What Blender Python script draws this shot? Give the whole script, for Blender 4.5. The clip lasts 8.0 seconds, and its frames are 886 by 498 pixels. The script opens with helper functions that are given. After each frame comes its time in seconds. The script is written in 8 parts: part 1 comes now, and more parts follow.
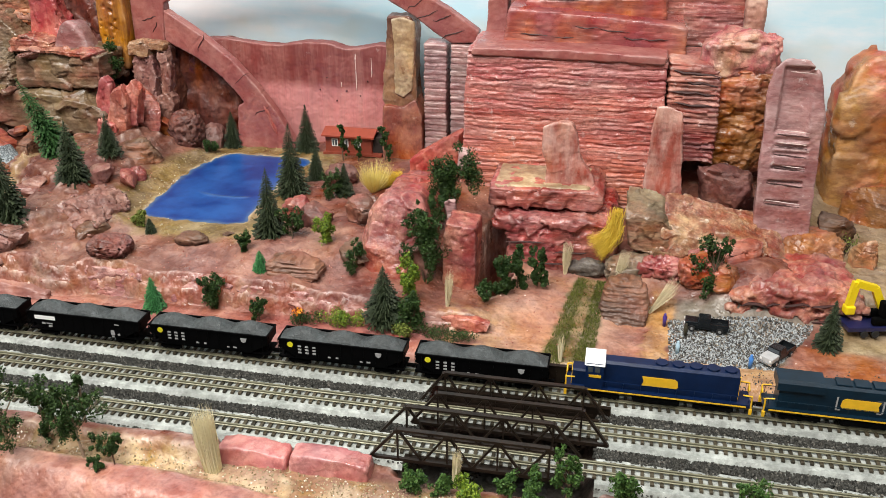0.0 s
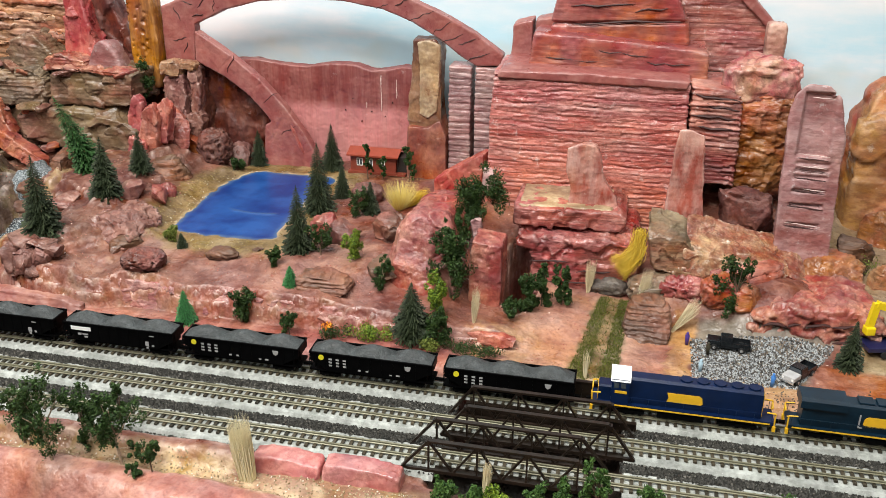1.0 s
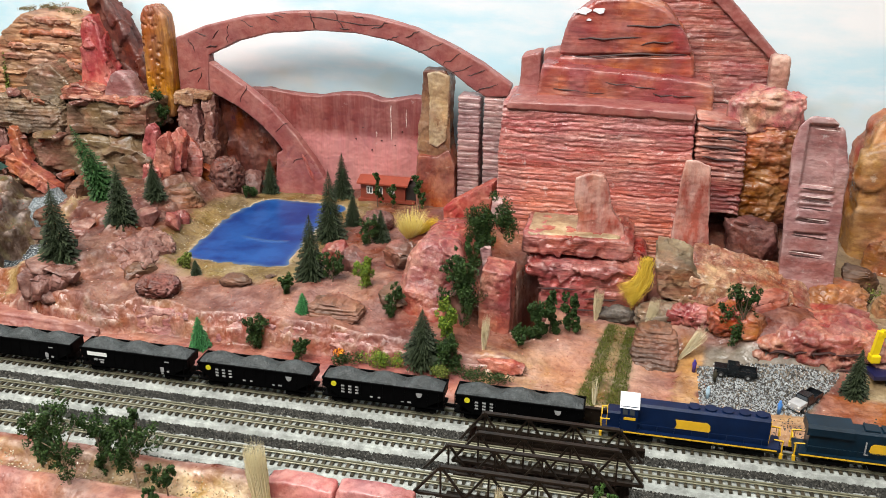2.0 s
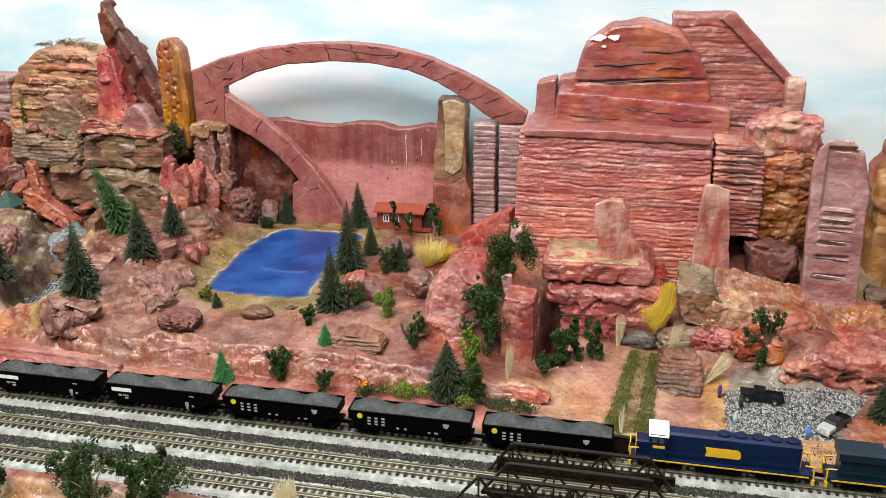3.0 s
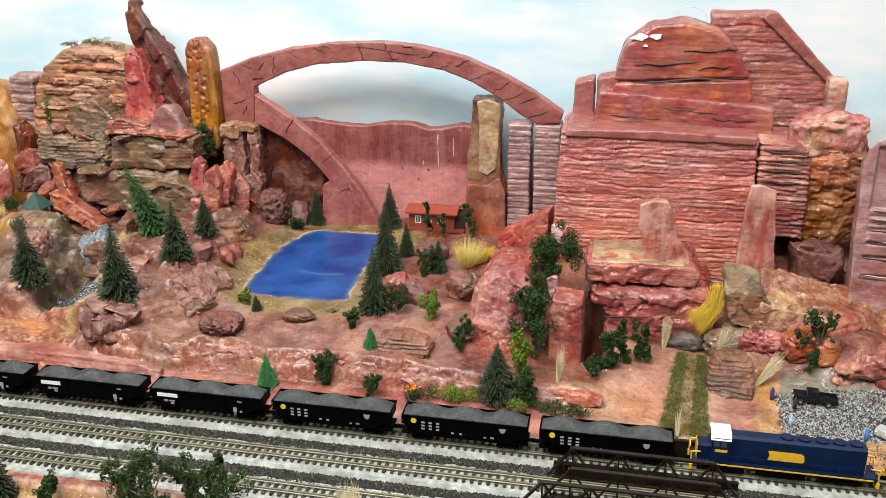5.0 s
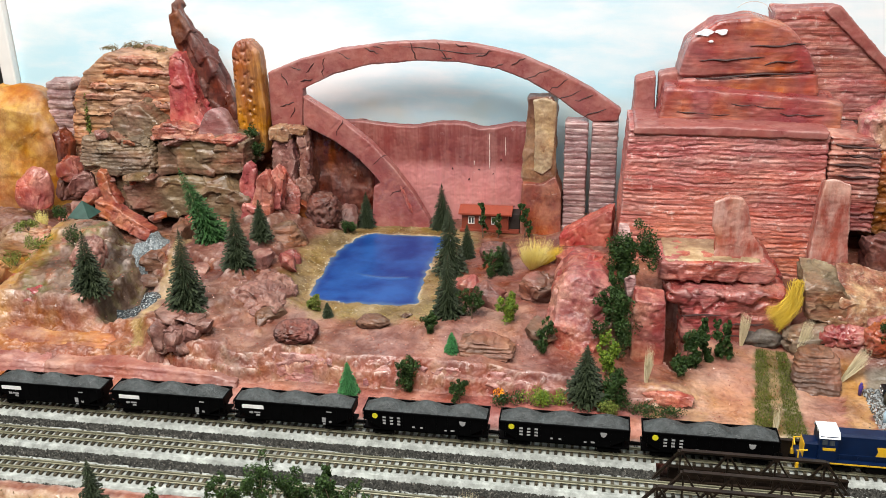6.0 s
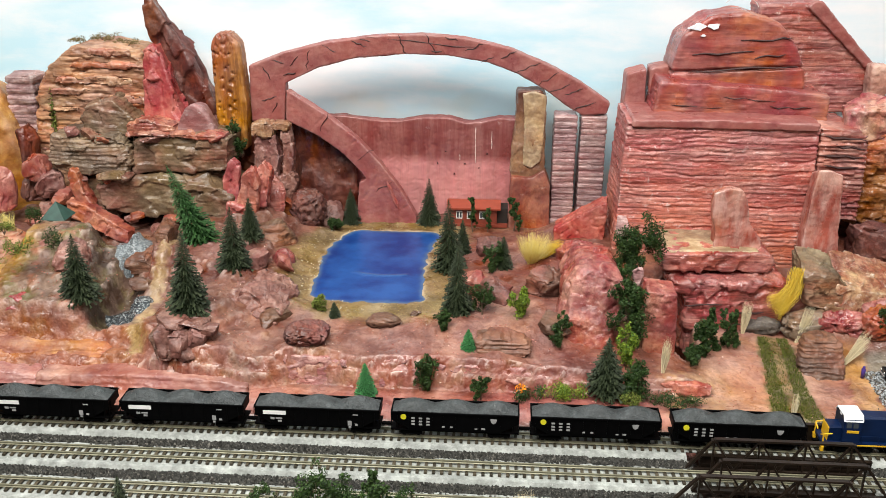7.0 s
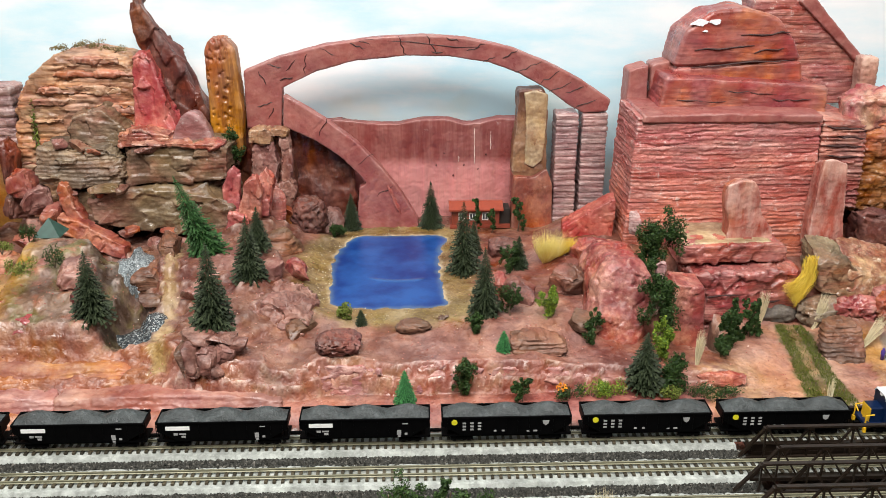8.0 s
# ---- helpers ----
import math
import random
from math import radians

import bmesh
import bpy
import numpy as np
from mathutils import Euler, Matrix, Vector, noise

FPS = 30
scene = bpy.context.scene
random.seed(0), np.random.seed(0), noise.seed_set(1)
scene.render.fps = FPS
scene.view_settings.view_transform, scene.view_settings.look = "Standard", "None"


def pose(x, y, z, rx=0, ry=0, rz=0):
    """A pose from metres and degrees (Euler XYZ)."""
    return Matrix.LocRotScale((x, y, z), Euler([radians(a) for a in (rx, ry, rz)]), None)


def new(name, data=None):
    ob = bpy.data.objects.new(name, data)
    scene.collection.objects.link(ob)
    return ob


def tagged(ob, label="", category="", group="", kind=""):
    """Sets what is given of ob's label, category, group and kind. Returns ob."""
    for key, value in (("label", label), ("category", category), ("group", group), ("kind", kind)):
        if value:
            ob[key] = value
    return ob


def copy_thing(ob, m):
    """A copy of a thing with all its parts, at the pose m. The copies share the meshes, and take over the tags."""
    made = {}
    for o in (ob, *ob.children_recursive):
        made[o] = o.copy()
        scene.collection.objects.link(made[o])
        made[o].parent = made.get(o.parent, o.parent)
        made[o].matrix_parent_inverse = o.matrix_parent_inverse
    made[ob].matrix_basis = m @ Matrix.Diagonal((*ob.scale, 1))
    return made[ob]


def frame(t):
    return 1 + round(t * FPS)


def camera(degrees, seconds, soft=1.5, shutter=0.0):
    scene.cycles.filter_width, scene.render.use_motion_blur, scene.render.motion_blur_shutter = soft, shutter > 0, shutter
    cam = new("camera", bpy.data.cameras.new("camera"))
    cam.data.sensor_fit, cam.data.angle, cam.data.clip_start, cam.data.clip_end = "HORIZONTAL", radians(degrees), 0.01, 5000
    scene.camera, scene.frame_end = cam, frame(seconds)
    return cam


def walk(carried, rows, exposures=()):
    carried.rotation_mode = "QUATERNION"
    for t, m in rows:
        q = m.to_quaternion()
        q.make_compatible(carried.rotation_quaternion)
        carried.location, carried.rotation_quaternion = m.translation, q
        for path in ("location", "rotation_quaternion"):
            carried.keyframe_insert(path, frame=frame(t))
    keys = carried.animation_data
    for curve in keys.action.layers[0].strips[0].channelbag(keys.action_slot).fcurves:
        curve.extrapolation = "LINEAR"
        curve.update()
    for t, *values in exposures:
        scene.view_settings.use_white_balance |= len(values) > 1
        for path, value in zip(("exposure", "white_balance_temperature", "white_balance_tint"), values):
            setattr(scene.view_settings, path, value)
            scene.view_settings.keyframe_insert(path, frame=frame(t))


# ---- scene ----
cam = camera(53.6, 8.0, soft=0.85)
METRES, EYE, TILT, LEAN, TURN = 0.374, 0.362, -25.5, 0.0, 11.57
ROWS = [
    (0.0, 0.0, 0.0, 0.0, -0.0, 0.0, 0.0),
    (0.5, -0.018, -0.0136, -0.0031, 0.04, 1.22, -1.46),
    (1.0, -0.0445, -0.0414, -0.0105, 0.44, 1.42, -0.7),
    (1.5, -0.0523, -0.0654, -0.0146, 0.48, 2.13, -1.04),
    (3.0, -0.1021, -0.0785, 0.0133, 0.94, 4.41, 0.12),
    (3.5, -0.1309, -0.0671, 0.0154, 0.57, 4.54, 0.27),
    (4.0, -0.1586, -0.0616, 0.0178, 0.85, 4.41, 0.2),
    (5.5, -0.3268, -0.0447, 0.0274, -0.38, 4.34, 0.84),
    (6.0, -0.4672, -0.0246, 0.041, -1.15, 4.14, 1.68),
    (6.5, -0.5836, -0.0063, 0.0517, -2.53, 4.1, 2.29),
    (7.0, -0.697, 0.0158, 0.0616, -6.89, 3.4, 3.23),
    (7.5, -0.8195, 0.0464, 0.0721, -9.15, 3.74, 4.31),
    (8.0, -0.9306, 0.0818, 0.0789, -11.83, 3.27, 5.83),
]
walk(cam, [(t, pose(0, 0, EYE, TILT, LEAN, TURN) @ pose(METRES * x, METRES * y, METRES * z, 90 + pitch, roll, yaw)) for t, x, y, z, yaw, pitch, roll in ROWS])

# ---------------------------------------------------------------- light
world = bpy.data.worlds.new("room_air")
scene.world = world
world.use_nodes = True
world.node_tree.nodes["Background"].inputs[0].default_value = (0.9, 0.95, 1.0, 1)
world.node_tree.nodes["Background"].inputs[1].default_value = 0.004
scene.view_settings.exposure = 0.0


def unseen_lamp(x, y, z, turn, long, wide, watts, colour=(1.0, 0.975, 0.93)):
    data = bpy.data.lights.new("unseen_room_lamp", "AREA")
    data.shape, data.size, data.size_y = "RECTANGLE", long, wide
    data.energy, data.color = watts, colour
    ob = new("unseen_room_lamp", data)
    ob.matrix_world = pose(x, y, z, 0, 0, turn)
    return ob


# two weak lamps added to even out the dimmer right side
unseen_lamp(-0.10, -0.1, 1.35, 0, 0.6, 0.08, 3.0)
unseen_lamp(0.75, -0.2, 1.30, 0, 0.6, 0.08, 10.0)
# unseen overhead key, placed from where the shadows fall
unseen_lamp(-0.62, -0.15, 1.44, 0, 1.2, 1.1, 58.0)
# front fill, added to soften the key's shadows
unseen_lamp(0.20, -1.75, 1.44, 0, 1.2, 0.6, 11.0)

# ---------------------------------------------------------------- noise
RNG = np.random.RandomState(7)
PERM = RNG.permutation(256)
PERM = np.concatenate([PERM, PERM, PERM])
GRAD = RNG.normal(size=(256, 3))
GRAD /= np.linalg.norm(GRAD, axis=1)[:, None]


def perlin(p):
    """Gradient noise, about -0.7 to 0.7, at rows of x, y, z."""
    p = np.asarray(p, float)
    cell = np.floor(p).astype(int)
    f = p - cell
    cell &= 255
    w = f * f * f * (f * (f * 6 - 15) + 10)
    out = np.zeros(len(p))
    for i in (0, 1):
        for j in (0, 1):
            for k in (0, 1):
                h = PERM[PERM[PERM[cell[:, 0] + i] + cell[:, 1] + j] + cell[:, 2] + k]
                d = ((f - (i, j, k)) * GRAD[h]).sum(1)
                ww = np.where(i, w[:, 0], 1 - w[:, 0]) * np.where(j, w[:, 1], 1 - w[:, 1]) * np.where(k, w[:, 2], 1 - w[:, 2])
                out += d * ww
    return out


def fbm(p, octaves=4):
    total, amp = 0, 1.0
    for n in range(octaves):
        total = total + amp * perlin(p * 2.0**n + 17.3 * n)
        amp *= 0.5
    return total


def facets_of(p):
    """Chipped planes: each cell of a jittered lattice has its own height and tilt."""
    cell = np.floor(p).astype(int)
    f = p - cell
    best = np.full(len(p), 9.0)
    out = np.zeros(len(p))
    for i in (-1, 0, 1):
        for j in (-1, 0, 1):
            for k in (-1, 0, 1):
                c = (cell + (i, j, k)) & 255
                h = PERM[PERM[PERM[c[:, 0]] + c[:, 1]] + c[:, 2]]
                site = np.array((i, j, k)) + 0.5 + 0.45 * GRAD[h] - f
                d = (site * site).sum(1)
                near = d < best
                best = np.where(near, d, best)
                out = np.where(near, 0.45 * GRAD[(h + 71) & 255][:, 0] - 0.55 * (GRAD[(h + 31) & 255] * site).sum(1), out)
    return out


def smooth(a, b, v):
    u = np.clip((v - a) / (b - a), 0, 1)
    return u * u * (3 - 2 * u)


# ---------------------------------------------------------------- materials
def nodes_of(name):
    m = bpy.data.materials.new(name)
    m.use_nodes = True
    nt = m.node_tree
    return m, nt.nodes, nt.links, nt.nodes["Principled BSDF"]


def rgba(c):
    return (c[0], c[1], c[2], 1)


def noise_node(n, l, vec, scale, detail=4.0, rough=0.6):
    t = n.new("ShaderNodeTexNoise")
    t.inputs["Scale"].default_value, t.inputs["Detail"].default_value, t.inputs["Roughness"].default_value = scale, detail, rough
    l.new(vec, t.inputs["Vector"])
    return t.outputs["Fac"]


def ramp(n, l, fac, a, b, low=(0, 0, 0), high=(1, 1, 1)):
    r = n.new("ShaderNodeValToRGB")
    r.color_ramp.elements[0].position, r.color_ramp.elements[1].position = a, b
    r.color_ramp.elements[0].color, r.color_ramp.elements[1].color = rgba(low), rgba(high)
    l.new(fac, r.inputs[0])
    return r.outputs[0]


def mixed(n, l, fac, a, b, kind="MIX"):
    m = n.new("ShaderNodeMix")
    m.data_type, m.blend_type = "RGBA", kind
    for socket, value in ((m.inputs[0], fac), (m.inputs[6], a), (m.inputs[7], b)):
        if isinstance(value, (int, float)):
            socket.default_value = value
        elif isinstance(value, tuple):
            socket.default_value = rgba(value)
        else:
            l.new(value, socket)
    return m.outputs[2]


def bumped(n, l, bsdf, height, strength, distance):
    b = n.new("ShaderNodeBump")
    b.inputs["Strength"].default_value, b.inputs["Distance"].default_value = strength, distance
    l.new(height, b.inputs["Height"])
    l.new(b.outputs[0], bsdf.inputs["Normal"])


def object_vector(n, l, stretch=(1, 1, 1)):
    """Object coordinates, shifted by the object's own random number."""
    tc, info = n.new("ShaderNodeTexCoord"), n.new("ShaderNodeObjectInfo")
    add, mapping = n.new("ShaderNodeVectorMath"), n.new("ShaderNodeMapping")
    l.new(tc.outputs["Object"], add.inputs[0])
    l.new(info.outputs["Random"], add.inputs[1])
    mapping.inputs["Scale"].default_value = stretch
    l.new(add.outputs[0], mapping.inputs[0])
    return add.outputs[0], mapping.outputs[0]


def uneven(n, l, vec, colour, size, drift=1.0):
    """Hand-mixed paint: hue, strength and brightness drift from place to place."""
    h = n.new("ShaderNodeHueSaturation")
    for socket, scale, low, high in (("Hue", 15, 0.5 - 0.014 * drift, 0.5 + 0.009 * drift), ("Saturation", 22, 1 - 0.12 * drift, 1 + 0.12 * drift), ("Value", 30, 1 - 0.22 * drift, 1 + 0.30 * drift)):
        r = n.new("ShaderNodeMapRange")
        r.inputs[1].default_value, r.inputs[2].default_value, r.inputs[3].default_value, r.inputs[4].default_value = 0.36, 0.64, low, high
        l.new(noise_node(n, l, vec, scale / size, 5, 0.65), r.inputs[0])
        l.new(r.outputs[0], h.inputs[socket])
    l.new(colour, h.inputs["Color"])
    return h.outputs[0]


def rock_paint(name, base, dark, light, bands=(1, 1, 1), patch=None, rough=0.30, fleck=0.66, size=1.0, bump=0.7, seams=0.35, fade=None, brush=0.5, second=None, strata=False, grime=0.5, drift=1.0):
    """Painted plaster or foam rock: blotches, bands, dark pits and seams; dry-brushed light edges double as painted
    highlights.
    """
    m, n, l, bsdf = nodes_of(name)
    plain, banded = object_vector(n, l, bands)
    blotch = ramp(n, l, noise_node(n, l, plain, 24 / size, 5, 0.6), 0.34, 0.66)
    band = ramp(n, l, noise_node(n, l, banded, 60 / size, 6, 0.7), 0.42, 0.62)
    fine = noise_node(n, l, banded, 200 / size, 3, 0.6)
    c = mixed(n, l, blotch, base, tuple(0.45 * a + 0.55 * b for a, b in zip(base, dark)))
    if patch:
        c = mixed(n, l, ramp(n, l, noise_node(n, l, banded if strata else plain, 13 / size, 4, 0.6), 0.46, 0.58), c, patch)
    if second:
        c = mixed(n, l, mixed(n, l, 0.72, (0, 0, 0), ramp(n, l, noise_node(n, l, banded, 21 / size, 4, 0.6), 0.50, 0.60)), c, second)
    if fade:
        tc, sep = n.new("ShaderNodeTexCoord"), n.new("ShaderNodeSeparateXYZ")
        l.new(tc.outputs["Object"], sep.inputs[0])
        c = mixed(n, l, ramp(n, l, sep.outputs[2], fade[0], fade[1], (0.85, 0.85, 0.85), (0, 0, 0)), c, fade[2])
    c = mixed(n, l, band, c, mixed(n, l, 0.38, c, light))
    c = mixed(n, l, ramp(n, l, fine, 0.34, 0.46, (seams, seams, seams), (0, 0, 0)), c, dark)
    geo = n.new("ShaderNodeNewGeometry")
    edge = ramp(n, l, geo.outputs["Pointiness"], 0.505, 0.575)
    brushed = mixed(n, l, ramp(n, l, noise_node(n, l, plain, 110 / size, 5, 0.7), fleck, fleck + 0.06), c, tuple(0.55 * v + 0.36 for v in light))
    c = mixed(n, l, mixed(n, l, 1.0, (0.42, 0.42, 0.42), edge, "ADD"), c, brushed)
    # convex edges turn paler: dry-brush wear plus highlights put into the colour
    worn_highlight = mixed(n, l, 1.0, edge, ramp(n, l, noise_node(n, l, plain, 70 / size, 4, 0.65), 0.40, 0.62, (0, 0, 0), (brush, brush, brush)), "MULTIPLY")
    c = mixed(n, l, worn_highlight, c, tuple(0.7 * v + 0.20 for v in light))
    vein = noise_node(n, l, banded, 34 / size, 6, 0.72)
    vein = ramp(n, l, ramp(n, l, vein, 0.44, 0.50), 0.0, 1.0, (0, 0, 0), (1, 1, 1))
    thin = mixed(n, l, 1.0, vein, ramp(n, l, noise_node(n, l, banded, 34 / size, 6, 0.72), 0.50, 0.56, (1, 1, 1), (0, 0, 0)), "MULTIPLY")
    c = mixed(n, l, mixed(n, l, 1.0, thin, (grime, grime, grime), "MULTIPLY"), c, dark)
    c = uneven(n, l, plain, c, size, drift)
    l.new(c, bsdf.inputs["Base Color"])
    r = n.new("ShaderNodeMapRange")
    r.inputs[3].default_value, r.inputs[4].default_value = rough + 0.16, rough - 0.16
    bsdf.inputs["Specular IOR Level"].default_value = 0.6
    l.new(ramp(n, l, noise_node(n, l, plain, 42 / size, 3, 0.6), 0.50, 0.68), r.inputs[0])
    l.new(r.outputs[0], bsdf.inputs["Roughness"])
    bumped(n, l, bsdf, mixed(n, l, 0.62, fine, noise_node(n, l, plain, 190 / size, 2, 0.5)), bump, 0.0028)
    return m


def plain_paint(name, colour, rough=0.5, metal=0.0, vary=0.15, scale=150, bump=0.0, spec=0.5):
    m, n, l, bsdf = nodes_of(name)
    vec, _ = object_vector(n, l)
    f = ramp(n, l, noise_node(n, l, vec, scale), 0.3, 0.7)
    c = mixed(n, l, f, tuple(v * (1 - vary) for v in colour), tuple(min(1, v * (1 + vary)) for v in colour))
    l.new(c, bsdf.inputs["Base Color"])
    bsdf.inputs["Roughness"].default_value, bsdf.inputs["Metallic"].default_value = rough, metal
    bsdf.inputs["Specular IOR Level"].default_value = spec
    if bump:
        bumped(n, l, bsdf, noise_node(n, l, vec, scale * 4), bump, 0.001)
    return m


def island_paint(name, a, b, rough=0.6, light=None, spec=0.3):
    """Each loose piece takes its own shade between a and b."""
    m, n, l, bsdf = nodes_of(name)
    geo, info = n.new("ShaderNodeNewGeometry"), n.new("ShaderNodeObjectInfo")
    add = n.new("ShaderNodeMath")
    add.operation = "FRACT"
    both = n.new("ShaderNodeMath")
    l.new(geo.outputs["Random Per Island"], both.inputs[0])
    l.new(info.outputs["Random"], both.inputs[1])
    l.new(both.outputs[0], add.inputs[0])
    r = n.new("ShaderNodeValToRGB")
    r.color_ramp.elements[0].color, r.color_ramp.elements[1].color = rgba(a), rgba(b)
    if light:
        r.color_ramp.elements[1].position = 0.9
        e = r.color_ramp.elements.new(0.97)
        e.color = rgba(light)
    l.new(add.outputs[0], r.inputs[0])
    l.new(r.outputs[0], bsdf.inputs["Base Color"])
    bsdf.inputs["Roughness"].default_value, bsdf.inputs["Specular IOR Level"].default_value = rough, spec
    return m


def ground_paint():
    """Ground: the tint painted on the sheet, with blotches, grit and a wet-looking varnish."""
    m, n, l, bsdf = nodes_of("painted_plaster_ground")
    vec, _ = object_vector(n, l)
    tint = n.new("ShaderNodeAttribute")
    tint.attribute_name = "tint"
    c = tint.outputs["Color"]
    big = ramp(n, l, noise_node(n, l, vec, 34, 6, 0.7), 0.40, 0.62)
    c = mixed(n, l, big, mixed(n, l, 1.0, c, (0.74, 0.68, 0.66), "MULTIPLY"), mixed(n, l, 0.10, c, (0.85, 0.6, 0.52)))
    grit = noise_node(n, l, vec, 240, 3, 0.6)
    c = mixed(n, l, ramp(n, l, grit, 0.34, 0.46, (0.30, 0.30, 0.30), (0, 0, 0)), c, mixed(n, l, 1.0, c, (0.45, 0.36, 0.34), "MULTIPLY"))
    speck = ramp(n, l, noise_node(n, l, vec, 150, 5, 0.7), 0.69, 0.74)
    c = mixed(n, l, speck, c, (0.82, 0.7, 0.62))
    geo = n.new("ShaderNodeNewGeometry")
    # paler ridges: brushed wear, and painted in place of glints
    worn_highlight = mixed(n, l, 1.0, ramp(n, l, geo.outputs["Pointiness"], 0.505, 0.56), ramp(n, l, noise_node(n, l, vec, 80, 4, 0.65), 0.40, 0.60, (0, 0, 0), (0.7, 0.7, 0.7)), "MULTIPLY")
    c = mixed(n, l, worn_highlight, c, mixed(n, l, 0.5, c, (0.85, 0.68, 0.60)))
    c = uneven(n, l, vec, c, 1.0)
    l.new(c, bsdf.inputs["Base Color"])
    r = n.new("ShaderNodeMapRange")
    r.inputs[3].default_value, r.inputs[4].default_value = 0.58, 0.14
    bsdf.inputs["Specular IOR Level"].default_value = 0.6
    l.new(ramp(n, l, noise_node(n, l, vec, 55, 3, 0.6), 0.50, 0.68), r.inputs[0])
    l.new(r.outputs[0], bsdf.inputs["Roughness"])
    bumped(n, l, bsdf, mixed(n, l, 0.7, grit, noise_node(n, l, vec, 120, 2, 0.5)), 0.6, 0.0036)
    return m


def sky_paint():
    """Hand-painted backdrop: pale blue with soft white cloud bands and greyish hills low down."""
    m, n, l, bsdf = nodes_of("painted_sky")
    tc, mp = n.new("ShaderNodeTexCoord"), n.new("ShaderNodeMapping")
    l.new(tc.outputs["Object"], mp.inputs[0])
    mp.inputs["Scale"].default_value = (1.0, 1.0, 3.4)
    mp.inputs["Location"].default_value = (0.37, 0.0, 0.21)
    cloud = ramp(n, l, noise_node(n, l, mp.outputs[0], 3.1, 6, 0.55), 0.40, 0.60)
    c = mixed(n, l, cloud, (0.55, 0.80, 0.90), (0.90, 0.92, 0.94))
    wisps = ramp(n, l, noise_node(n, l, mp.outputs[0], 14, 5, 0.6), 0.5, 0.75)
    c = mixed(n, l, mixed(n, l, 0.5, (0, 0, 0), wisps), c, (0.92, 0.91, 0.93))
    sep = n.new("ShaderNodeSeparateXYZ")
    l.new(tc.outputs["Object"], sep.inputs[0])
    wob = n.new("ShaderNodeMath")
    wob.operation = "MULTIPLY_ADD"
    wob.inputs[1].default_value = -0.09
    l.new(noise_node(n, l, tc.outputs["Object"], 7, 4), wob.inputs[0])
    l.new(sep.outputs[2], wob.inputs[2])
    hills = ramp(n, l, wob.outputs[0], 0.118, 0.130, (0.45, 0.45, 0.45), (0, 0, 0))
    hue = mixed(n, l, ramp(n, l, noise_node(n, l, tc.outputs["Object"], 11, 3), 0.42, 0.6), (0.50, 0.70, 0.80), (0.60, 0.63, 0.56))
    c = mixed(n, l, hills, c, hue)
    l.new(c, bsdf.inputs["Base Color"])
    bsdf.inputs["Roughness"].default_value = 0.7
    bumped(n, l, bsdf, noise_node(n, l, tc.outputs["Object"], 300, 3), 0.1, 0.0008)
    return m


def water_paint():
    m, n, l, bsdf = nodes_of("blue_resin_water")
    tc = n.new("ShaderNodeTexCoord")
    vec = tc.outputs["Object"]
    rim = n.new("ShaderNodeAttribute")
    rim.attribute_name = "tint"
    f = ramp(n, l, noise_node(n, l, vec, 26, 5, 0.6), 0.38, 0.64)
    c = mixed(n, l, f, (0.006, 0.030, 0.16), (0.018, 0.080, 0.28))
    c = mixed(n, l, rim.outputs["Fac"], c, (0.12, 0.19, 0.24))
    l.new(c, bsdf.inputs["Base Color"])
    bsdf.inputs["Roughness"].default_value = 0.30
    bsdf.inputs["Specular IOR Level"].default_value = 0.22
    bumped(n, l, bsdf, noise_node(n, l, vec, 90, 3), 0.12, 0.0012)
    return m


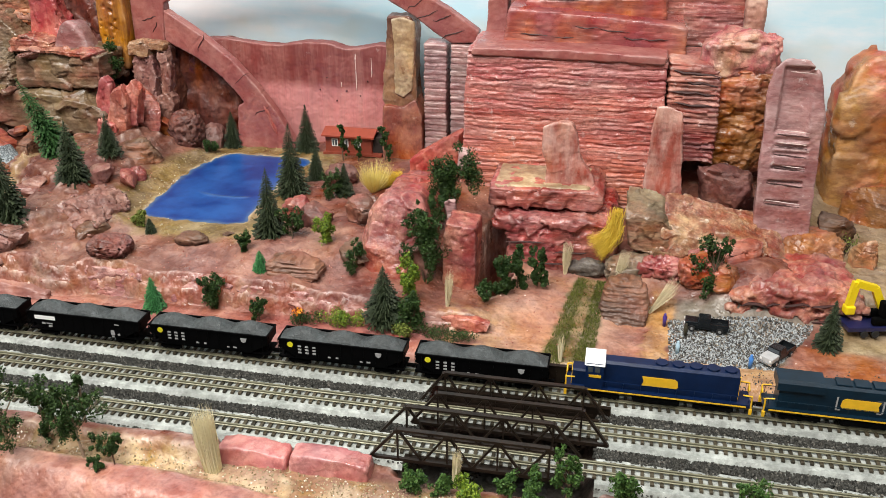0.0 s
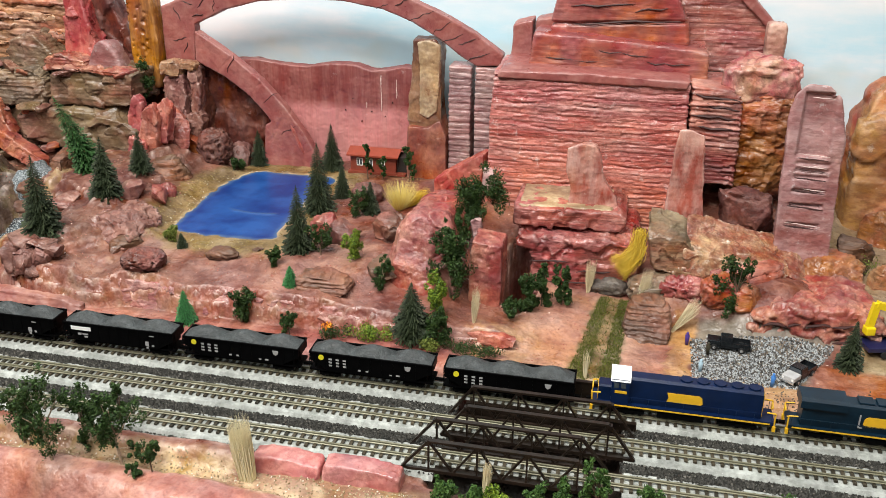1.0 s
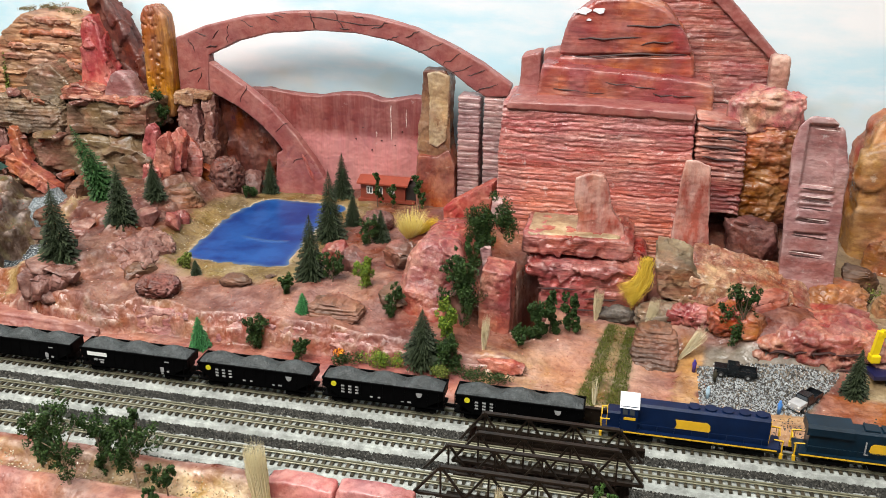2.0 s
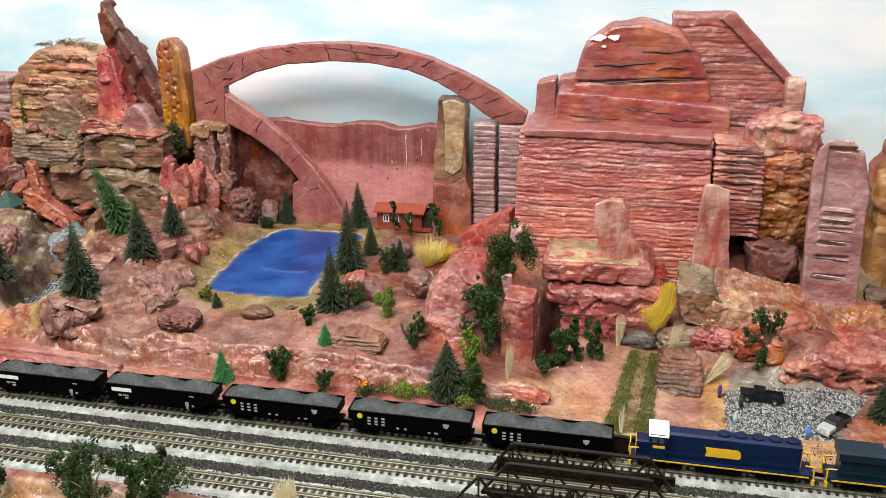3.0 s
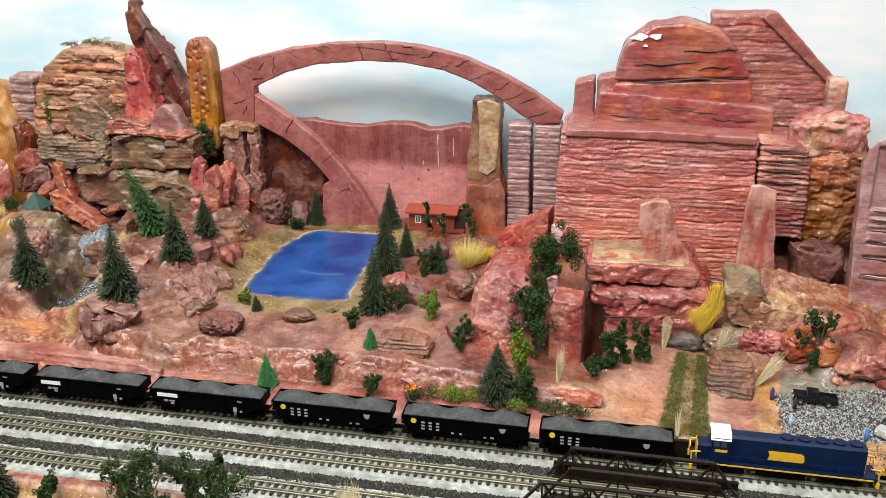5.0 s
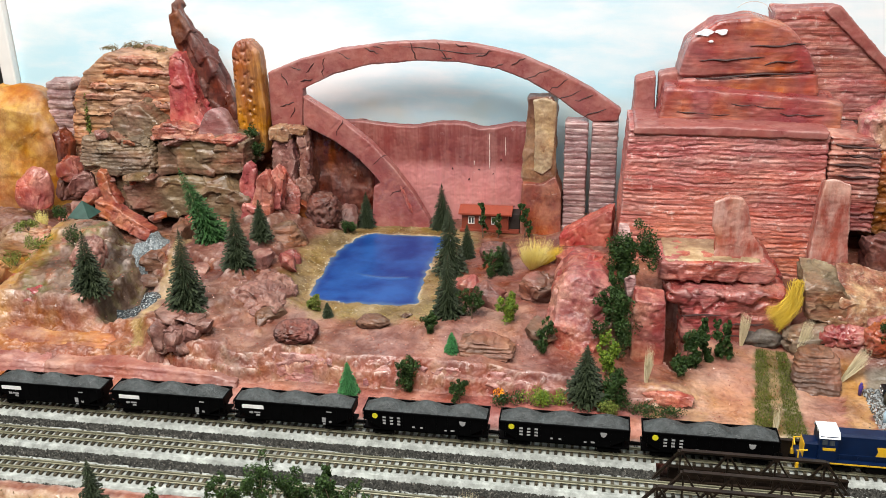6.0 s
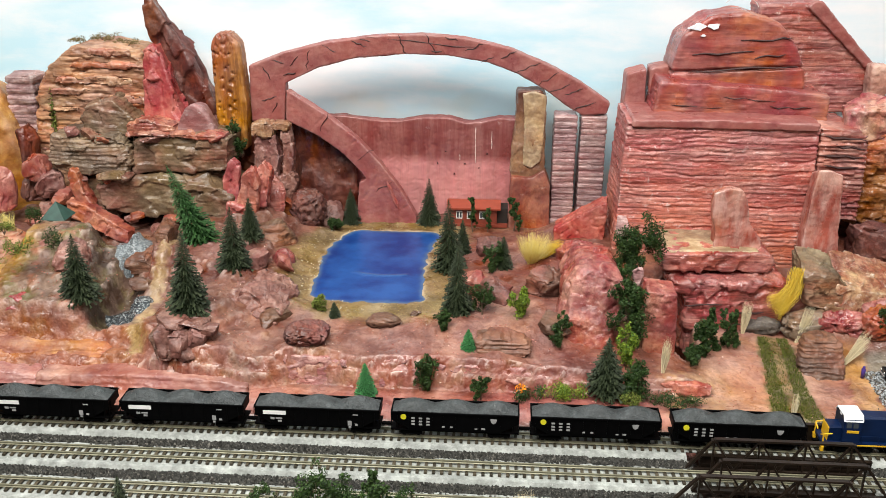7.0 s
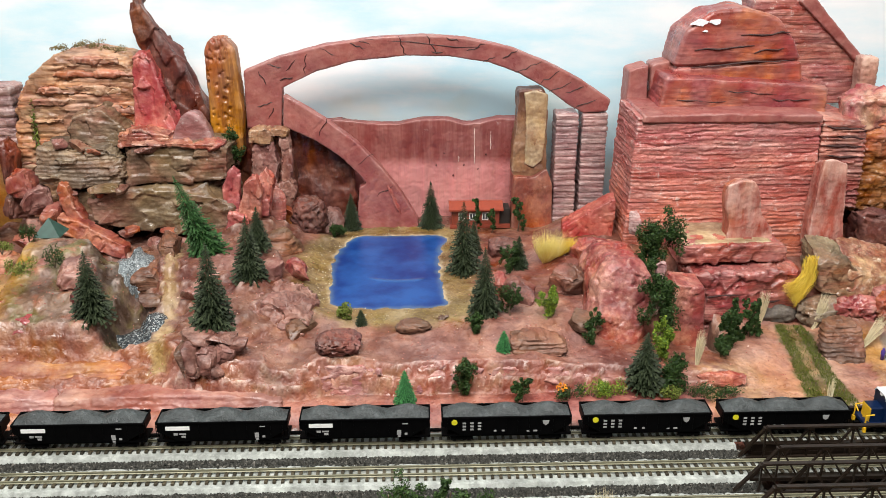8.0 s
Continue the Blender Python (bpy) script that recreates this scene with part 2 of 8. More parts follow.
MAT = {
    "ground": ground_paint(),
    "sky": sky_paint(),
    "water": water_paint(),
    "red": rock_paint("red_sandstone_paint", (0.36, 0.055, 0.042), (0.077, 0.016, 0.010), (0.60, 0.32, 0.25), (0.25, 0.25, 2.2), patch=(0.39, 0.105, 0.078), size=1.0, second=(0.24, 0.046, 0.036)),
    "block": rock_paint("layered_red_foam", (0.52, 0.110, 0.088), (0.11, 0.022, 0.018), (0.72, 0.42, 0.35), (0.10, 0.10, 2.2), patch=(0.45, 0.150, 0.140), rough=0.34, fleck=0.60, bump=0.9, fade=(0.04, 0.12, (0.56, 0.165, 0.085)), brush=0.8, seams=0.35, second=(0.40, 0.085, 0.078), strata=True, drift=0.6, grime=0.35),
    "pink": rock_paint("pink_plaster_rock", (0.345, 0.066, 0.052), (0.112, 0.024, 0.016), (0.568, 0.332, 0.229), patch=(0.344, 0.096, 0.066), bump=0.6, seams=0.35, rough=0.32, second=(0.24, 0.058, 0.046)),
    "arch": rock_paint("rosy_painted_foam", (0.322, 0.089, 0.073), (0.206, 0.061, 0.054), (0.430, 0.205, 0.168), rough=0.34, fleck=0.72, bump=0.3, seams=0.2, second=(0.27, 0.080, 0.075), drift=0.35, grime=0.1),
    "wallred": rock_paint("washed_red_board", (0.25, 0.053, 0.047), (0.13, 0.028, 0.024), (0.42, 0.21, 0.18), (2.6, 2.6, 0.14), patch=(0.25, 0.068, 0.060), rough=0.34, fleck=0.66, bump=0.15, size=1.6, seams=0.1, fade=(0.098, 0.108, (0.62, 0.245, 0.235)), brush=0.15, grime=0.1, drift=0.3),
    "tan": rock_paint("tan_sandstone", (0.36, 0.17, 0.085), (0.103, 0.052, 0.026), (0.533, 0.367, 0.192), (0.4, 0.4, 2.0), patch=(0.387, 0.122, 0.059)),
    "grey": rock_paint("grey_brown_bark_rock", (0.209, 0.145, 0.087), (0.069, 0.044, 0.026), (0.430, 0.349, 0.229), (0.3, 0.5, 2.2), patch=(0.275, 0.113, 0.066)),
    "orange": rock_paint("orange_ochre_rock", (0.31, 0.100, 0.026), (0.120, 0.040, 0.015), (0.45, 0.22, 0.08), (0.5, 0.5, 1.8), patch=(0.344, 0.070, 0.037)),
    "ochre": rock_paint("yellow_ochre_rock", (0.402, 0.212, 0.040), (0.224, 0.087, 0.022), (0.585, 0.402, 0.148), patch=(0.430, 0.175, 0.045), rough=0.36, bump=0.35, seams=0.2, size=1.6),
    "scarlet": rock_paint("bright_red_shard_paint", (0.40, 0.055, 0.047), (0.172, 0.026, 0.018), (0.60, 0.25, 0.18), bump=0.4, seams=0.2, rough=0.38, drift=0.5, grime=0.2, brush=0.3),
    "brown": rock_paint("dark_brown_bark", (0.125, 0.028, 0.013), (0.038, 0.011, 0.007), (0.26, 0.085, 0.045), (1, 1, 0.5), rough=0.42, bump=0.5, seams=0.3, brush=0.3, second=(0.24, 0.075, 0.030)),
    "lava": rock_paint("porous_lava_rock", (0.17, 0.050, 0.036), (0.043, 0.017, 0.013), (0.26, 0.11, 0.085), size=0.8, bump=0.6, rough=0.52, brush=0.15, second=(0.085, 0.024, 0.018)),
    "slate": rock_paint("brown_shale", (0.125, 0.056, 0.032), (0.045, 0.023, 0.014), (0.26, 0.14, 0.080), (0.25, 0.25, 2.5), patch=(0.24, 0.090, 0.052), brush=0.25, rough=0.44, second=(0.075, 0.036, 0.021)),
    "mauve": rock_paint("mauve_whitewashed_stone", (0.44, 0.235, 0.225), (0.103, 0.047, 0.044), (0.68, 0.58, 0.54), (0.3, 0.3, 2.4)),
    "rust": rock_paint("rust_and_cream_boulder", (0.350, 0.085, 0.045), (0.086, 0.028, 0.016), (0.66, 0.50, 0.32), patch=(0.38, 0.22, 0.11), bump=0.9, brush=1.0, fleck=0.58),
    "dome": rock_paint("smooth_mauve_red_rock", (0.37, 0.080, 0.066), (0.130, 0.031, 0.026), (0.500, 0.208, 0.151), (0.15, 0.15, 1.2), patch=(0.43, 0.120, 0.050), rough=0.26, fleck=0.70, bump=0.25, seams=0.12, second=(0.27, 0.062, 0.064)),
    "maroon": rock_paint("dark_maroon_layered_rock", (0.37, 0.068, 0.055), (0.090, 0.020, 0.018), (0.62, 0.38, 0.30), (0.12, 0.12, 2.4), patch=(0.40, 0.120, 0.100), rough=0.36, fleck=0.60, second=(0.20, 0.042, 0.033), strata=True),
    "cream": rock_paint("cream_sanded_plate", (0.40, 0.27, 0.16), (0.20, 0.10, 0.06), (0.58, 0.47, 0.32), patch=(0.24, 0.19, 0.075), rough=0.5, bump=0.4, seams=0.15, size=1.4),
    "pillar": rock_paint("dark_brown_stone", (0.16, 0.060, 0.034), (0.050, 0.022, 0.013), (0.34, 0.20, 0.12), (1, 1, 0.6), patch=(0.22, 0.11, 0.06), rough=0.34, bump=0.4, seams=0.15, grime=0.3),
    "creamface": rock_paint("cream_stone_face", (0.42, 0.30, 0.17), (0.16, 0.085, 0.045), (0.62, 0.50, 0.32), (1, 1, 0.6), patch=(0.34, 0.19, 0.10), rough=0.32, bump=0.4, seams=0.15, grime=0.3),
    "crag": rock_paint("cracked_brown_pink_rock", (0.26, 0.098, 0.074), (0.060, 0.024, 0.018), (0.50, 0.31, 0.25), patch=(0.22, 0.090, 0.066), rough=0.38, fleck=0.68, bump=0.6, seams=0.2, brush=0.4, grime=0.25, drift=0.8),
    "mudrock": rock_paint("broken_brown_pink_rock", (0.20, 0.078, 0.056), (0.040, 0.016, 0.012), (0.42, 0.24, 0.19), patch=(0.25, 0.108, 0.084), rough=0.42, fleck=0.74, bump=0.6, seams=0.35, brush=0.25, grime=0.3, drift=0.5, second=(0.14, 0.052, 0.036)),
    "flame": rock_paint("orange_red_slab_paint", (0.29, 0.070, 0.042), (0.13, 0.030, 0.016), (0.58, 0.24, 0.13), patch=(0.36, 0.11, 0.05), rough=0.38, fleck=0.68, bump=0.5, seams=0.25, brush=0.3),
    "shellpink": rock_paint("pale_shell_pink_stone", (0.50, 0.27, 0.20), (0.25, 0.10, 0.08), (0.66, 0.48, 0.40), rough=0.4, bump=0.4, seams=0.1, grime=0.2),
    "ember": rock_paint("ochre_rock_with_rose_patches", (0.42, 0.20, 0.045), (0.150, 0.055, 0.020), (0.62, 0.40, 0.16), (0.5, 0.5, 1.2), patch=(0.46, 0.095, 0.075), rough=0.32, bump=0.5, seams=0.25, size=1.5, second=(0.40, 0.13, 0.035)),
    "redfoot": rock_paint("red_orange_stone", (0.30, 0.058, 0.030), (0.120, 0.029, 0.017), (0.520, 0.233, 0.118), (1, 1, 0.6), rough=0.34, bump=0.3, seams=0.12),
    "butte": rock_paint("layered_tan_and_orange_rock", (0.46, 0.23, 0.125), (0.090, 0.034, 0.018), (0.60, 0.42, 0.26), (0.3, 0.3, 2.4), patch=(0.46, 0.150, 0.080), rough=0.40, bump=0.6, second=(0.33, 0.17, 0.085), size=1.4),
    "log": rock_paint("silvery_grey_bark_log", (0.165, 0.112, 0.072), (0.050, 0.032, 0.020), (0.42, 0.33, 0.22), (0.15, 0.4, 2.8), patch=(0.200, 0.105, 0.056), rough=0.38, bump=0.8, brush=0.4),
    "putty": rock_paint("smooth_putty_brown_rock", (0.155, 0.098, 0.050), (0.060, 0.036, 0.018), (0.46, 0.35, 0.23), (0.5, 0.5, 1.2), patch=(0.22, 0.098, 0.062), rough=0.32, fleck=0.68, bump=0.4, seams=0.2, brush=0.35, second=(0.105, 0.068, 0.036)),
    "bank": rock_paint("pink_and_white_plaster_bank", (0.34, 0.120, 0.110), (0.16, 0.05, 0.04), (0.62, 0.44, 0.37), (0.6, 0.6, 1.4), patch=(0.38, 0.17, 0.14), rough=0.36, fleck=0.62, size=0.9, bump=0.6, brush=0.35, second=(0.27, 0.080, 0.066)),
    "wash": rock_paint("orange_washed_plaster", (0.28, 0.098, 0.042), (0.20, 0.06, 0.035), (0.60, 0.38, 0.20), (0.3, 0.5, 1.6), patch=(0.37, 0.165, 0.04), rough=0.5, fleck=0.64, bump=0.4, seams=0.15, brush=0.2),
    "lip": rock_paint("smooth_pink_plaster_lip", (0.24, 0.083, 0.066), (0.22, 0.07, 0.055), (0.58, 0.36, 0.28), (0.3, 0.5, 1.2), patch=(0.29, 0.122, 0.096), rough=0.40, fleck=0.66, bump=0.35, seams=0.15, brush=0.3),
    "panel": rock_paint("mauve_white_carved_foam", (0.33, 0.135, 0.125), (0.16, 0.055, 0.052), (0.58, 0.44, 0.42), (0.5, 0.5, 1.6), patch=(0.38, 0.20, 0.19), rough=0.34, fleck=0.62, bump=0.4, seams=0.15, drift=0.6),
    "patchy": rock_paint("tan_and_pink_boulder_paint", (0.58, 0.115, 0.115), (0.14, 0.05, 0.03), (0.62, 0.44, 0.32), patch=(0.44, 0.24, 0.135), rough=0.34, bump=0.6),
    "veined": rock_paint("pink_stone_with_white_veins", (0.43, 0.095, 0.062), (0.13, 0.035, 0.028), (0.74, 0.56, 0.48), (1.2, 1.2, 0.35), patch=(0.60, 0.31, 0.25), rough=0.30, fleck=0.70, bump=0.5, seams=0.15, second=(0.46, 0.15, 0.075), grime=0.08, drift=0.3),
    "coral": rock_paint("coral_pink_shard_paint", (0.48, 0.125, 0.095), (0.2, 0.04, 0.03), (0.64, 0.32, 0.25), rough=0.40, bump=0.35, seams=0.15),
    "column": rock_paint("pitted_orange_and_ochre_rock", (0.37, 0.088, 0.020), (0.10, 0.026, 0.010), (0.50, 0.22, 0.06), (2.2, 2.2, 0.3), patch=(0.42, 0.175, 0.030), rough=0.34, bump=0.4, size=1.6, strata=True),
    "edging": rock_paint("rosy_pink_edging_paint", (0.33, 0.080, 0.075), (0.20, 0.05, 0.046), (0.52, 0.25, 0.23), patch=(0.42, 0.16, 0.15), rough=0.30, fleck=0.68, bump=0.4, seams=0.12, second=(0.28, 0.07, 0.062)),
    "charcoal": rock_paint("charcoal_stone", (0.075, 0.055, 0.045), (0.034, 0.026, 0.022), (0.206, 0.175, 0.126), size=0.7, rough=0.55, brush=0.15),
}


# ---------------------------------------------------------------- builders
def empty_thing(name, place, label, category, group="", kind=""):
    ob = new(name)
    ob.empty_display_size = 0.01
    ob.location = place
    return tagged(ob, label, category, group, kind)


def mesh_from(bm, name, smooth_faces=False):
    me = bpy.data.meshes.new(name)
    bm.normal_update()
    bm.to_mesh(me)
    bm.free()
    if smooth_faces:
        me.polygons.foreach_set("use_smooth", [True] * len(me.polygons))
    return me


def part(name, bm, material, parent, label="", smooth_faces=False):
    me = bm if isinstance(bm, bpy.types.Mesh) else mesh_from(bm, name, smooth_faces)
    if not me.materials:
        me.materials.append(material)
    ob = new(name, me)
    ob.parent = parent
    return tagged(ob, label)


def box(bm, x0, x1, y0, y1, z0, z1, bevel=0.0):
    vs = [bm.verts.new((x, y, z)) for x in (x0, x1) for y in (y0, y1) for z in (z0, z1)]
    fs = [bm.faces.new([vs[i] for i in ids]) for ids in ((0, 1, 3, 2), (4, 6, 7, 5), (0, 4, 5, 1), (2, 3, 7, 6), (0, 2, 6, 4), (1, 5, 7, 3))]
    if bevel:
        bmesh.ops.bevel(bm, geom=list({e for f in fs for e in f.edges}), offset=bevel, segments=2, affect="EDGES", profile=0.6)
    return bm


def boxed(*args, **kw):
    return box(bmesh.new(), *args, **kw)


def beam(bm, a, b, wide, high):
    """A square bar from a to b; wide along y."""
    a, b = Vector(a), Vector(b)
    d = (b - a).normalized()
    side = Vector((0, 1, 0)) if abs(d.y) < 0.9 else Vector((1, 0, 0))
    up = d.cross(side).normalized()
    ring = [[bm.verts.new(p + side * (sx * wide / 2) + up * (sz * high / 2)) for sx, sz in ((-1, -1), (1, -1), (1, 1), (-1, 1))] for p in (a, b)]
    bm.faces.new(ring[0][::-1])
    bm.faces.new(ring[1])
    for i in range(4):
        j = (i + 1) % 4
        bm.faces.new((ring[0][i], ring[0][j], ring[1][j], ring[1][i]))
    return bm


def tube(bm, points, radii, sides=6):
    """A tapered tube along points."""
    rings = []
    for i, p in enumerate(points):
        p = Vector(p)
        d = Vector(points[min(i + 1, len(points) - 1)]) - Vector(points[max(i - 1, 0)])
        d.normalize()
        u = d.orthogonal().normalized()
        v = d.cross(u)
        rings.append([bm.verts.new(p + (u * math.cos(a) + v * math.sin(a)) * radii[i]) for a in (2 * math.pi * k / sides for k in range(sides))])
    for r, s in zip(rings, rings[1:]):
        for k in range(sides):
            bm.faces.new((r[k], r[(k + 1) % sides], s[(k + 1) % sides], s[k]))
    bm.faces.new(rings[0][::-1])
    bm.faces.new(rings[-1])
    return bm


def disc(bm, centre, axis, radius, thick, sides=16):
    c, a = Vector(centre), Vector(axis).normalized() * thick / 2
    return tube(bm, [c - a, c + a], [radius, radius], sides)


def voxelled(bm, voxel):
    """The closed solid, remeshed into small even faces."""
    bmesh.ops.recalc_face_normals(bm, faces=bm.faces)
    me = bpy.data.meshes.new("raw")
    bm.to_mesh(me)
    bm.free()
    ob = bpy.data.objects.new("raw", me)
    scene.collection.objects.link(ob)
    mod = ob.modifiers.new("remesh", "REMESH")
    mod.mode, mod.voxel_size = "VOXEL", voxel
    out = bpy.data.meshes.new_from_object(ob.evaluated_get(bpy.context.evaluated_depsgraph_get()))
    bpy.data.objects.remove(ob)
    bpy.data.meshes.remove(me)
    return out


def carve(me, seed, lump=0.004, lump_size=0.03, grain=0.0012, grain_size=0.006, layers=0.0, layer_size=0.006, pits=0.0, pit_size=0.006, cuts=0, cut_depth=0.2, cracks=0.0, crack_size=0.022, steps=0.0, step_size=0.02, chips=0.0, chip_size=0.016, extra=None):
    """Roughen a mesh: lumps, grain, layered grooves, pits and chiselled planes."""
    n = len(me.vertices)
    co, no = np.empty(n * 3), np.empty(n * 3)
    me.vertices.foreach_get("co", co)
    me.vertices.foreach_get("normal", no)
    co, no = co.reshape(-1, 3), no.reshape(-1, 3)
    rng = np.random.RandomState(seed)
    if cuts:
        lo, hi = co.min(0), co.max(0)
        mid, half = (lo + hi) / 2, (hi - lo) / 2
        q = (co - mid) / half
        for _ in range(cuts):
            d = rng.normal(size=3)
            d /= np.linalg.norm(d)
            if d[2] < -0.5:
                d[2] *= -1
            reach = np.abs(q @ d).max()
            at = reach * (1 - cut_depth * rng.uniform(0.3, 1))
            over = np.clip(q @ d - at, 0, None)
            q -= over[:, None] * d * 0.985
        co = mid + q * half
    shift = rng.uniform(0, 90, 3)
    ridged = 0.35 - np.abs(fbm(co / grain_size + shift, 4))
    d = lump * fbm(co / lump_size + shift, 4) + grain * 1.6 * ridged
    if cracks:
        s = fbm(co / crack_size * (1.0, 1.0, 0.8) + shift + 40, 2)
        d -= 1.8 * cracks * smooth(0.055, 0.02, np.abs(s))
    if steps:
        s = 2.6 * fbm(co / step_size + shift + 70, 2)
        d += steps * (np.floor(s) + smooth(0.80, 1.0, s - np.floor(s)) + 0.25 * (s - np.floor(s)))
    if chips:
        bent = co + 0.10 * chip_size * np.stack([perlin(co / (0.5 * chip_size) + shift + q) for q in (0, 20, 40)], -1)
        d += chips * facets_of(bent / chip_size + shift)
    if layers:
        w = co / layer_size * (0.09, 0.09, 1.0)
        w[:, 2] += 0.5 * perlin(co / 0.03 + shift)
        s = fbm(w + shift, 3)
        bed = co[:, 2] / layer_size + 0.9 * fbm(co / (0.05, 0.05, 0.03) + shift, 3) + 0.35 * s
        held = 0.35 + 0.65 * smooth(-0.25, 0.15, fbm(co / (0.035, 0.035, 0.012) + shift + 5, 2))
        d += layers * (np.abs(s) * 1.2 - 0.3 + held * (0.5 - (bed - np.floor(bed))) * 1.3)
    if pits:
        s = perlin(co / pit_size + shift)
        d -= pits * smooth(0.14, 0.34, s)
    if extra is not None:
        d += extra(co)
    co = co + no * d[:, None]
    me.vertices.foreach_set("co", co.ravel())
    me.polygons.foreach_set("use_smooth", np.ones(len(me.polygons), bool))
    me.update()
    return me


def settle(name, me, material, label, category="rock", group=""):
    """One thing out of a mesh in world places, its origin at its base."""
    n = len(me.vertices)
    co = np.empty(n * 3)
    me.vertices.foreach_get("co", co)
    co = co.reshape(-1, 3)
    base = np.array([(co[:, 0].min() + co[:, 0].max()) / 2, (co[:, 1].min() + co[:, 1].max()) / 2, co[:, 2].min()])
    me.vertices.foreach_set("co", (co - base).ravel())
    me.update()
    me.materials.append(material)
    ob = new(name, me)
    ob.location = base
    return tagged(ob, label, category, group)


def slab(outline, y, depth, lean=0.0, back=1.0, bevel=0.004, voxel=0.0016, turn=0.0, skew=0.0, rise=0.0):
    """A solid with the given outline in x and z, its face at y, going back by depth; lean: metres of y for each metre of height;
    back: how much narrower it is behind; rise: how much higher its top is behind; turn: degrees about its middle."""
    bm = bmesh.new()
    cx = sum(p[0] for p in outline) / len(outline)
    z0 = min(p[1] for p in outline)
    tall = max(p[1] for p in outline) - z0
    front = [bm.verts.new((x, y + lean * (z - z0), z)) for x, z in outline]
    rear = [bm.verts.new((cx + (x - cx) * back + skew, y + depth + lean * (z - z0), z0 + (z - z0) * (0.5 + 0.5 * back + rise / tall))) for x, z in outline]
    k = len(outline)
    bm.faces.new(front)
    bm.faces.new(rear[::-1])
    for i in range(k):
        j = (i + 1) % k
        bm.faces.new((front[j], front[i], rear[i], rear[j]))
    if bevel:
        bmesh.ops.bevel(bm, geom=list(bm.edges), offset=bevel, segments=2, affect="EDGES", profile=0.5, clamp_overlap=True)
    if turn:
        bmesh.ops.rotate(bm, verts=bm.verts, cent=(cx, y, z0), matrix=Matrix.Rotation(radians(turn), 3, "Z"))
    bmesh.ops.triangulate(bm, faces=[f for f in bm.faces if len(f.verts) > 4])
    return voxelled(bm, voxel)


def lump(centre, size, seed, cuts=9, cut_depth=0.35, rough=0.06, turn=0.0, tip=0.0, roll=0.0, detail=4, pits=0.0, layers=0.0, boxy=0.55):
    """A boulder, chiselled out of a ball."""
    bm = bmesh.new()
    bmesh.ops.create_icosphere(bm, subdivisions=detail + 1, radius=1.0)
    me = bpy.data.meshes.new("boulder")
    bm.to_mesh(me)
    bm.free()
    s = min(size) / 2
    co = np.empty(len(me.vertices) * 3)
    me.vertices.foreach_get("co", co)
    co = co.reshape(-1, 3)
    co = np.sign(co) * np.abs(co) ** boxy
    co *= np.array(size) / 2
    me.vertices.foreach_set("co", co.ravel())
    me.update()
    carve(me, seed, lump=s * rough * 2.2, lump_size=s * 1.1, grain=s * rough * 0.8, grain_size=s * 0.25, cuts=cuts, cut_depth=cut_depth, pits=pits, pit_size=s * 0.30, layers=layers, layer_size=s * 0.3, cracks=s * rough * 1.1, crack_size=s * 1.3, chips=s * rough * (3.0 if pits < 0.0005 else 1.0), chip_size=s * 0.75)
    me.transform(pose(*centre, tip, roll, turn))
    return me


def box_outline(x0, x1, z0, z1):
    return [(x0, z0), (x1, z0), (x1, z1), (x0, z1)]

# ---------------------------------------------------------------- the ground
POND_X0, POND_X1, POND_Y0, POND_Y1, POND_Z = -0.429, -0.329, 0.683, 0.863, 0.036
LEFT_HEIGHTS = [
    (-0.80, 0.62, 0.020), (-0.80, 0.72, 0.035), (-0.85, 0.80, 0.050), (-0.68, 0.61, 0.030), (-0.62, 0.61, 0.030), (-0.69, 0.66, 0.036), (-0.69, 0.74, 0.056), (-0.66, 0.80, 0.045),
    (-0.60, 0.66, 0.032), (-0.55, 0.60, 0.038), (-0.52, 0.63, 0.054), (-0.50, 0.70, 0.060), (-0.55, 0.76, 0.064), (-0.52, 0.82, 0.068),
    (-0.48, 0.60, 0.034), (-0.46, 0.68, 0.044), (-0.46, 0.80, 0.042), (-0.43, 0.61, 0.033), (-0.455, 0.585, 0.024),
]
MID_HEIGHTS = [
    (-0.42, 0.70, 0.036), (-0.36, 0.59, 0.028), (-0.36, 0.65, 0.035), (-0.33, 0.74, 0.036), (-0.43, 0.90, 0.037), (-0.33, 0.90, 0.037),
    (-0.25, 0.90, 0.036), (-0.25, 0.76, 0.040), (-0.29, 0.66, 0.037), (-0.27, 0.59, 0.029), (-0.21, 0.60, 0.024), (-0.22, 0.68, 0.040),
    (-0.20, 0.78, 0.050), (-0.16, 0.84, 0.055), (-0.15, 0.70, 0.045), (-0.17, 0.60, 0.020),
]
RIGHT_HEIGHTS = [
    (-0.12, 0.60, 0.014), (-0.10, 0.65, 0.012), (-0.06, 0.58, 0.003), (-0.06, 0.66, 0.008), (-0.02, 0.60, 0.001), (-0.01, 0.70, 0.005),
    (0.04, 0.62, -0.001), (0.10, 0.60, 0.001), (0.17, 0.60, 0.002), (0.04, 0.72, 0.030), (0.12, 0.70, 0.040), (0.20, 0.70, 0.030),
    (0.22, 0.62, 0.004), (0.28, 0.62, 0.006), (0.26, 0.80, 0.030), (0.10, 0.85, 0.060), (-0.06, 0.80, 0.050),
]
MARKS = np.array(LEFT_HEIGHTS + MID_HEIGHTS + RIGHT_HEIGHTS)


def upland(x, y):
    """Height of the land behind the tracks, before the bank cuts it."""
    near = np.zeros_like(x)
    total = np.zeros_like(x)
    for mx, my, mz in MARKS:
        w = 1.0 / ((x - mx) ** 2 + (y - my) ** 2 + 0.0003) ** 2
        near += w * mz
        total += w
    return near / total


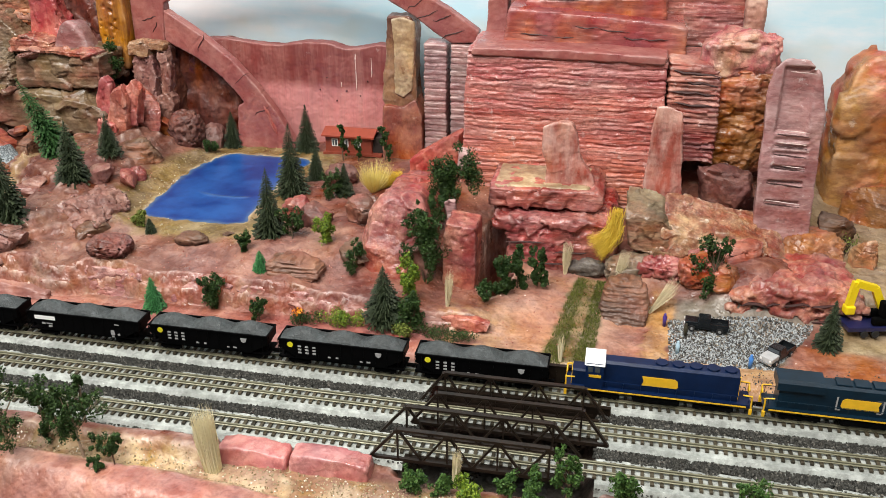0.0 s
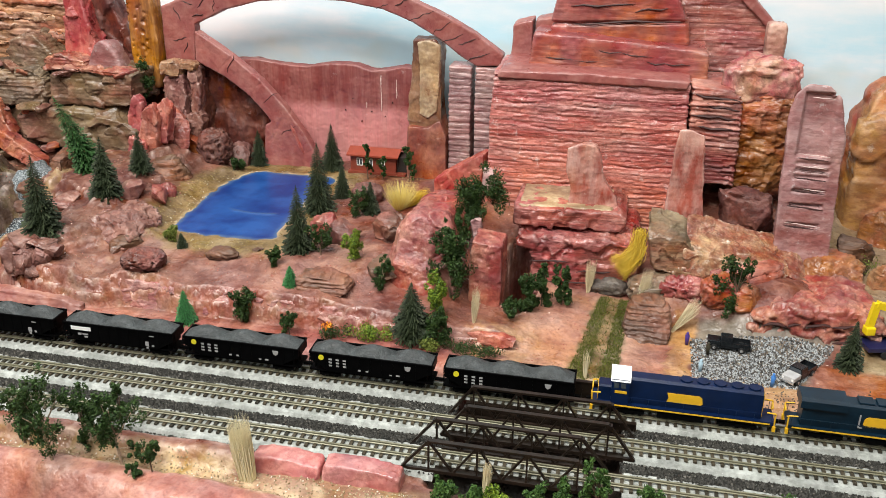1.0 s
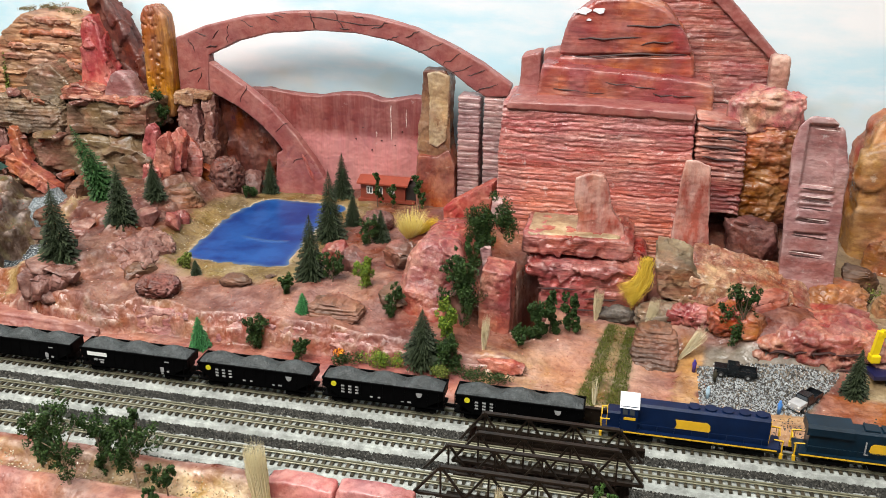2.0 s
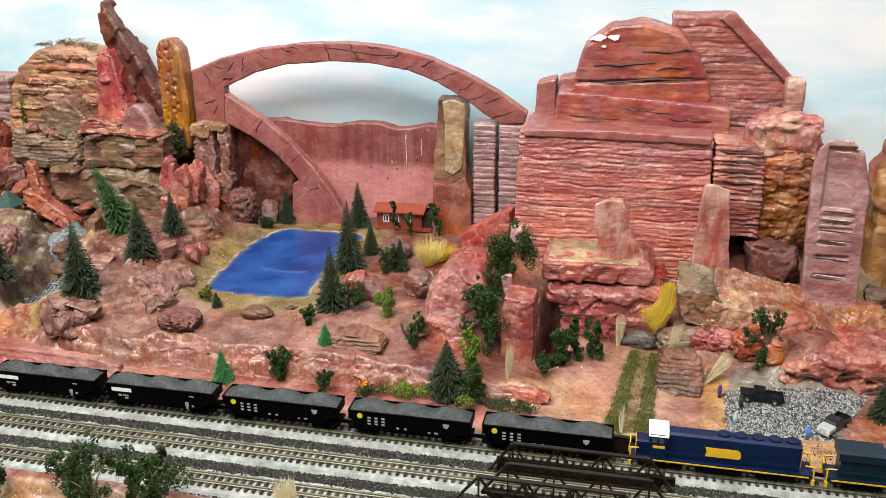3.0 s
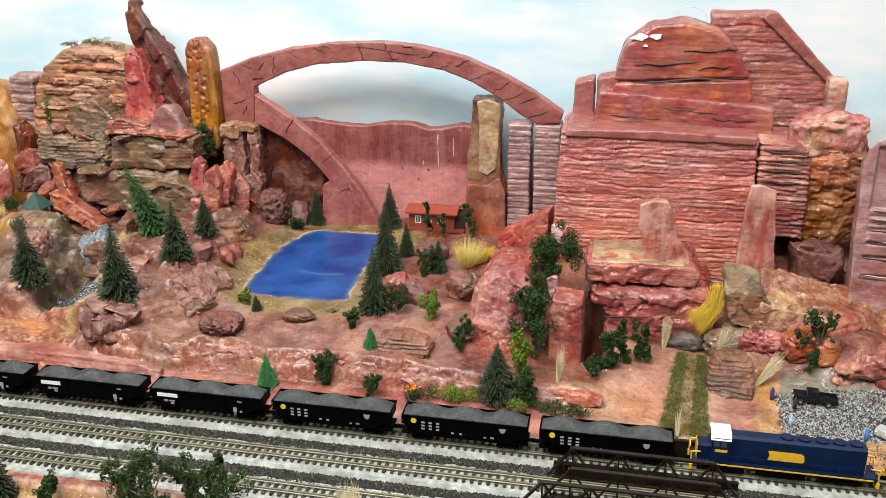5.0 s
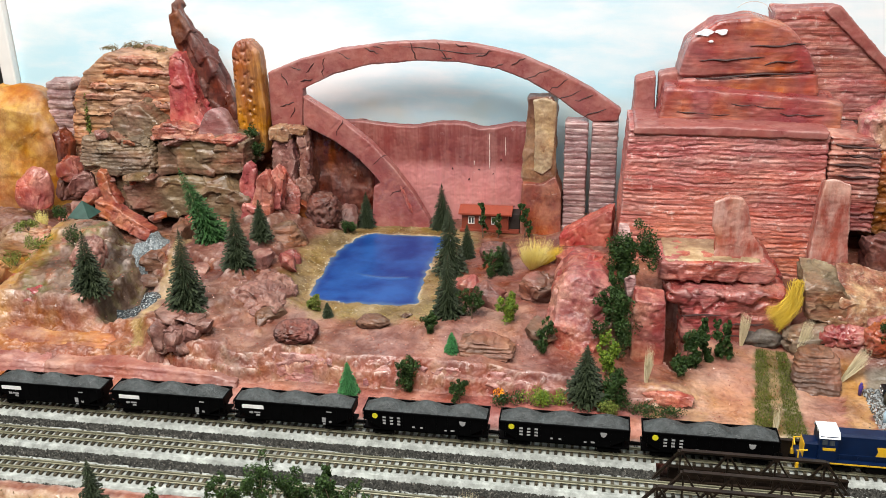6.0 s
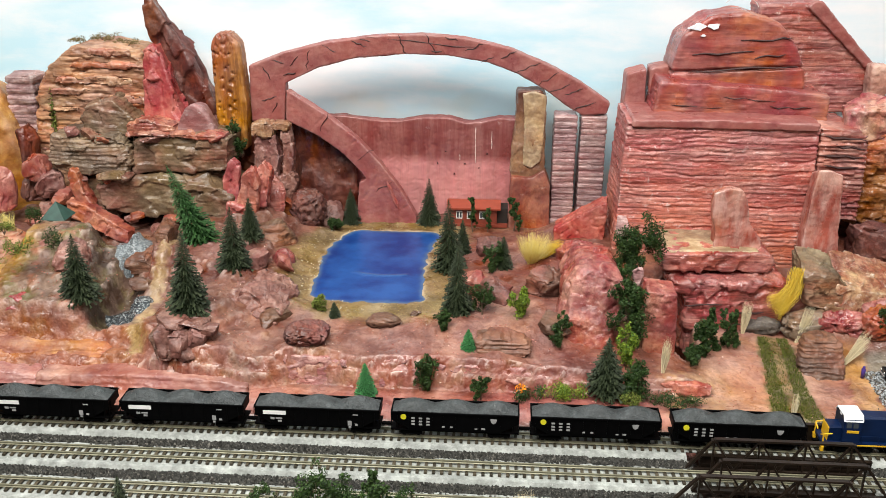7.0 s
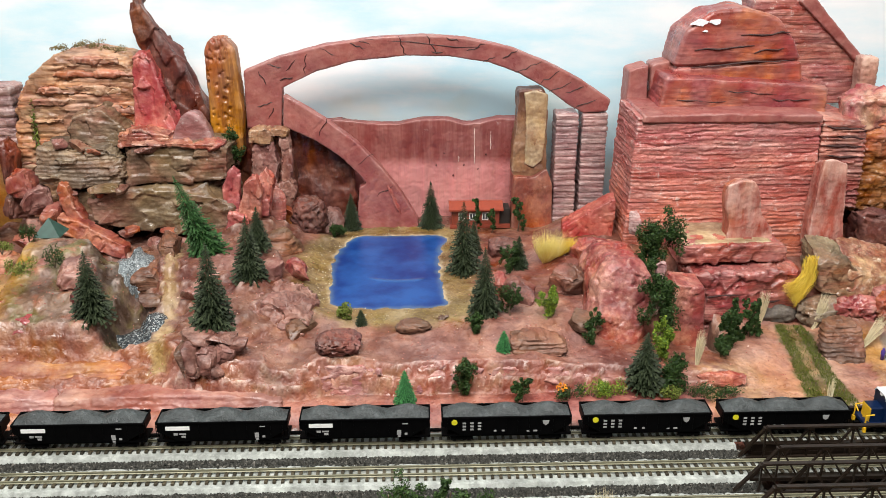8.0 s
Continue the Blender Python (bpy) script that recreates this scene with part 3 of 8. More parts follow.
def pond_gap(x, y):
    """Distance outside the pond's edge (negative within)."""
    slant = 0.012 * np.sin((y - POND_Y0) * 17) - 0.010 * smooth(0.80, 0.87, y)
    p = np.stack([x * 60, y * 60, 0 * x], -1).reshape(-1, 3)
    wob = 0.006 * fbm(p, 3).reshape(x.shape)
    cx, cy, hx, hy, r = -0.3775, 0.772, 0.0525, 0.091, 0.018
    qx, qy = np.abs(x - cx + 0.6 * slant) - hx + r, np.abs(y - cy) - hy + r
    return np.hypot(np.clip(qx, 0, None), np.clip(qy, 0, None)) + np.minimum(np.maximum(qx, qy), 0) - r + wob


def ground_height(x, y):
    x, y = np.asarray(x, float), np.asarray(y, float)
    p = np.stack([x, y, 0 * x], -1).reshape(-1, 3)
    rough = fbm(p / 0.035 + 3.1, 4).reshape(x.shape)
    fine = fbm(p / 0.009 + 8.7, 3).reshape(x.shape)
    wob = 0.010 * fbm(np.stack([x / 0.05, 0 * x, 0 * x], -1).reshape(-1, 3) + 1.7, 3).reshape(x.shape)
    land = upland(x, y) + (0.0035 + 0.0030 * smooth(-0.46, -0.52, x)) * rough
    # the red hillock left of the creek, cut off steeply towards the tracks
    hill = smooth(0.614, 0.630, y + wob) * smooth(-0.612, -0.626, x + 0.4 * wob) * smooth(-0.735, -0.712, x + wob) * smooth(0.80, 0.74, y)
    land = land + 0.024 * hill
    vale = smooth(0.024, 0.010, np.abs(x + 0.606 + 0.35 * (y - 0.66) + 0.3 * wob)) * smooth(0.622, 0.640, y) * smooth(0.81, 0.77, y)
    land = land - 0.015 * vale
    land = land + 0.007 * smooth(0.011, 0.004, np.abs(x + 0.574 + 0.15 * (y - 0.66) + 0.4 * wob)) * smooth(0.66, 0.69, y) * smooth(0.80, 0.77, y)
    # broken little terraces
    lift = 0.009
    stepped = lift * (np.floor(land / lift) + smooth(0.30, 0.70, land / lift - np.floor(land / lift)))
    land = land + 0.75 * (stepped - land) * smooth(-0.42, -0.50, x)
    calm = smooth(0.004, 0.03, pond_gap(x, y))
    land = np.where((y > 0.60) & (x > -0.5) & (x < -0.2), POND_Z + 0.0012 + (land - POND_Z - 0.0012) * calm, land)
    land = land - 0.0045 * smooth(0.0015, -0.004, pond_gap(x, y)) * (np.abs(x + 0.38) < 0.12)
    # the low bank along the rear track: a foot strip, then a rough face
    foot = -0.004 + 0.006 * smooth(0.548, 0.566, y)
    chip = 0.3 - np.abs(fbm(np.stack([x / 0.013, y / 0.013, 4 * y / 0.013], -1).reshape(-1, 3) + 2.2, 3)).reshape(x.shape)
    face = 0.583 + 0.5 * wob + 0.006 * smooth(-0.46, -0.42, x) + 0.003 * rough + 0.005 * chip
    rise = np.clip((y - face) / (0.009 + 0.030 * smooth(-0.53, -0.58, x)), 0, 1)
    up = 0.55 * smooth(0.0, 0.42, rise) + 0.45 * smooth(0.5, 1.0, rise)
    z = foot + (land - foot) * np.where(land > foot, up, 1)
    z = np.where(y < 0.549, -0.0085, z)
    # towards the aisle: a lip beside the front track, a flocked hollow, a second lip
    lip = np.where(x > -0.2375, -0.010, 0.001) + 0.002 * rough
    hollow = -0.009 + 0.003 * rough
    front = np.where(y > 0.424, -0.0085, 0)
    edge = 0.004 * fbm(np.stack([x / 0.04, 0 * x, 0 * x], -1).reshape(-1, 3) + 5.2, 2).reshape(x.shape)
    a = smooth(0.434 + edge, 0.428 + edge, y)
    b = smooth(0.420 + edge, 0.411 + edge, y)
    verge = 0.405 + edge - 0.13 * np.clip(x + 0.27, 0, 0.25)
    c = smooth(verge, verge - 0.007, y)
    zf = -0.0085 + a * (lip + 0.0085) + b * (hollow - lip) + c * (-0.004 + 0.002 * rough - hollow)
    zf = zf - 0.05 * smooth(0.384 + edge, 0.345, y - 0.10 * np.clip(-0.30 - x, -0.3, 0.2))
    z = np.where(y < 0.436, zf, z)
    # a cut under the bridges
    gap = smooth(-0.125, -0.110, x) * smooth(0.012, -0.003, x)
    z = z - 0.022 * gap * smooth(0.425, 0.437, y) * smooth(0.562, 0.552, y)
    # a dark hole between the squared stone and the red ledge
    z = z - 0.10 * smooth(1.0, 0.8, np.hypot((x + 0.093) / 0.016, (y - 0.698) / 0.062))
    quiet = np.where((y > 0.436) & (y < 0.549), 0.15, 1.0)
    return z + (0.0011 + 0.0012 * smooth(-0.47, -0.52, x)) * fine * quiet * np.where(pond_gap(x, y) < 0.02, 0.35, 1.0)


def height_at(x, y):
    return float(ground_height(np.array([x]), np.array([y]))[0])


def blend(c, mask, colour):
    return c + mask[..., None] * (np.array(colour) - c)


def ground_tint(x, y, z, slope):
    p = np.stack([x, y, z], -1).reshape(-1, 3)
    f1 = fbm(p / 0.03, 4).reshape(x.shape)
    f2 = fbm(p / 0.012 + 31, 3).reshape(x.shape)
    jx, jy = x + 0.008 * f2, y + 0.008 * f1
    c = np.zeros(x.shape + (3,)) + (0.29, 0.098, 0.074)
    c = blend(c, smooth(0.0, 0.4, f1) * 0.6, (0.40, 0.15, 0.115))
    c = blend(c, smooth(0.0, -0.4, f2) * 0.5, (0.27, 0.06, 0.045))
    shelf = smooth(0.020, 0.027, z) * smooth(-0.47, -0.43, jx) * smooth(-0.2, -0.23, jx) * smooth(0.70, 0.66, jy)
    c = blend(c, shelf * 0.85, (0.31, 0.146, 0.135))
    c = blend(c, shelf * smooth(-0.36, -0.30, jx) * 0.8, (0.46, 0.245, 0.25))
    c = blend(c, smooth(0.60, 0.64, jy) * smooth(-0.45, -0.48, jx) * 0.85, (0.20, 0.072, 0.045))
    c = blend(c, smooth(0.05, 0.40, f2) * smooth(0.60, 0.63, jy) * smooth(-0.42, -0.47, jx) * 0.28, (0.44, 0.26, 0.20))
    crown = smooth(0.044, 0.052, z) * smooth(-0.60, -0.63, jx) * smooth(0.80, 0.76, jy)
    c = blend(c, crown * 0.9, (0.21, 0.13, 0.105))
    c = blend(c, crown * smooth(0.05, 0.25, f1) * 0.9, (0.17, 0.17, 0.04))
    c = blend(c, crown * smooth(0.15, 0.35, f2) * 0.7, (0.45, 0.16, 0.10))
    bank = smooth(0.45, 0.9, slope) * smooth(0.556, 0.565, y) * smooth(0.66, 0.60, y) * smooth(-0.10, -0.16, x)
    c = blend(c, bank * 0.75, (0.46, 0.17, 0.145))
    c = blend(c, bank * smooth(0.0, 0.30, f2 + 0.4 * f1) * 0.8, (0.42, 0.24, 0.19))
    foot = smooth(0.548, 0.553, jy) * smooth(0.588, 0.580, jy) * smooth(-0.05, -0.10, jx)
    c = blend(c, foot * 0.9, (0.52, 0.215, 0.225))
    c = blend(c, foot * smooth(-0.50, -0.56, jx) * 0.8, (0.48, 0.23, 0.175))
    wash = smooth(-0.545, -0.575, jx) * smooth(0.635, 0.61, jy) * smooth(0.562, 0.575, jy)
    c = blend(c, wash * (0.45 + 0.8 * np.clip(f1, -0.3, 0.5)), (0.55, 0.225, 0.065))
    c = blend(c, smooth(-0.69, -0.72, jx) * smooth(0.56, 0.60, jy) * smooth(0.80, 0.72, jy), (0.62, 0.42, 0.12))
    creek = smooth(0.030, 0.018, np.abs(jx + 0.606 + 0.35 * (y - 0.66))) * smooth(0.62, 0.63, jy) * smooth(0.80, 0.77, jy)
    c = blend(c, creek * 0.95, (0.085, 0.050, 0.030))
    c = blend(c, creek * smooth(0.0, 0.3, f2) * 0.8, (0.16, 0.15, 0.05))
    dribble = smooth(0.010, 0.004, np.abs(jx + 0.572 + 0.15 * (y - 0.66))) * smooth(0.592, 0.60, jy) * smooth(0.79, 0.76, jy)
    c = blend(c, dribble * 0.9, (0.62, 0.52, 0.34))
    g = pond_gap(x, y)
    c = blend(c, smooth(0.042, 0.022, g + 0.012 * f2), (0.30, 0.235, 0.085))
    c = blend(c, smooth(0.005, 0.0, g + 0.004 * f2) * smooth(-0.25, 0.2, f1), (0.66, 0.64, 0.50))
    c = blend(c, smooth(0.86, 0.90, jy) * smooth(-0.31, -0.27, jx) * smooth(-0.12, -0.18, jx) * 0.8, (0.56, 0.40, 0.28))
    # the valley with its two grass strips, and the sandy pit
    c = blend(c, smooth(-0.10, -0.08, jx) * smooth(0.045, 0.03, jx) * smooth(0.55, 0.56, jy) * smooth(0.71, 0.69, jy) * 0.9, (0.68, 0.39, 0.35))
    c = blend(c, smooth(-0.14, -0.10, jx) * smooth(-0.055, -0.075, jx) * smooth(0.555, 0.565, jy) * smooth(0.63, 0.60, jy) * smooth(-0.2, 0.2, f2), (0.66, 0.38, 0.25))
    mid = -0.016 + 0.10 * (y - 0.62)
    wide = 0.013 + 0.05 * np.clip(0.69 - y, 0, 0.12)
    strip = smooth(wide + 0.004, wide - 0.003, np.abs(jx - mid)) * smooth(0.70, 0.69, jy) * smooth(0.553, 0.56, jy)
    c = blend(c, strip, (0.15, 0.15, 0.03))
    c = blend(c, strip * smooth(0.005, 0.002, np.abs(jx - mid)), (0.36, 0.27, 0.14))
    c = blend(c, smooth(0.033, 0.037, jx - 0.1 * (y - 0.6)) * smooth(0.057, 0.052, jx - 0.1 * (y - 0.6)) * smooth(0.553, 0.56, jy) * smooth(0.68, 0.65, jy), (0.66, 0.45, 0.25))
    c = blend(c, smooth(0.036, 0.046, jx) * smooth(0.549, 0.552, jy) * smooth(0.594, 0.584, jy), (0.74, 0.54, 0.38))
    c = blend(c, smooth(0.140, 0.155, jx) * smooth(0.565, 0.58, jy) * smooth(0.622, 0.61, jy), (0.56, 0.19, 0.055))
    c = blend(c, smooth(0.175, 0.185, jx) * smooth(0.61, 0.62, jy), (0.52, 0.46, 0.38))
    c = blend(c, smooth(0.055, 0.062, jx) * smooth(0.165, 0.15, jx - 0.6 * (y - 0.63)) * smooth(0.583, 0.592, jy) * smooth(0.665, 0.655, jy), (0.22, 0.23, 0.23))
    # beside the front track
    verge = 0.13 * np.clip(x + 0.27, 0, 0.25)
    hollow = smooth(0.424, 0.416, jy) * smooth(0.396, 0.404, jy + verge)
    c = blend(c, hollow, (0.46, 0.30, 0.21))
    c = blend(c, hollow * smooth(0.05, 0.3, f1) * 0.9, (0.80, 0.72, 0.62))
    c = blend(c, hollow * smooth(0.1, 0.5, f2) * 0.8, (0.45, 0.33, 0.05))
    front = smooth(0.404, 0.397, jy + verge)
    c = blend(c, front * 0.9, (0.62, 0.315, 0.345))
    c = blend(c, front * smooth(0.1, 0.4, f1) * 0.7, (0.52, 0.30, 0.29))
    bed = smooth(0.430, 0.438, y) * smooth(0.552, 0.546, y)
    c = blend(c, bed, (0.055, 0.055, 0.055))
    return np.clip(c * np.array((0.585, 0.485, 0.318)), 0.01, 0.9)


def lay_ground():
    step = 0.0022
    xs = np.concatenate([np.arange(-1.208, -0.76, 0.004), np.arange(-0.76, 0.22, 0.0019), np.arange(0.22, 0.62, 0.004)])
    ys = np.concatenate([np.arange(0.33, 0.574, step), np.arange(0.574, 0.622, 0.0009), np.arange(0.622, 0.9565, step)])
    gx, gy = np.meshgrid(xs, ys, indexing="ij")
    gz = ground_height(gx, gy)
    nx, ny = gx.shape
    co = np.stack([gx, gy, gz], -1).reshape(-1, 3)
    i = np.arange(nx * ny).reshape(nx, ny)
    quads = np.stack([i[:-1, :-1], i[1:, :-1], i[1:, 1:], i[:-1, 1:]], -1).reshape(-1, 4)
    me = bpy.data.meshes.new("ground")
    me.vertices.add(len(co))
    me.vertices.foreach_set("co", co.ravel())
    me.loops.add(quads.size)
    me.loops.foreach_set("vertex_index", quads.ravel())
    me.polygons.add(len(quads))
    me.polygons.foreach_set("loop_start", np.arange(0, quads.size, 4))
    me.polygons.foreach_set("use_smooth", np.ones(len(quads), bool))
    me.update(calc_edges=True)
    tint = me.color_attributes.new("tint", "FLOAT_COLOR", "POINT")
    slope = np.hypot(*np.gradient(gz, xs, ys))
    rgb = ground_tint(gx, gy, gz, slope).reshape(-1, 3)
    tint.data.foreach_set("color", np.concatenate([rgb, np.ones((len(rgb), 1))], 1).ravel())
    me.materials.append(MAT["ground"])
    return tagged(new("ground", me), "red painted plaster scenery ground with olive pond banks", "ground", kind="structure")


lay_ground()


def lay_pond():
    step = 0.0015
    xs, ys = np.arange(-0.46, -0.295, step), np.arange(0.655, 0.89, step)
    bm = bmesh.new()
    gx, gy = np.meshgrid(xs, ys, indexing="ij")
    gap = pond_gap(gx, gy)
    verts = {}
    layer = bm.verts.layers.float_color.new("tint")

    def corner(i, j):
        if (i, j) not in verts:
            x, y = gx[i, j], gy[i, j]
            streak = math.exp(-((y - 0.742 - 0.25 * (x + 0.37) ** 2 * 30) / 0.0022) ** 2) * smooth(-0.405, -0.39, np.array(x)) * smooth(-0.345, -0.35, np.array(x))
            v = bm.verts.new((x, y, POND_Z + 0.0006 + 0.0008 * streak))
            t = float(smooth(-0.008, 0.001, gap[i, j])) ** 2 * 0.55 + 0.25 * float(streak)
            v[layer] = (t, t, t, 1)
            verts[i, j] = v
        return verts[i, j]

    for i in range(len(xs) - 1):
        for j in range(len(ys) - 1):
            if gap[i, j] < 0.006:
                bm.faces.new((corner(i, j), corner(i + 1, j), corner(i + 1, j + 1), corner(i, j + 1)))
    me = mesh_from(bm, "pond", True)
    me.materials.append(MAT["water"])
    tagged(new("water", me), "glossy deep blue resin pond with pale shallow rim", "pond", kind="structure")


lay_pond()

# backdrop, its white end trim, and the plain closing room, mostly unseen, darkened against bounced light
plaster = plain_paint("dark_room_plaster", (0.055, 0.052, 0.047), 0.8, vary=0.06, scale=6)
white_gloss = plain_paint("white_trim_paint", (0.82, 0.82, 0.80), 0.4, vary=0.04, scale=30)


def flat(name, bm, mat, label, category):
    me = mesh_from(bm, name)
    me.materials.append(mat)
    return tagged(new(name, me), label, category, kind="structure")


flat("backdrop", boxed(-0.883, 2.2, 0.9570, 0.977, -0.05, 1.15, bevel=0.001), MAT["sky"], "hand-painted pale blue cloudy sky backdrop board", "backdrop")
flat("trim", boxed(-0.902, -0.884, 0.948, 0.98, -0.05, 1.15, bevel=0.002), white_gloss, "white painted vertical edge trim of backdrop", "trim")
flat("wall_north", boxed(-2.6, 2.6, 1.9, 2.0, -1.0, 1.5), plaster, "plain room wall behind the layout, darkened to cut bounce", "wall")
flat("wall_south", boxed(-2.6, 2.6, -2.3, -2.2, -1.0, 1.5), plaster, "unseen room wall, darkened to cut bounced light", "wall")
flat("wall_west", boxed(-2.7, -2.6, -2.3, 2.0, -1.0, 1.5), plaster, "unseen room wall, darkened to cut bounced light", "wall")
flat("wall_east", boxed(2.6, 2.7, -2.3, 2.0, -1.0, 1.5), plaster, "unseen room wall, darkened to cut bounced light", "wall")
flat("ceiling", boxed(-2.7, 2.7, -2.3, 2.0, 1.5, 1.6), plaster, "unseen room ceiling, darkened to cut bounced light", "ceiling")
flat("floor", boxed(-2.7, 2.7, -2.3, 2.0, -1.1, -1.0), plain_paint("grey_floor", (0.055, 0.052, 0.050), 0.85, vary=0.1, scale=5), "unseen dark grey floor, darkened to cut bounced light", "floor")
bench_wood = plain_paint("bench_board", (0.30, 0.17, 0.09), 0.6, vary=0.2, scale=20)
flat("layout_table", boxed(-1.22, 0.63, 0.325, 0.956, -0.16, -0.05), bench_wood, "wooden bench top under the scenery", "table")
for bx in (-1.1, 0.55):
    for by in (0.36, 0.9):
        flat("table_leg", boxed(bx - 0.03, bx + 0.03, by - 0.03, by + 0.03, -1.0, -0.16), bench_wood, "wooden bench leg", "leg")

# ---------------------------------------------------------------- rocks of the back row
board = settle("rock_wall", carve(slab([(-0.545, 0.0), (-0.225, 0.0), (-0.225, 0.148), (-0.262, 0.151), (-0.282, 0.146), (-0.30, 0.1445), (-0.318, 0.150), (-0.345, 0.1505), (-0.372, 0.146), (-0.39, 0.1455), (-0.44, 0.151), (-0.48, 0.147), (-0.545, 0.147)], 0.925, 0.014, bevel=0.0004, voxel=0.0012), 11, lump=0.003, lump_size=0.05, grain=0.0006, extra=lambda c: 0.0005 * np.abs(perlin(c / (0.03, 0.05, 0.2)))), MAT["wallred"], "low washed red board cliff standing behind the pond", "rock wall")

ARCH_TOP = [(-0.532, 0.211), (-0.494, 0.226), (-0.447, 0.2375), (-0.398, 0.2445), (-0.346, 0.247), (-0.300, 0.2435), (-0.253, 0.2335), (-0.211, 0.2165), (-0.176, 0.198), (-0.145, 0.177)]
ARCH_UNDER = [(-0.148, 0.165), (-0.174, 0.163), (-0.189, 0.172), (-0.214, 0.190), (-0.243, 0.2065), (-0.275, 0.218), (-0.318, 0.2245), (-0.365, 0.2255), (-0.414, 0.2215), (-0.456, 0.2105), (-0.493, 0.193), (-0.497, 0.150), (-0.534, 0.150)]


def scored(every, deep, lean=0.0):
    """Knife scores across a part, by its place along x."""

    def cut(c):
        u = (c[:, 0] + lean * c[:, 2] + 0.010 * perlin(c / 0.016)) / every
        gate = smooth(-0.15, 0.1, perlin(c / 0.013 + 9.0))
        return -deep * gate * smooth(0.055, 0.02, np.abs(u - np.round(u)))

    return cut


arch = settle("rock_arch", carve(slab(ARCH_TOP + ARCH_UNDER, 0.893, 0.013, bevel=0.0010, voxel=0.0012), 21, lump=0.0010, lump_size=0.03, grain=0.0003), MAT["arch"], "long rosy painted foam natural arch with scored cracks", "rock arch")
crack_shade_paint = plain_paint("dark_crack_shade", (0.045, 0.012, 0.010), 0.6, vary=0.3)


white_edge = plain_paint("thin_white_line", (0.66, 0.52, 0.48), 0.5, vary=0.3)


def draw_face_line(thing, x, z, along, long, y, seed, wide=0.0006, paint=None, jag=1.0):
    """A thin jagged line let into a face, for cracks, paint strokes and painted step shadows."""
    rng = random.Random(seed)
    d, s = Vector((math.cos(along), 0, math.sin(along))), Vector((-math.sin(along), 0, math.cos(along)))
    pts = [Vector((x, y, z)) + d * long * (i / 5 - 0.5) + s * (rng.uniform(-1, 1) * min(long * 0.07, 0.0014) * jag) for i in range(6)]
    bm = tube(bmesh.new(), pts, [wide * 0.4] + [wide * rng.uniform(0.7, 1.3) for _ in range(4)] + [wide * 0.3], 5)
    ob = part("crack" if paint is None else "worn_edge", bm, paint or crack_shade_paint, thing)
    ob.location = -thing.location


def arch_mid(x):
    xs, top = zip(*ARCH_TOP)
    ux, under = zip(*sorted(ARCH_UNDER[1:11]))
    return (np.interp(x, xs, top) + np.interp(x, ux, under)) / 2


# short scored cracks: crooked at the left foot, across the crown, then raked along the falling side
for k, (ax, off, ang, long) in enumerate((
    (-0.513, -0.002, 118, 0.016), (-0.500, 0.008, -14, 0.014), (-0.482, 0.004, 55, 0.016), (-0.467, 0.000, 78, 0.022), (-0.488, -0.008, 8, 0.014), (-0.444, 0.005, -28, 0.018),
    (-0.412, 0.004, -22, 0.018), (-0.405, 0.007, -12, 0.012), (-0.366, 0.000, 112, 0.022), (-0.336, 0.001, 114, 0.022), (-0.330, -0.006, -6, 0.012), (-0.314, 0.008, -12, 0.014),
    (-0.290, 0.003, 22, 0.020), (-0.276, -0.007, 26, 0.014), (-0.254, 0.005, 26, 0.018), (-0.234, 0.000, 24, 0.030), (-0.211, 0.000, 30, 0.024), (-0.200, -0.004, 22, 0.026), (-0.184, 0.003, 18, 0.020), (-0.172, -0.006, 20, 0.026), (-0.166, -0.016, 8, 0.014), (-0.512, -0.030, 10, 0.018), (-0.506, -0.040, 65, 0.014),
)):
    draw_face_line(arch, ax, arch_mid(ax) + off, radians(ang), long, 0.8928, 300 + k, 0.0006)
for k, (wx, wz, wl) in enumerate(((-0.340, 0.142, 0.016), (-0.334, 0.144, 0.010), (-0.288, 0.122, 0.046), (-0.306, 0.108, 0.012), (-0.270, 0.128, 0.026))):
    draw_face_line(board, wx, wz, radians(90), wl, 0.9252, 390 + k, 0.0007, white_edge, 0.3)
for k, (wx, wz) in enumerate(((-0.322, 0.112), (-0.300, 0.098), (-0.312, 0.086), (-0.284, 0.093), (-0.275, 0.110), (-0.331, 0.098))):
    draw_face_line(board, wx, wz, radians(20 * k), 0.0022, 0.9252, 396 + k, 0.0007)
draw_face_line(arch, -0.345, arch_mid(-0.345) + 0.002, radians(-4), 0.120, 0.8928, 330, 0.0004)
LEG = [(-0.492, 0.187), (-0.451, 0.161), (-0.418, 0.135), (-0.392, 0.107), (-0.370, 0.077), (-0.352, 0.046), (-0.352, 0.034), (-0.421, 0.034), (-0.416, 0.084), (-0.407, 0.088), (-0.416, 0.099), (-0.434, 0.119), (-0.464, 0.139), (-0.494, 0.153)]
buttress = settle("rock_buttress", carve(slab(LEG, 0.889, 0.013, bevel=0.0010, voxel=0.0012), 22, lump=0.0010, lump_size=0.03, grain=0.0004, extra=scored(0.05, 0.0005, -0.6)), MAT["arch"], "curved rosy foam buttress leaning down from the arch", "rock buttress")
for k, (bx, bz, ba) in enumerate(((-0.452, 0.152, 60), (-0.408, 0.116, 34), (-0.388, 0.080, 30))):
    draw_face_line(buttress, bx, bz, radians(ba), 0.022, 0.8888, 370 + k, 0.0004)
draw_face_line(buttress, -0.3785, 0.070, radians(-68), 0.034, 0.8888, 374, 0.0020, MAT["scarlet"], 0.3)
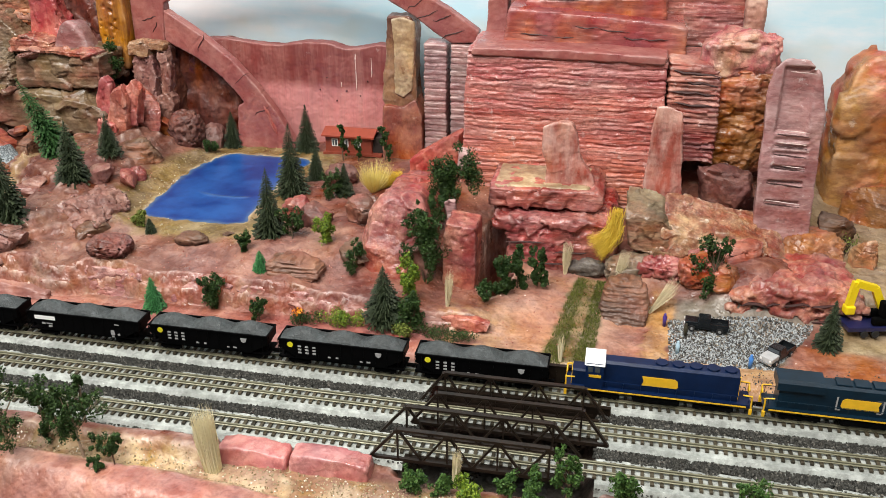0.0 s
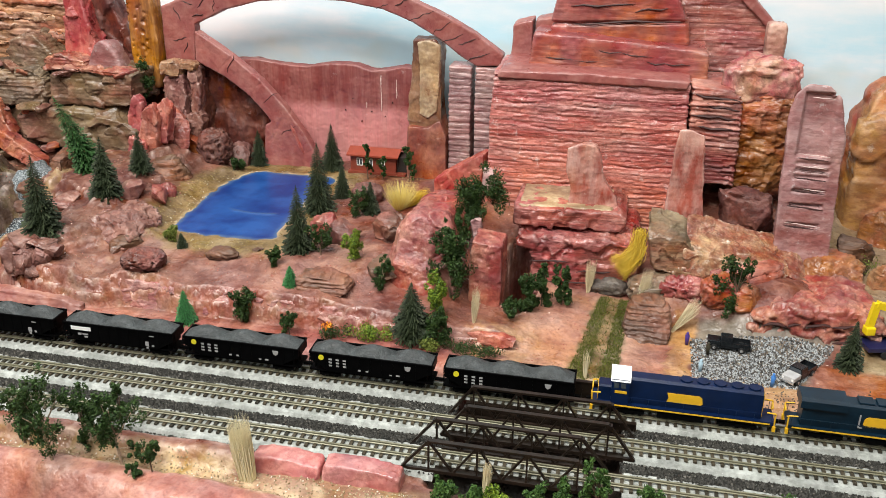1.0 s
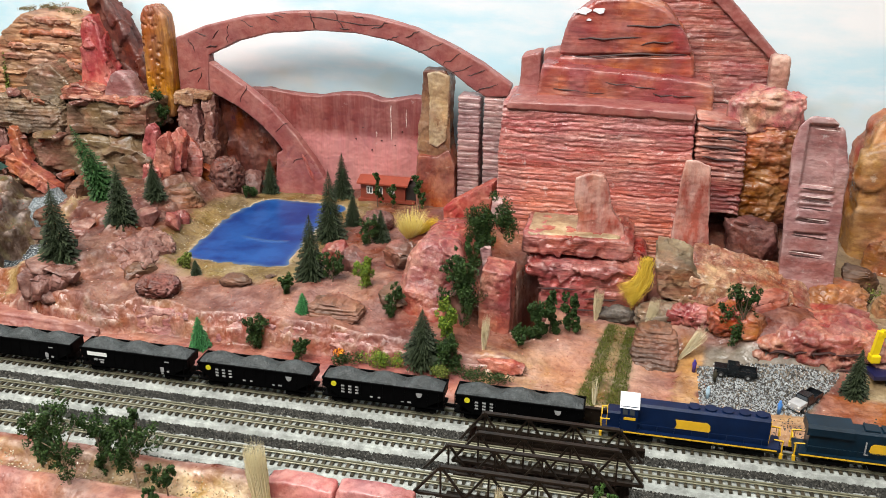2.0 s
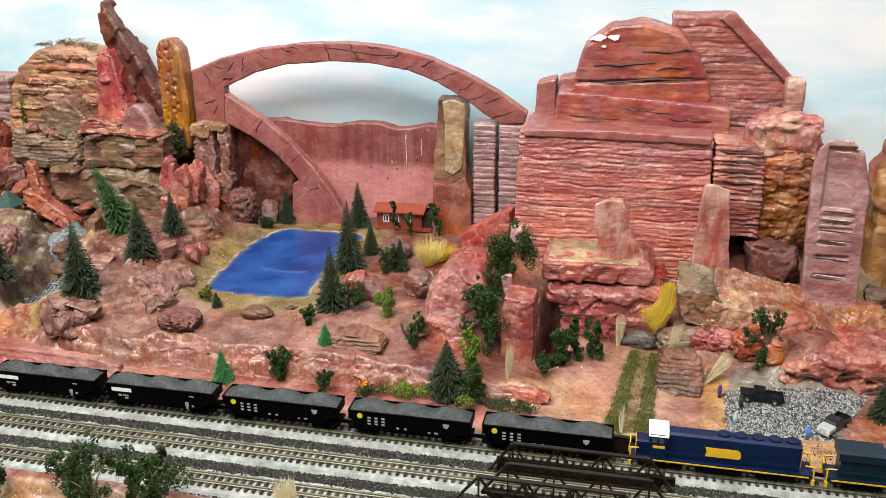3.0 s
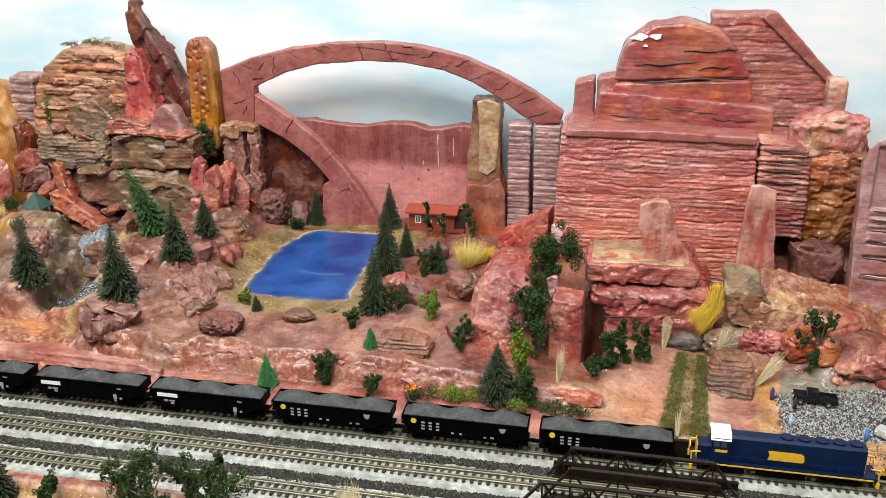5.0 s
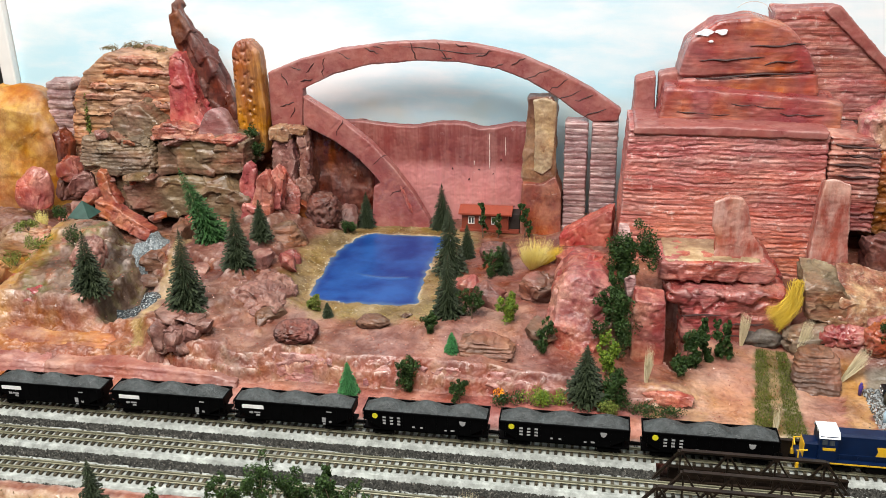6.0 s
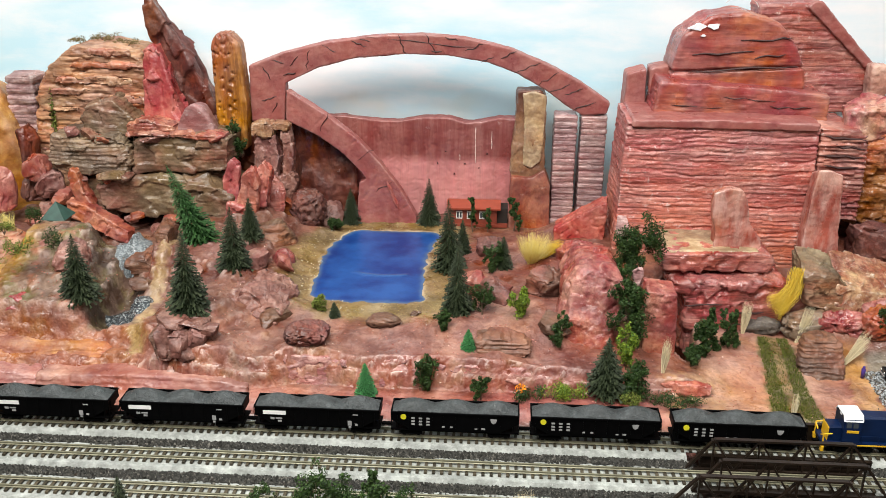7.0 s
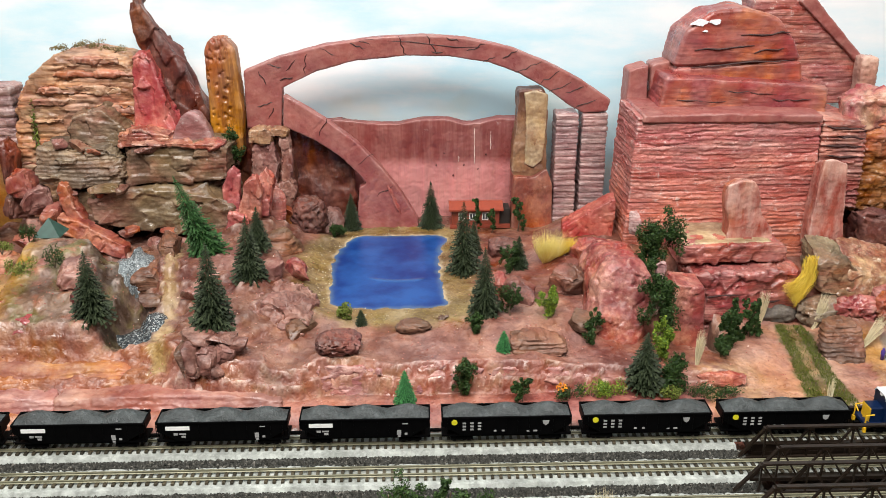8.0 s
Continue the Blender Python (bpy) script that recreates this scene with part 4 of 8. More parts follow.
# core coloured dark so gaps between the pier stones look shaded
settle("rock_column", carve(slab([(-0.532, 0.03), (-0.486, 0.03), (-0.484, 0.085), (-0.492, 0.146), (-0.528, 0.146)], 0.880, 0.030, bevel=0.003, voxel=0.0014), 23, lump=0.004, lump_size=0.02, grain=0.0006, cuts=8, cut_depth=0.2, chips=0.0040, chip_size=np.array((0.011, 0.014, 0.026))), MAT["brown"], "pier core under the arch end, dark brown as gap shade", "rock column")
PIER = [
    ([(-0.529, 0.096), (-0.516, 0.090), (-0.502, 0.094), (-0.499, 0.120), (-0.503, 0.141), (-0.524, 0.143), (-0.527, 0.124)], 0.868, 0.014, "crag", "pink flaked slab on the pier front"),
    ([(-0.500, 0.098), (-0.489, 0.096), (-0.484, 0.118), (-0.487, 0.148), (-0.497, 0.147), (-0.496, 0.122)], 0.872, 0.016, "crag", "brown-pink upright slab on the pier side"),
    ([(-0.527, 0.141), (-0.505, 0.139), (-0.502, 0.149), (-0.512, 0.157), (-0.526, 0.154)], 0.866, 0.022, "tan", "tan chipped block capping the pier"),
    ([(-0.507, 0.147), (-0.488, 0.145), (-0.487, 0.154), (-0.504, 0.156)], 0.870, 0.020, "tan", "tan flat block capping the pier"),
    ([(-0.531, 0.060), (-0.508, 0.060), (-0.505, 0.078), (-0.512, 0.092), (-0.530, 0.086)], 0.864, 0.018, "orange", "rust orange block at the pier foot"),
    ([(-0.507, 0.070), (-0.487, 0.068), (-0.481, 0.088), (-0.489, 0.101), (-0.503, 0.094)], 0.866, 0.018, "mudrock", "brown-pink block at the pier foot"),
]
for k, (line, y, deep, paint, label) in enumerate(PIER):
    settle("pier_stone", carve(slab(line, y, deep, bevel=0.0008, voxel=0.0010), 850 + k, lump=0.0016, lump_size=0.014, grain=0.0005, cuts=8, cut_depth=0.2, chips=0.0028, chip_size=np.array((0.007, 0.010, 0.016))), MAT[paint], label, "stone", "stones of the pier")
settle("rock_drape", carve(slab([(-0.50, 0.02), (-0.418, 0.02), (-0.424, 0.09), (-0.430, 0.135), (-0.455, 0.148), (-0.50, 0.150)], 0.907, 0.016, bevel=0.003, voxel=0.0015), 24, lump=0.006, lump_size=0.03, grain=0.0003, extra=lambda c: 0.006 * perlin(c / (0.012, 0.03, 0.08))), MAT["brown"], "dark brown bark sheet filling the corner behind the arch", "bark")
pillar = settle("rock_pillar", carve(slab([(-0.246, 0.02), (-0.204, 0.02), (-0.206, 0.09), (-0.213, 0.105), (-0.212, 0.185), (-0.218, 0.190), (-0.244, 0.188), (-0.248, 0.105)], 0.892, 0.028, bevel=0.003, voxel=0.0015), 25, lump=0.003, lump_size=0.025, grain=0.0003, cuts=8, cut_depth=0.16, steps=0.0008, step_size=0.03), MAT["pillar"], "tall cream and brown stone pillar beside the cabin", "rock pillar")
cream = carve(slab([(-0.236, 0.108), (-0.226, 0.104), (-0.216, 0.112), (-0.2135, 0.150), (-0.2125, 0.184), (-0.226, 0.1885), (-0.238, 0.186), (-0.234, 0.140)], 0.8908, 0.006, bevel=0.001, voxel=0.001), 27, lump=0.002, lump_size=0.015, grain=0.0004, cuts=6, cut_depth=0.15)
part("pale_face", cream, MAT["creamface"], pillar, "cream chipped front face").location = -pillar.location
settle("boulder", carve(slab([(-0.249, 0.02), (-0.203, 0.02), (-0.204, 0.086), (-0.212, 0.104), (-0.226, 0.094), (-0.248, 0.096)], 0.884, 0.034, bevel=0.002, voxel=0.0014), 26, lump=0.002, lump_size=0.025, grain=0.0003, cuts=5, cut_depth=0.10), MAT["redfoot"], "red-orange stone foot before the cream pillar", "boulder")


def ringed(size, deep):
    def cut(c):
        u = (c[:, 2] + 0.0012 * perlin(c / 0.02)) / size
        return -deep * smooth(0.16, 0.05, np.abs(u - np.round(u)))

    return cut


for px0, px1, ps in ((-0.203, -0.1785, 31), (-0.1745, -0.147, 32)):
    settle("striped_pillar", carve(slab(box_outline(px0, px1, 0.03, 0.1640), 0.890, 0.030, bevel=0.0015, voxel=0.0012), ps, lump=0.0012, lump_size=0.03, grain=0.0003, layers=0.0006, layer_size=0.0035, extra=ringed(0.0068, 0.0012)), MAT["mauve"], "tall mauve stone pillar with white horizontal scoring", "rock pillar", "twin pillars under the arch")

def bedding(step, deep, seed):
    """Long broken grooves between uneven beds."""

    def cut(c):
        u = c[:, 2] / step + 0.9 * fbm(c / (0.07, 0.07, 0.05) + seed, 3)
        gate = smooth(-0.28, 0.12, fbm(c / (0.03, 0.03, 0.006) + seed + 9, 2))
        wide = 0.10 + 0.10 * perlin(c / (0.02, 0.02, 0.02) + seed)
        return -deep * gate * smooth(wide + 0.05, 0.02, np.abs(u - np.round(u)))

    return cut


mesa = settle("rock_mesa", carve(slab([(-0.146, 0.02), (0.041, 0.02), (0.041, 0.181), (-0.05, 0.1825), (-0.140, 0.182)], 0.792, 0.085, bevel=0.0015, voxel=0.0011), 41, lump=0.002, lump_size=0.05, grain=0.0005, layers=0.0009, layer_size=0.0045, extra=bedding(0.0120, 0.0013, 3.0)), MAT["block"], "large red foam mesa block carved in fine horizontal layers", "rock mesa")

cap = carve(slab([(-0.136, 0.1765), (0.038, 0.1755), (0.040, 0.1825), (-0.05, 0.1850), (-0.134, 0.1840)], 0.7895, 0.080, bevel=0.0012, voxel=0.0014), 50, lump=0.0015, lump_size=0.03, grain=0.0004)
cap_ob = part("cap", cap, MAT["arch"], mesa, "smooth rosy top slab")
cap_ob.location = -mesa.location
mesa_end = settle("rock_mesa", carve(slab([(0.043, 0.088), (0.090, 0.084), (0.088, 0.165), (0.078, 0.176), (0.043, 0.178)], 0.795, 0.07, bevel=0.002, voxel=0.0012), 42, lump=0.003, lump_size=0.03, grain=0.0005, layers=0.0028, layer_size=0.005), MAT["maroon"], "narrow red mesa end with deep layered cracks", "rock mesa")
for k, (mx, mz, ml) in enumerate(((0.066, 0.168, 0.040), (0.068, 0.160, 0.036), (0.064, 0.151, 0.040), (0.066, 0.140, 0.034))):
    draw_face_line(mesa_end, mx, mz, radians(-5), ml, 0.7945, 380 + k, 0.0012)
settle("rock_cliff", carve(slab([(0.062, 0.088), (0.100, 0.080), (0.146, 0.074), (0.142, 0.12), (0.136, 0.172), (0.070, 0.172)], 0.800, 0.06, bevel=0.004, voxel=0.0013), 43, lump=0.005, lump_size=0.03, grain=0.0008, layers=0.0010, layer_size=0.0065, chips=0.0042, chip_size=np.array((0.016, 0.016, 0.009)), cuts=6), MAT["orange"], "rough orange and red cliff below the pink boulder", "rock cliff")
# added dark block: stands in for the shade of the cavity
settle("rock_core", carve(slab([(0.036, 0.0), (0.150, 0.0), (0.150, 0.165), (0.036, 0.165)], 0.846, 0.05, bevel=0.003, voxel=0.002), 143, lump=0.006, lump_size=0.03), MAT["lava"], "dark maroon filler block for shade behind the cliff", "rock")
tier = settle("rock_tier", carve(slab([(-0.113, 0.175), (0.057, 0.170), (0.055, 0.203), (-0.02, 0.209), (-0.106, 0.2145)], 0.824, 0.055, bevel=0.002, voxel=0.0015), 44, lump=0.002, lump_size=0.03, grain=0.0004, layers=0.0010, layer_size=0.003), MAT["dome"], "long upper red layered tier lying on the mesa", "rock tier")
for k, (tx, tz, tl) in enumerate(((-0.02, 0.198, 0.05), (0.02, 0.190, 0.04), (-0.07, 0.190, 0.05))):
    draw_face_line(tier, tx, tz, radians(-2), tl, 0.8236, 360 + k)
DOME = [(-0.093, 0.205), (0.038, 0.203), (0.036, 0.224), (0.025, 0.245), (0.006, 0.268), (-0.028, 0.278), (-0.060, 0.274), (-0.086, 0.254), (-0.093, 0.225)]
dome = settle("rock_dome", carve(slab(DOME, 0.846, 0.055, bevel=0.003, voxel=0.0015), 45, lump=0.002, lump_size=0.03, grain=0.0003, layers=0.0004, layer_size=0.004, cuts=3, cut_depth=0.08, extra=lambda c: -0.004 * smooth(0.0022, 0.0008, np.abs(c[:, 2] - 0.224 - 0.05 * c[:, 0]))), MAT["dome"], "rounded red sandstone dome with chipped foil top", "rock dome")
for k, (dx, dz, lean, long) in enumerate(((-0.025, 0.2235, 4, 0.105), (-0.005, 0.2520, 3, 0.050), (-0.045, 0.2385, 2, 0.060), (0.000, 0.2360, 8, 0.030))):
    draw_face_line(dome, dx, dz, radians(lean), long, 0.8452, 340 + k, 0.0009)
tall_slab = settle("rock_slab", carve(slab([(-0.002, 0.17), (0.120, 0.17), (0.1165, 0.222), (0.056, 0.281), (-0.001, 0.280)], 0.896, 0.04, bevel=0.0015, voxel=0.0015), 46, lump=0.0015, lump_size=0.03, grain=0.0005, layers=0.0010, layer_size=0.0050, extra=bedding(0.015, 0.0014, 8.0)), MAT["maroon"], "tall slanting red layered slab behind the dome", "rock slab")
rim = carve(slab([(0.044, 0.2775), (0.050, 0.2835), (0.058, 0.2830), (0.1215, 0.2180), (0.1170, 0.2120)], 0.8915, 0.030, bevel=0.0012, voxel=0.0012), 530, lump=0.0012, lump_size=0.015, grain=0.0004)
part("rim", rim, MAT["arch"], tall_slab, "raised rosy rim along the slanting edge").location = -tall_slab.location
settle("rock_block", carve(slab([(-0.136, 0.13), (-0.112, 0.13), (-0.113, 0.219), (-0.133, 0.213)], 0.868, 0.03, bevel=0.002, voxel=0.0015), 47, lump=0.0015, lump_size=0.03, grain=0.0005), MAT["arch"], "narrow rosy block upright behind the mesa", "rock block")
settle("rock_block", carve(slab([(-0.110, 0.13), (-0.088, 0.13), (-0.089, 0.223), (-0.110, 0.219)], 0.868, 0.03, bevel=0.002, voxel=0.0015), 48, lump=0.0015, lump_size=0.03, grain=0.0005), MAT["arch"], "narrow rosy block upright behind the mesa", "rock block")
settle("rock_block", carve(slab(box_outline(0.1105, 0.128, 0.15, 0.2235), 0.872, 0.02, bevel=0.003, voxel=0.0015), 49, lump=0.001, lump_size=0.02), MAT["shellpink"], "small pale pink block at the slab end", "rock block")
settle("boulder", lump((0.105, 0.825, 0.1800), (0.070, 0.05, 0.050), 51, cuts=10, cut_depth=0.3, layers=0.002), MAT["patchy"], "pink and tan boulder resting on the orange cliff", "boulder")

FACE = [(0.124, 0.036), (0.150, 0.030), (0.172, 0.038), (0.168, 0.116), (0.167, 0.156), (0.160, 0.186), (0.148, 0.197), (0.131, 0.198), (0.122, 0.190), (0.119, 0.173), (0.121, 0.12)]


def steps(c):
    u = c[:, 2]
    inner = smooth(0.015, 0.012, np.abs(c[:, 0] - 0.1445))
    d = -0.0042 * smooth(0.028, 0.0265, np.abs(u - 0.163)) * smooth(0.0135, 0.011, np.abs(c[:, 0] - 0.1425))
    for at, deep in ((0.075, 0.003), (0.093, 0.0035), (0.106, 0.0028), (0.118, 0.0022), (0.124, 0.0022), (0.130, 0.0022)):
        d = d - deep * smooth(0.0022, 0.0006, np.abs(u - at)) * inner
    return d


carved = settle("carved_slab", carve(slab(FACE, 0.735, 0.032, bevel=0.0022, voxel=0.0012, lean=0.05, back=0.78), 52, lump=0.002, lump_size=0.03, grain=0.0005, extra=steps), MAT["panel"], "tall rounded mauve slab carved with stepped panels", "carved slab")
# dark lines paint the shadow under each carved step; white lines follow the edges
for k, (z, y, half, white) in enumerate(((0.186, 0.7425, 0.010, True), (0.134, 0.7400, 0.0125, False), (0.1375, 0.7400, 0.013, True), (0.124, 0.7395, 0.013, False), (0.127, 0.7397, 0.012, True), (0.1165, 0.7392, 0.013, False), (0.105, 0.7386, 0.014, False), (0.1075, 0.7388, 0.014, True), (0.091, 0.7378, 0.015, False), (0.073, 0.7368, 0.015, False), (0.0755, 0.7370, 0.015, True))):
    draw_face_line(carved, 0.1445 - 0.0008 * (0.13 - z) * 10, z, radians(-4), 2 * half, y, 640 + k, 0.0004 if white else 0.0006, white_edge if white else None, 0.2)
settle("rock_hill", carve(slab([(0.200, -0.02), (0.33, -0.02), (0.33, 0.15), (0.30, 0.178), (0.232, 0.178), (0.216, 0.170), (0.203, 0.135), (0.206, 0.075)], 0.850, 0.06, bevel=0.008, voxel=0.003), 53, lump=0.005, lump_size=0.04, grain=0.0008, layers=0.001, layer_size=0.02, cuts=16, cut_depth=0.22, chips=0.005, chip_size=0.035), MAT["ember"], "yellow ochre cliff with red patches at the layout end", "rock hill")

# ledges and slabs before the mesa
settle("rock_slab", carve(slab([(-0.058, 0.064), (-0.010, 0.064), (-0.016, 0.084), (-0.028, 0.100), (-0.032, 0.123), (-0.037, 0.132), (-0.050, 0.133), (-0.063, 0.128), (-0.062, 0.105), (-0.058, 0.090)], 0.742, 0.024, bevel=0.0015, voxel=0.0011, back=0.85), 61, lump=0.0012, lump_size=0.02, grain=0.0003, cuts=3, cut_depth=0.08, steps=0.0005), MAT["veined"], "upright pink stone slab standing on the ledge", "standing stone")
settle("rock_slab", carve(slab([(0.029, 0.055), (0.064, 0.055), (0.063, 0.070), (0.056, 0.143), (0.044, 0.147), (0.034, 0.147), (0.031, 0.123), (0.029, 0.075)], 0.760, 0.026, bevel=0.0012, voxel=0.0011, back=0.8), 62, lump=0.0010, lump_size=0.02, grain=0.0002, cuts=3, cut_depth=0.10, steps=0.0004), MAT["veined"], "tall pointed pink standing stone before the mesa", "standing stone")
sandy = settle("rock_ledge", carve(slab([(-0.108, 0.0560), (-0.010, 0.0575), (-0.004, 0.068), (-0.012, 0.0755), (-0.058, 0.0745), (-0.107, 0.0735)], 0.726, 0.07, bevel=0.0015, voxel=0.0013), 63, lump=0.002, lump_size=0.03, grain=0.0007, chips=0.0022, chip_size=0.016, pits=0.0016, pit_size=0.009), MAT["red"], "flat red ledge with a cream mossy top below the mesa", "rock ledge")
plate = carve(slab([(-0.103, 0.0715), (-0.058, 0.0725), (-0.016, 0.0735), (-0.020, 0.0762), (-0.058, 0.0757), (-0.103, 0.0747)], 0.7310, 0.058, bevel=0.0010, voxel=0.0012), 60, lump=0.0012, lump_size=0.02, grain=0.0003)
part("top_plate", plate, MAT["cream"], sandy, "cream sanded top with olive moss").location = -sandy.location
pitted = settle("rock_ledge", carve(slab([(-0.084, -0.02), (0.010, -0.02), (0.010, 0.030), (0.006, 0.049), (0.001, 0.0555), (-0.100, 0.0530), (-0.099, 0.0450), (-0.085, 0.0430)], 0.706, 0.083, bevel=0.0015, voxel=0.0013), 64, lump=0.003, lump_size=0.03, grain=0.0009, chips=0.0034, chip_size=0.014, pits=0.0034, pit_size=0.009), MAT["red"], "pitted red rock face under the sandy ledge", "rock ledge")
for k, (lx, lz, ll) in enumerate(((-0.07, 0.034, 0.035), (-0.03, 0.026, 0.03), (-0.05, 0.014, 0.04))):
    draw_face_line(pitted, lx, lz, radians(3), ll, 0.7040, 440 + k, 0.0008)
settle("boulder", carve(slab([(0.020, 0.036), (0.054, 0.026), (0.060, 0.050), (0.046, 0.063), (0.014, 0.069)], 0.704, 0.042, bevel=0.0015, voxel=0.0011, rise=0.012, back=0.95), 165, lump=0.002, lump_size=0.02, grain=0.0005, cuts=9, cut_depth=0.14, chips=0.0022, chip_size=0.015), MAT["grey"], "square grey boulder leaning against the standing stones", "boulder")
settle("boulder", carve(slab([(0.045, 0.026), (0.100, 0.014), (0.146, 0.010), (0.156, 0.030), (0.142, 0.040), (0.104, 0.047), (0.075, 0.050), (0.045, 0.056)], 0.705, 0.046, bevel=0.002, voxel=0.0011, rise=0.020, skew=0.004), 65, lump=0.0018, lump_size=0.030, grain=0.0006, cuts=6, cut_depth=0.09, chips=0.0022, chip_size=0.015), MAT["rust"], "long rust and cream boulder lying beside the grey one", "boulder")
settle("boulder", lump((0.100, 0.772, 0.072), (0.078, 0.050, 0.056), 66, cuts=16, cut_depth=0.5, boxy=0.7, pits=0.0030), MAT["lava"], "dark maroon lava rock wedged below the cliff", "boulder")
settle("boulder", carve(slab([(-0.206, 0.012), (-0.144, 0.008), (-0.144, 0.058), (-0.158, 0.085), (-0.186, 0.086), (-0.205, 0.062)], 0.628, 0.085, bevel=0.008, voxel=0.0015, lean=0.45, back=0.9), 67, lump=0.004, lump_size=0.03, grain=0.0006, cuts=10, cut_depth=0.2, chips=0.0032, chip_size=0.016), MAT["pink"], "big rounded pink boulder on the slope", "boulder")
settle("standing_stone", carve(slab([(-0.133, -0.01), (-0.105, -0.01), (-0.1045, 0.045), (-0.106, 0.066), (-0.131, 0.069), (-0.133, 0.05)], 0.642, 0.032, bevel=0.0010, voxel=0.0011, lean=0.10), 68, lump=0.0010, lump_size=0.02, grain=0.0003, pits=0.0012), MAT["pink"], "squared pink standing stone among the bushes", "standing stone")
settle("rock_wedge", carve(slab([(-0.203, 0.030), (-0.156, 0.030), (-0.151, 0.060), (-0.1505, 0.0915), (-0.155, 0.0915), (-0.180, 0.0755), (-0.203, 0.0595)], 0.815, 0.03, bevel=0.0006, voxel=0.0011, turn=-8), 69, lump=0.0008, lump_size=0.03, grain=0.0004, pits=0.0012, pit_size=0.006, chips=0.0012, chip_size=0.02), MAT["scarlet"], "slanting red rock wedge at the mesa corner", "rock wedge")

# the left massif
butte = settle("rock_mesa", carve(slab([(-0.785, 0.05), (-0.62, 0.05), (-0.63, 0.20), (-0.648, 0.228), (-0.690, 0.237), (-0.724, 0.230), (-0.748, 0.210), (-0.768, 0.190)], 0.880, 0.06, bevel=0.008, voxel=0.0013), 71, lump=0.003, lump_size=0.04, grain=0.0005, layers=0.0008, layer_size=0.0050, chips=0.0030, chip_size=np.array((0.022, 0.022, 0.009)), extra=bedding(0.014, 0.0014, 5.0)), MAT["butte"], "layered tan and red butte with a mossy crown", "rock mesa")
rng = random.Random(77)
for k, (bx0, bx1, bz) in enumerate(((-0.745, -0.655, 0.197), (-0.755, -0.700, 0.184), (-0.725, -0.640, 0.213), (-0.700, -0.632, 0.176), (-0.765, -0.715, 0.165), (-0.770, -0.728, 0.140), (-0.775, -0.738, 0.118), (-0.712, -0.655, 0.226))):
    thick = rng.uniform(0.006, 0.010)
    line_ = [(bx0, bz - thick / 2), (bx1, bz - thick * 0.6), (bx1 - 0.004, bz + thick * 0.4), ((bx0 + bx1) / 2, bz + thick / 2), (bx0 + 0.006, bz + thick * 0.35)]
    bed = carve(slab(line_, 0.8768 + rng.uniform(-0.001, 0.001), 0.012, bevel=0.0012, voxel=0.0011), 720 + k, lump=0.0025, lump_size=0.018, grain=0.0005, steps=0.0014, step_size=0.016, chips=0.0024, chip_size=0.012, cuts=8, cut_depth=0.25)
    part("bed", bed, MAT["butte"], butte).location = -butte.location
settle("rock_wedge", carve(slab([(-0.646, 0.142), (-0.601, 0.140), (-0.602, 0.160), (-0.613, 0.192), (-0.620, 0.220), (-0.626, 0.233), (-0.636, 0.234), (-0.643, 0.216), (-0.642, 0.185)], 0.868, 0.026, bevel=0.0008, voxel=0.0011, lean=0.1), 72, lump=0.001, lump_size=0.02, grain=0.0003, cuts=9, cut_depth=0.18, chips=0.0052, chip_size=np.array((0.014, 0.014, 0.026))), MAT["scarlet"], "bright red pointed rock leaning on the butte", "rock wedge")
SPIRE = [(-0.632, 0.14), (-0.566, 0.14), (-0.576, 0.170), (-0.600, 0.222), (-0.624, 0.262), (-0.638, 0.286), (-0.642, 0.270), (-0.634, 0.225), (-0.630, 0.19)]
settle("rock_spire", carve(slab(SPIRE, 0.895, 0.022, bevel=0.001, voxel=0.0013), 73, lump=0.001, lump_size=0.02, grain=0.0003, chips=0.0060, chip_size=np.array((0.020, 0.020, 0.034)), extra=lambda c: 0.008 * np.abs(perlin(c / (0.018, 0.02, 0.032)))), MAT["brown"], "thin dark brown bark spire curving up to a point", "rock spire")
settle("rock_column", carve(slab([(-0.570, 0.12), (-0.538, 0.12), (-0.534, 0.17), (-0.537, 0.236), (-0.547, 0.248), (-0.562, 0.247), (-0.569, 0.236)], 0.882, 0.022, bevel=0.004, voxel=0.0014), 74, lump=0.001, lump_size=0.02, grain=0.0003, extra=lambda c: -0.0026 * smooth(0.12, 0.26, perlin(c / (0.0034, 0.0034, 0.0050))) * smooth(-0.541, -0.549, c[:, 0])), MAT["column"], "round-topped pitted orange rock column", "rock column")
settle("rock_dome", carve(slab([(-0.602, 0.135), (-0.556, 0.135), (-0.560, 0.158), (-0.570, 0.177), (-0.580, 0.182), (-0.590, 0.176), (-0.600, 0.156)], 0.842, 0.030, bevel=0.004, voxel=0.0013, back=0.8), 75, lump=0.0015, lump_size=0.02, grain=0.0004), MAT["panel"], "small smooth pink conical rock on the shelf", "rock dome")
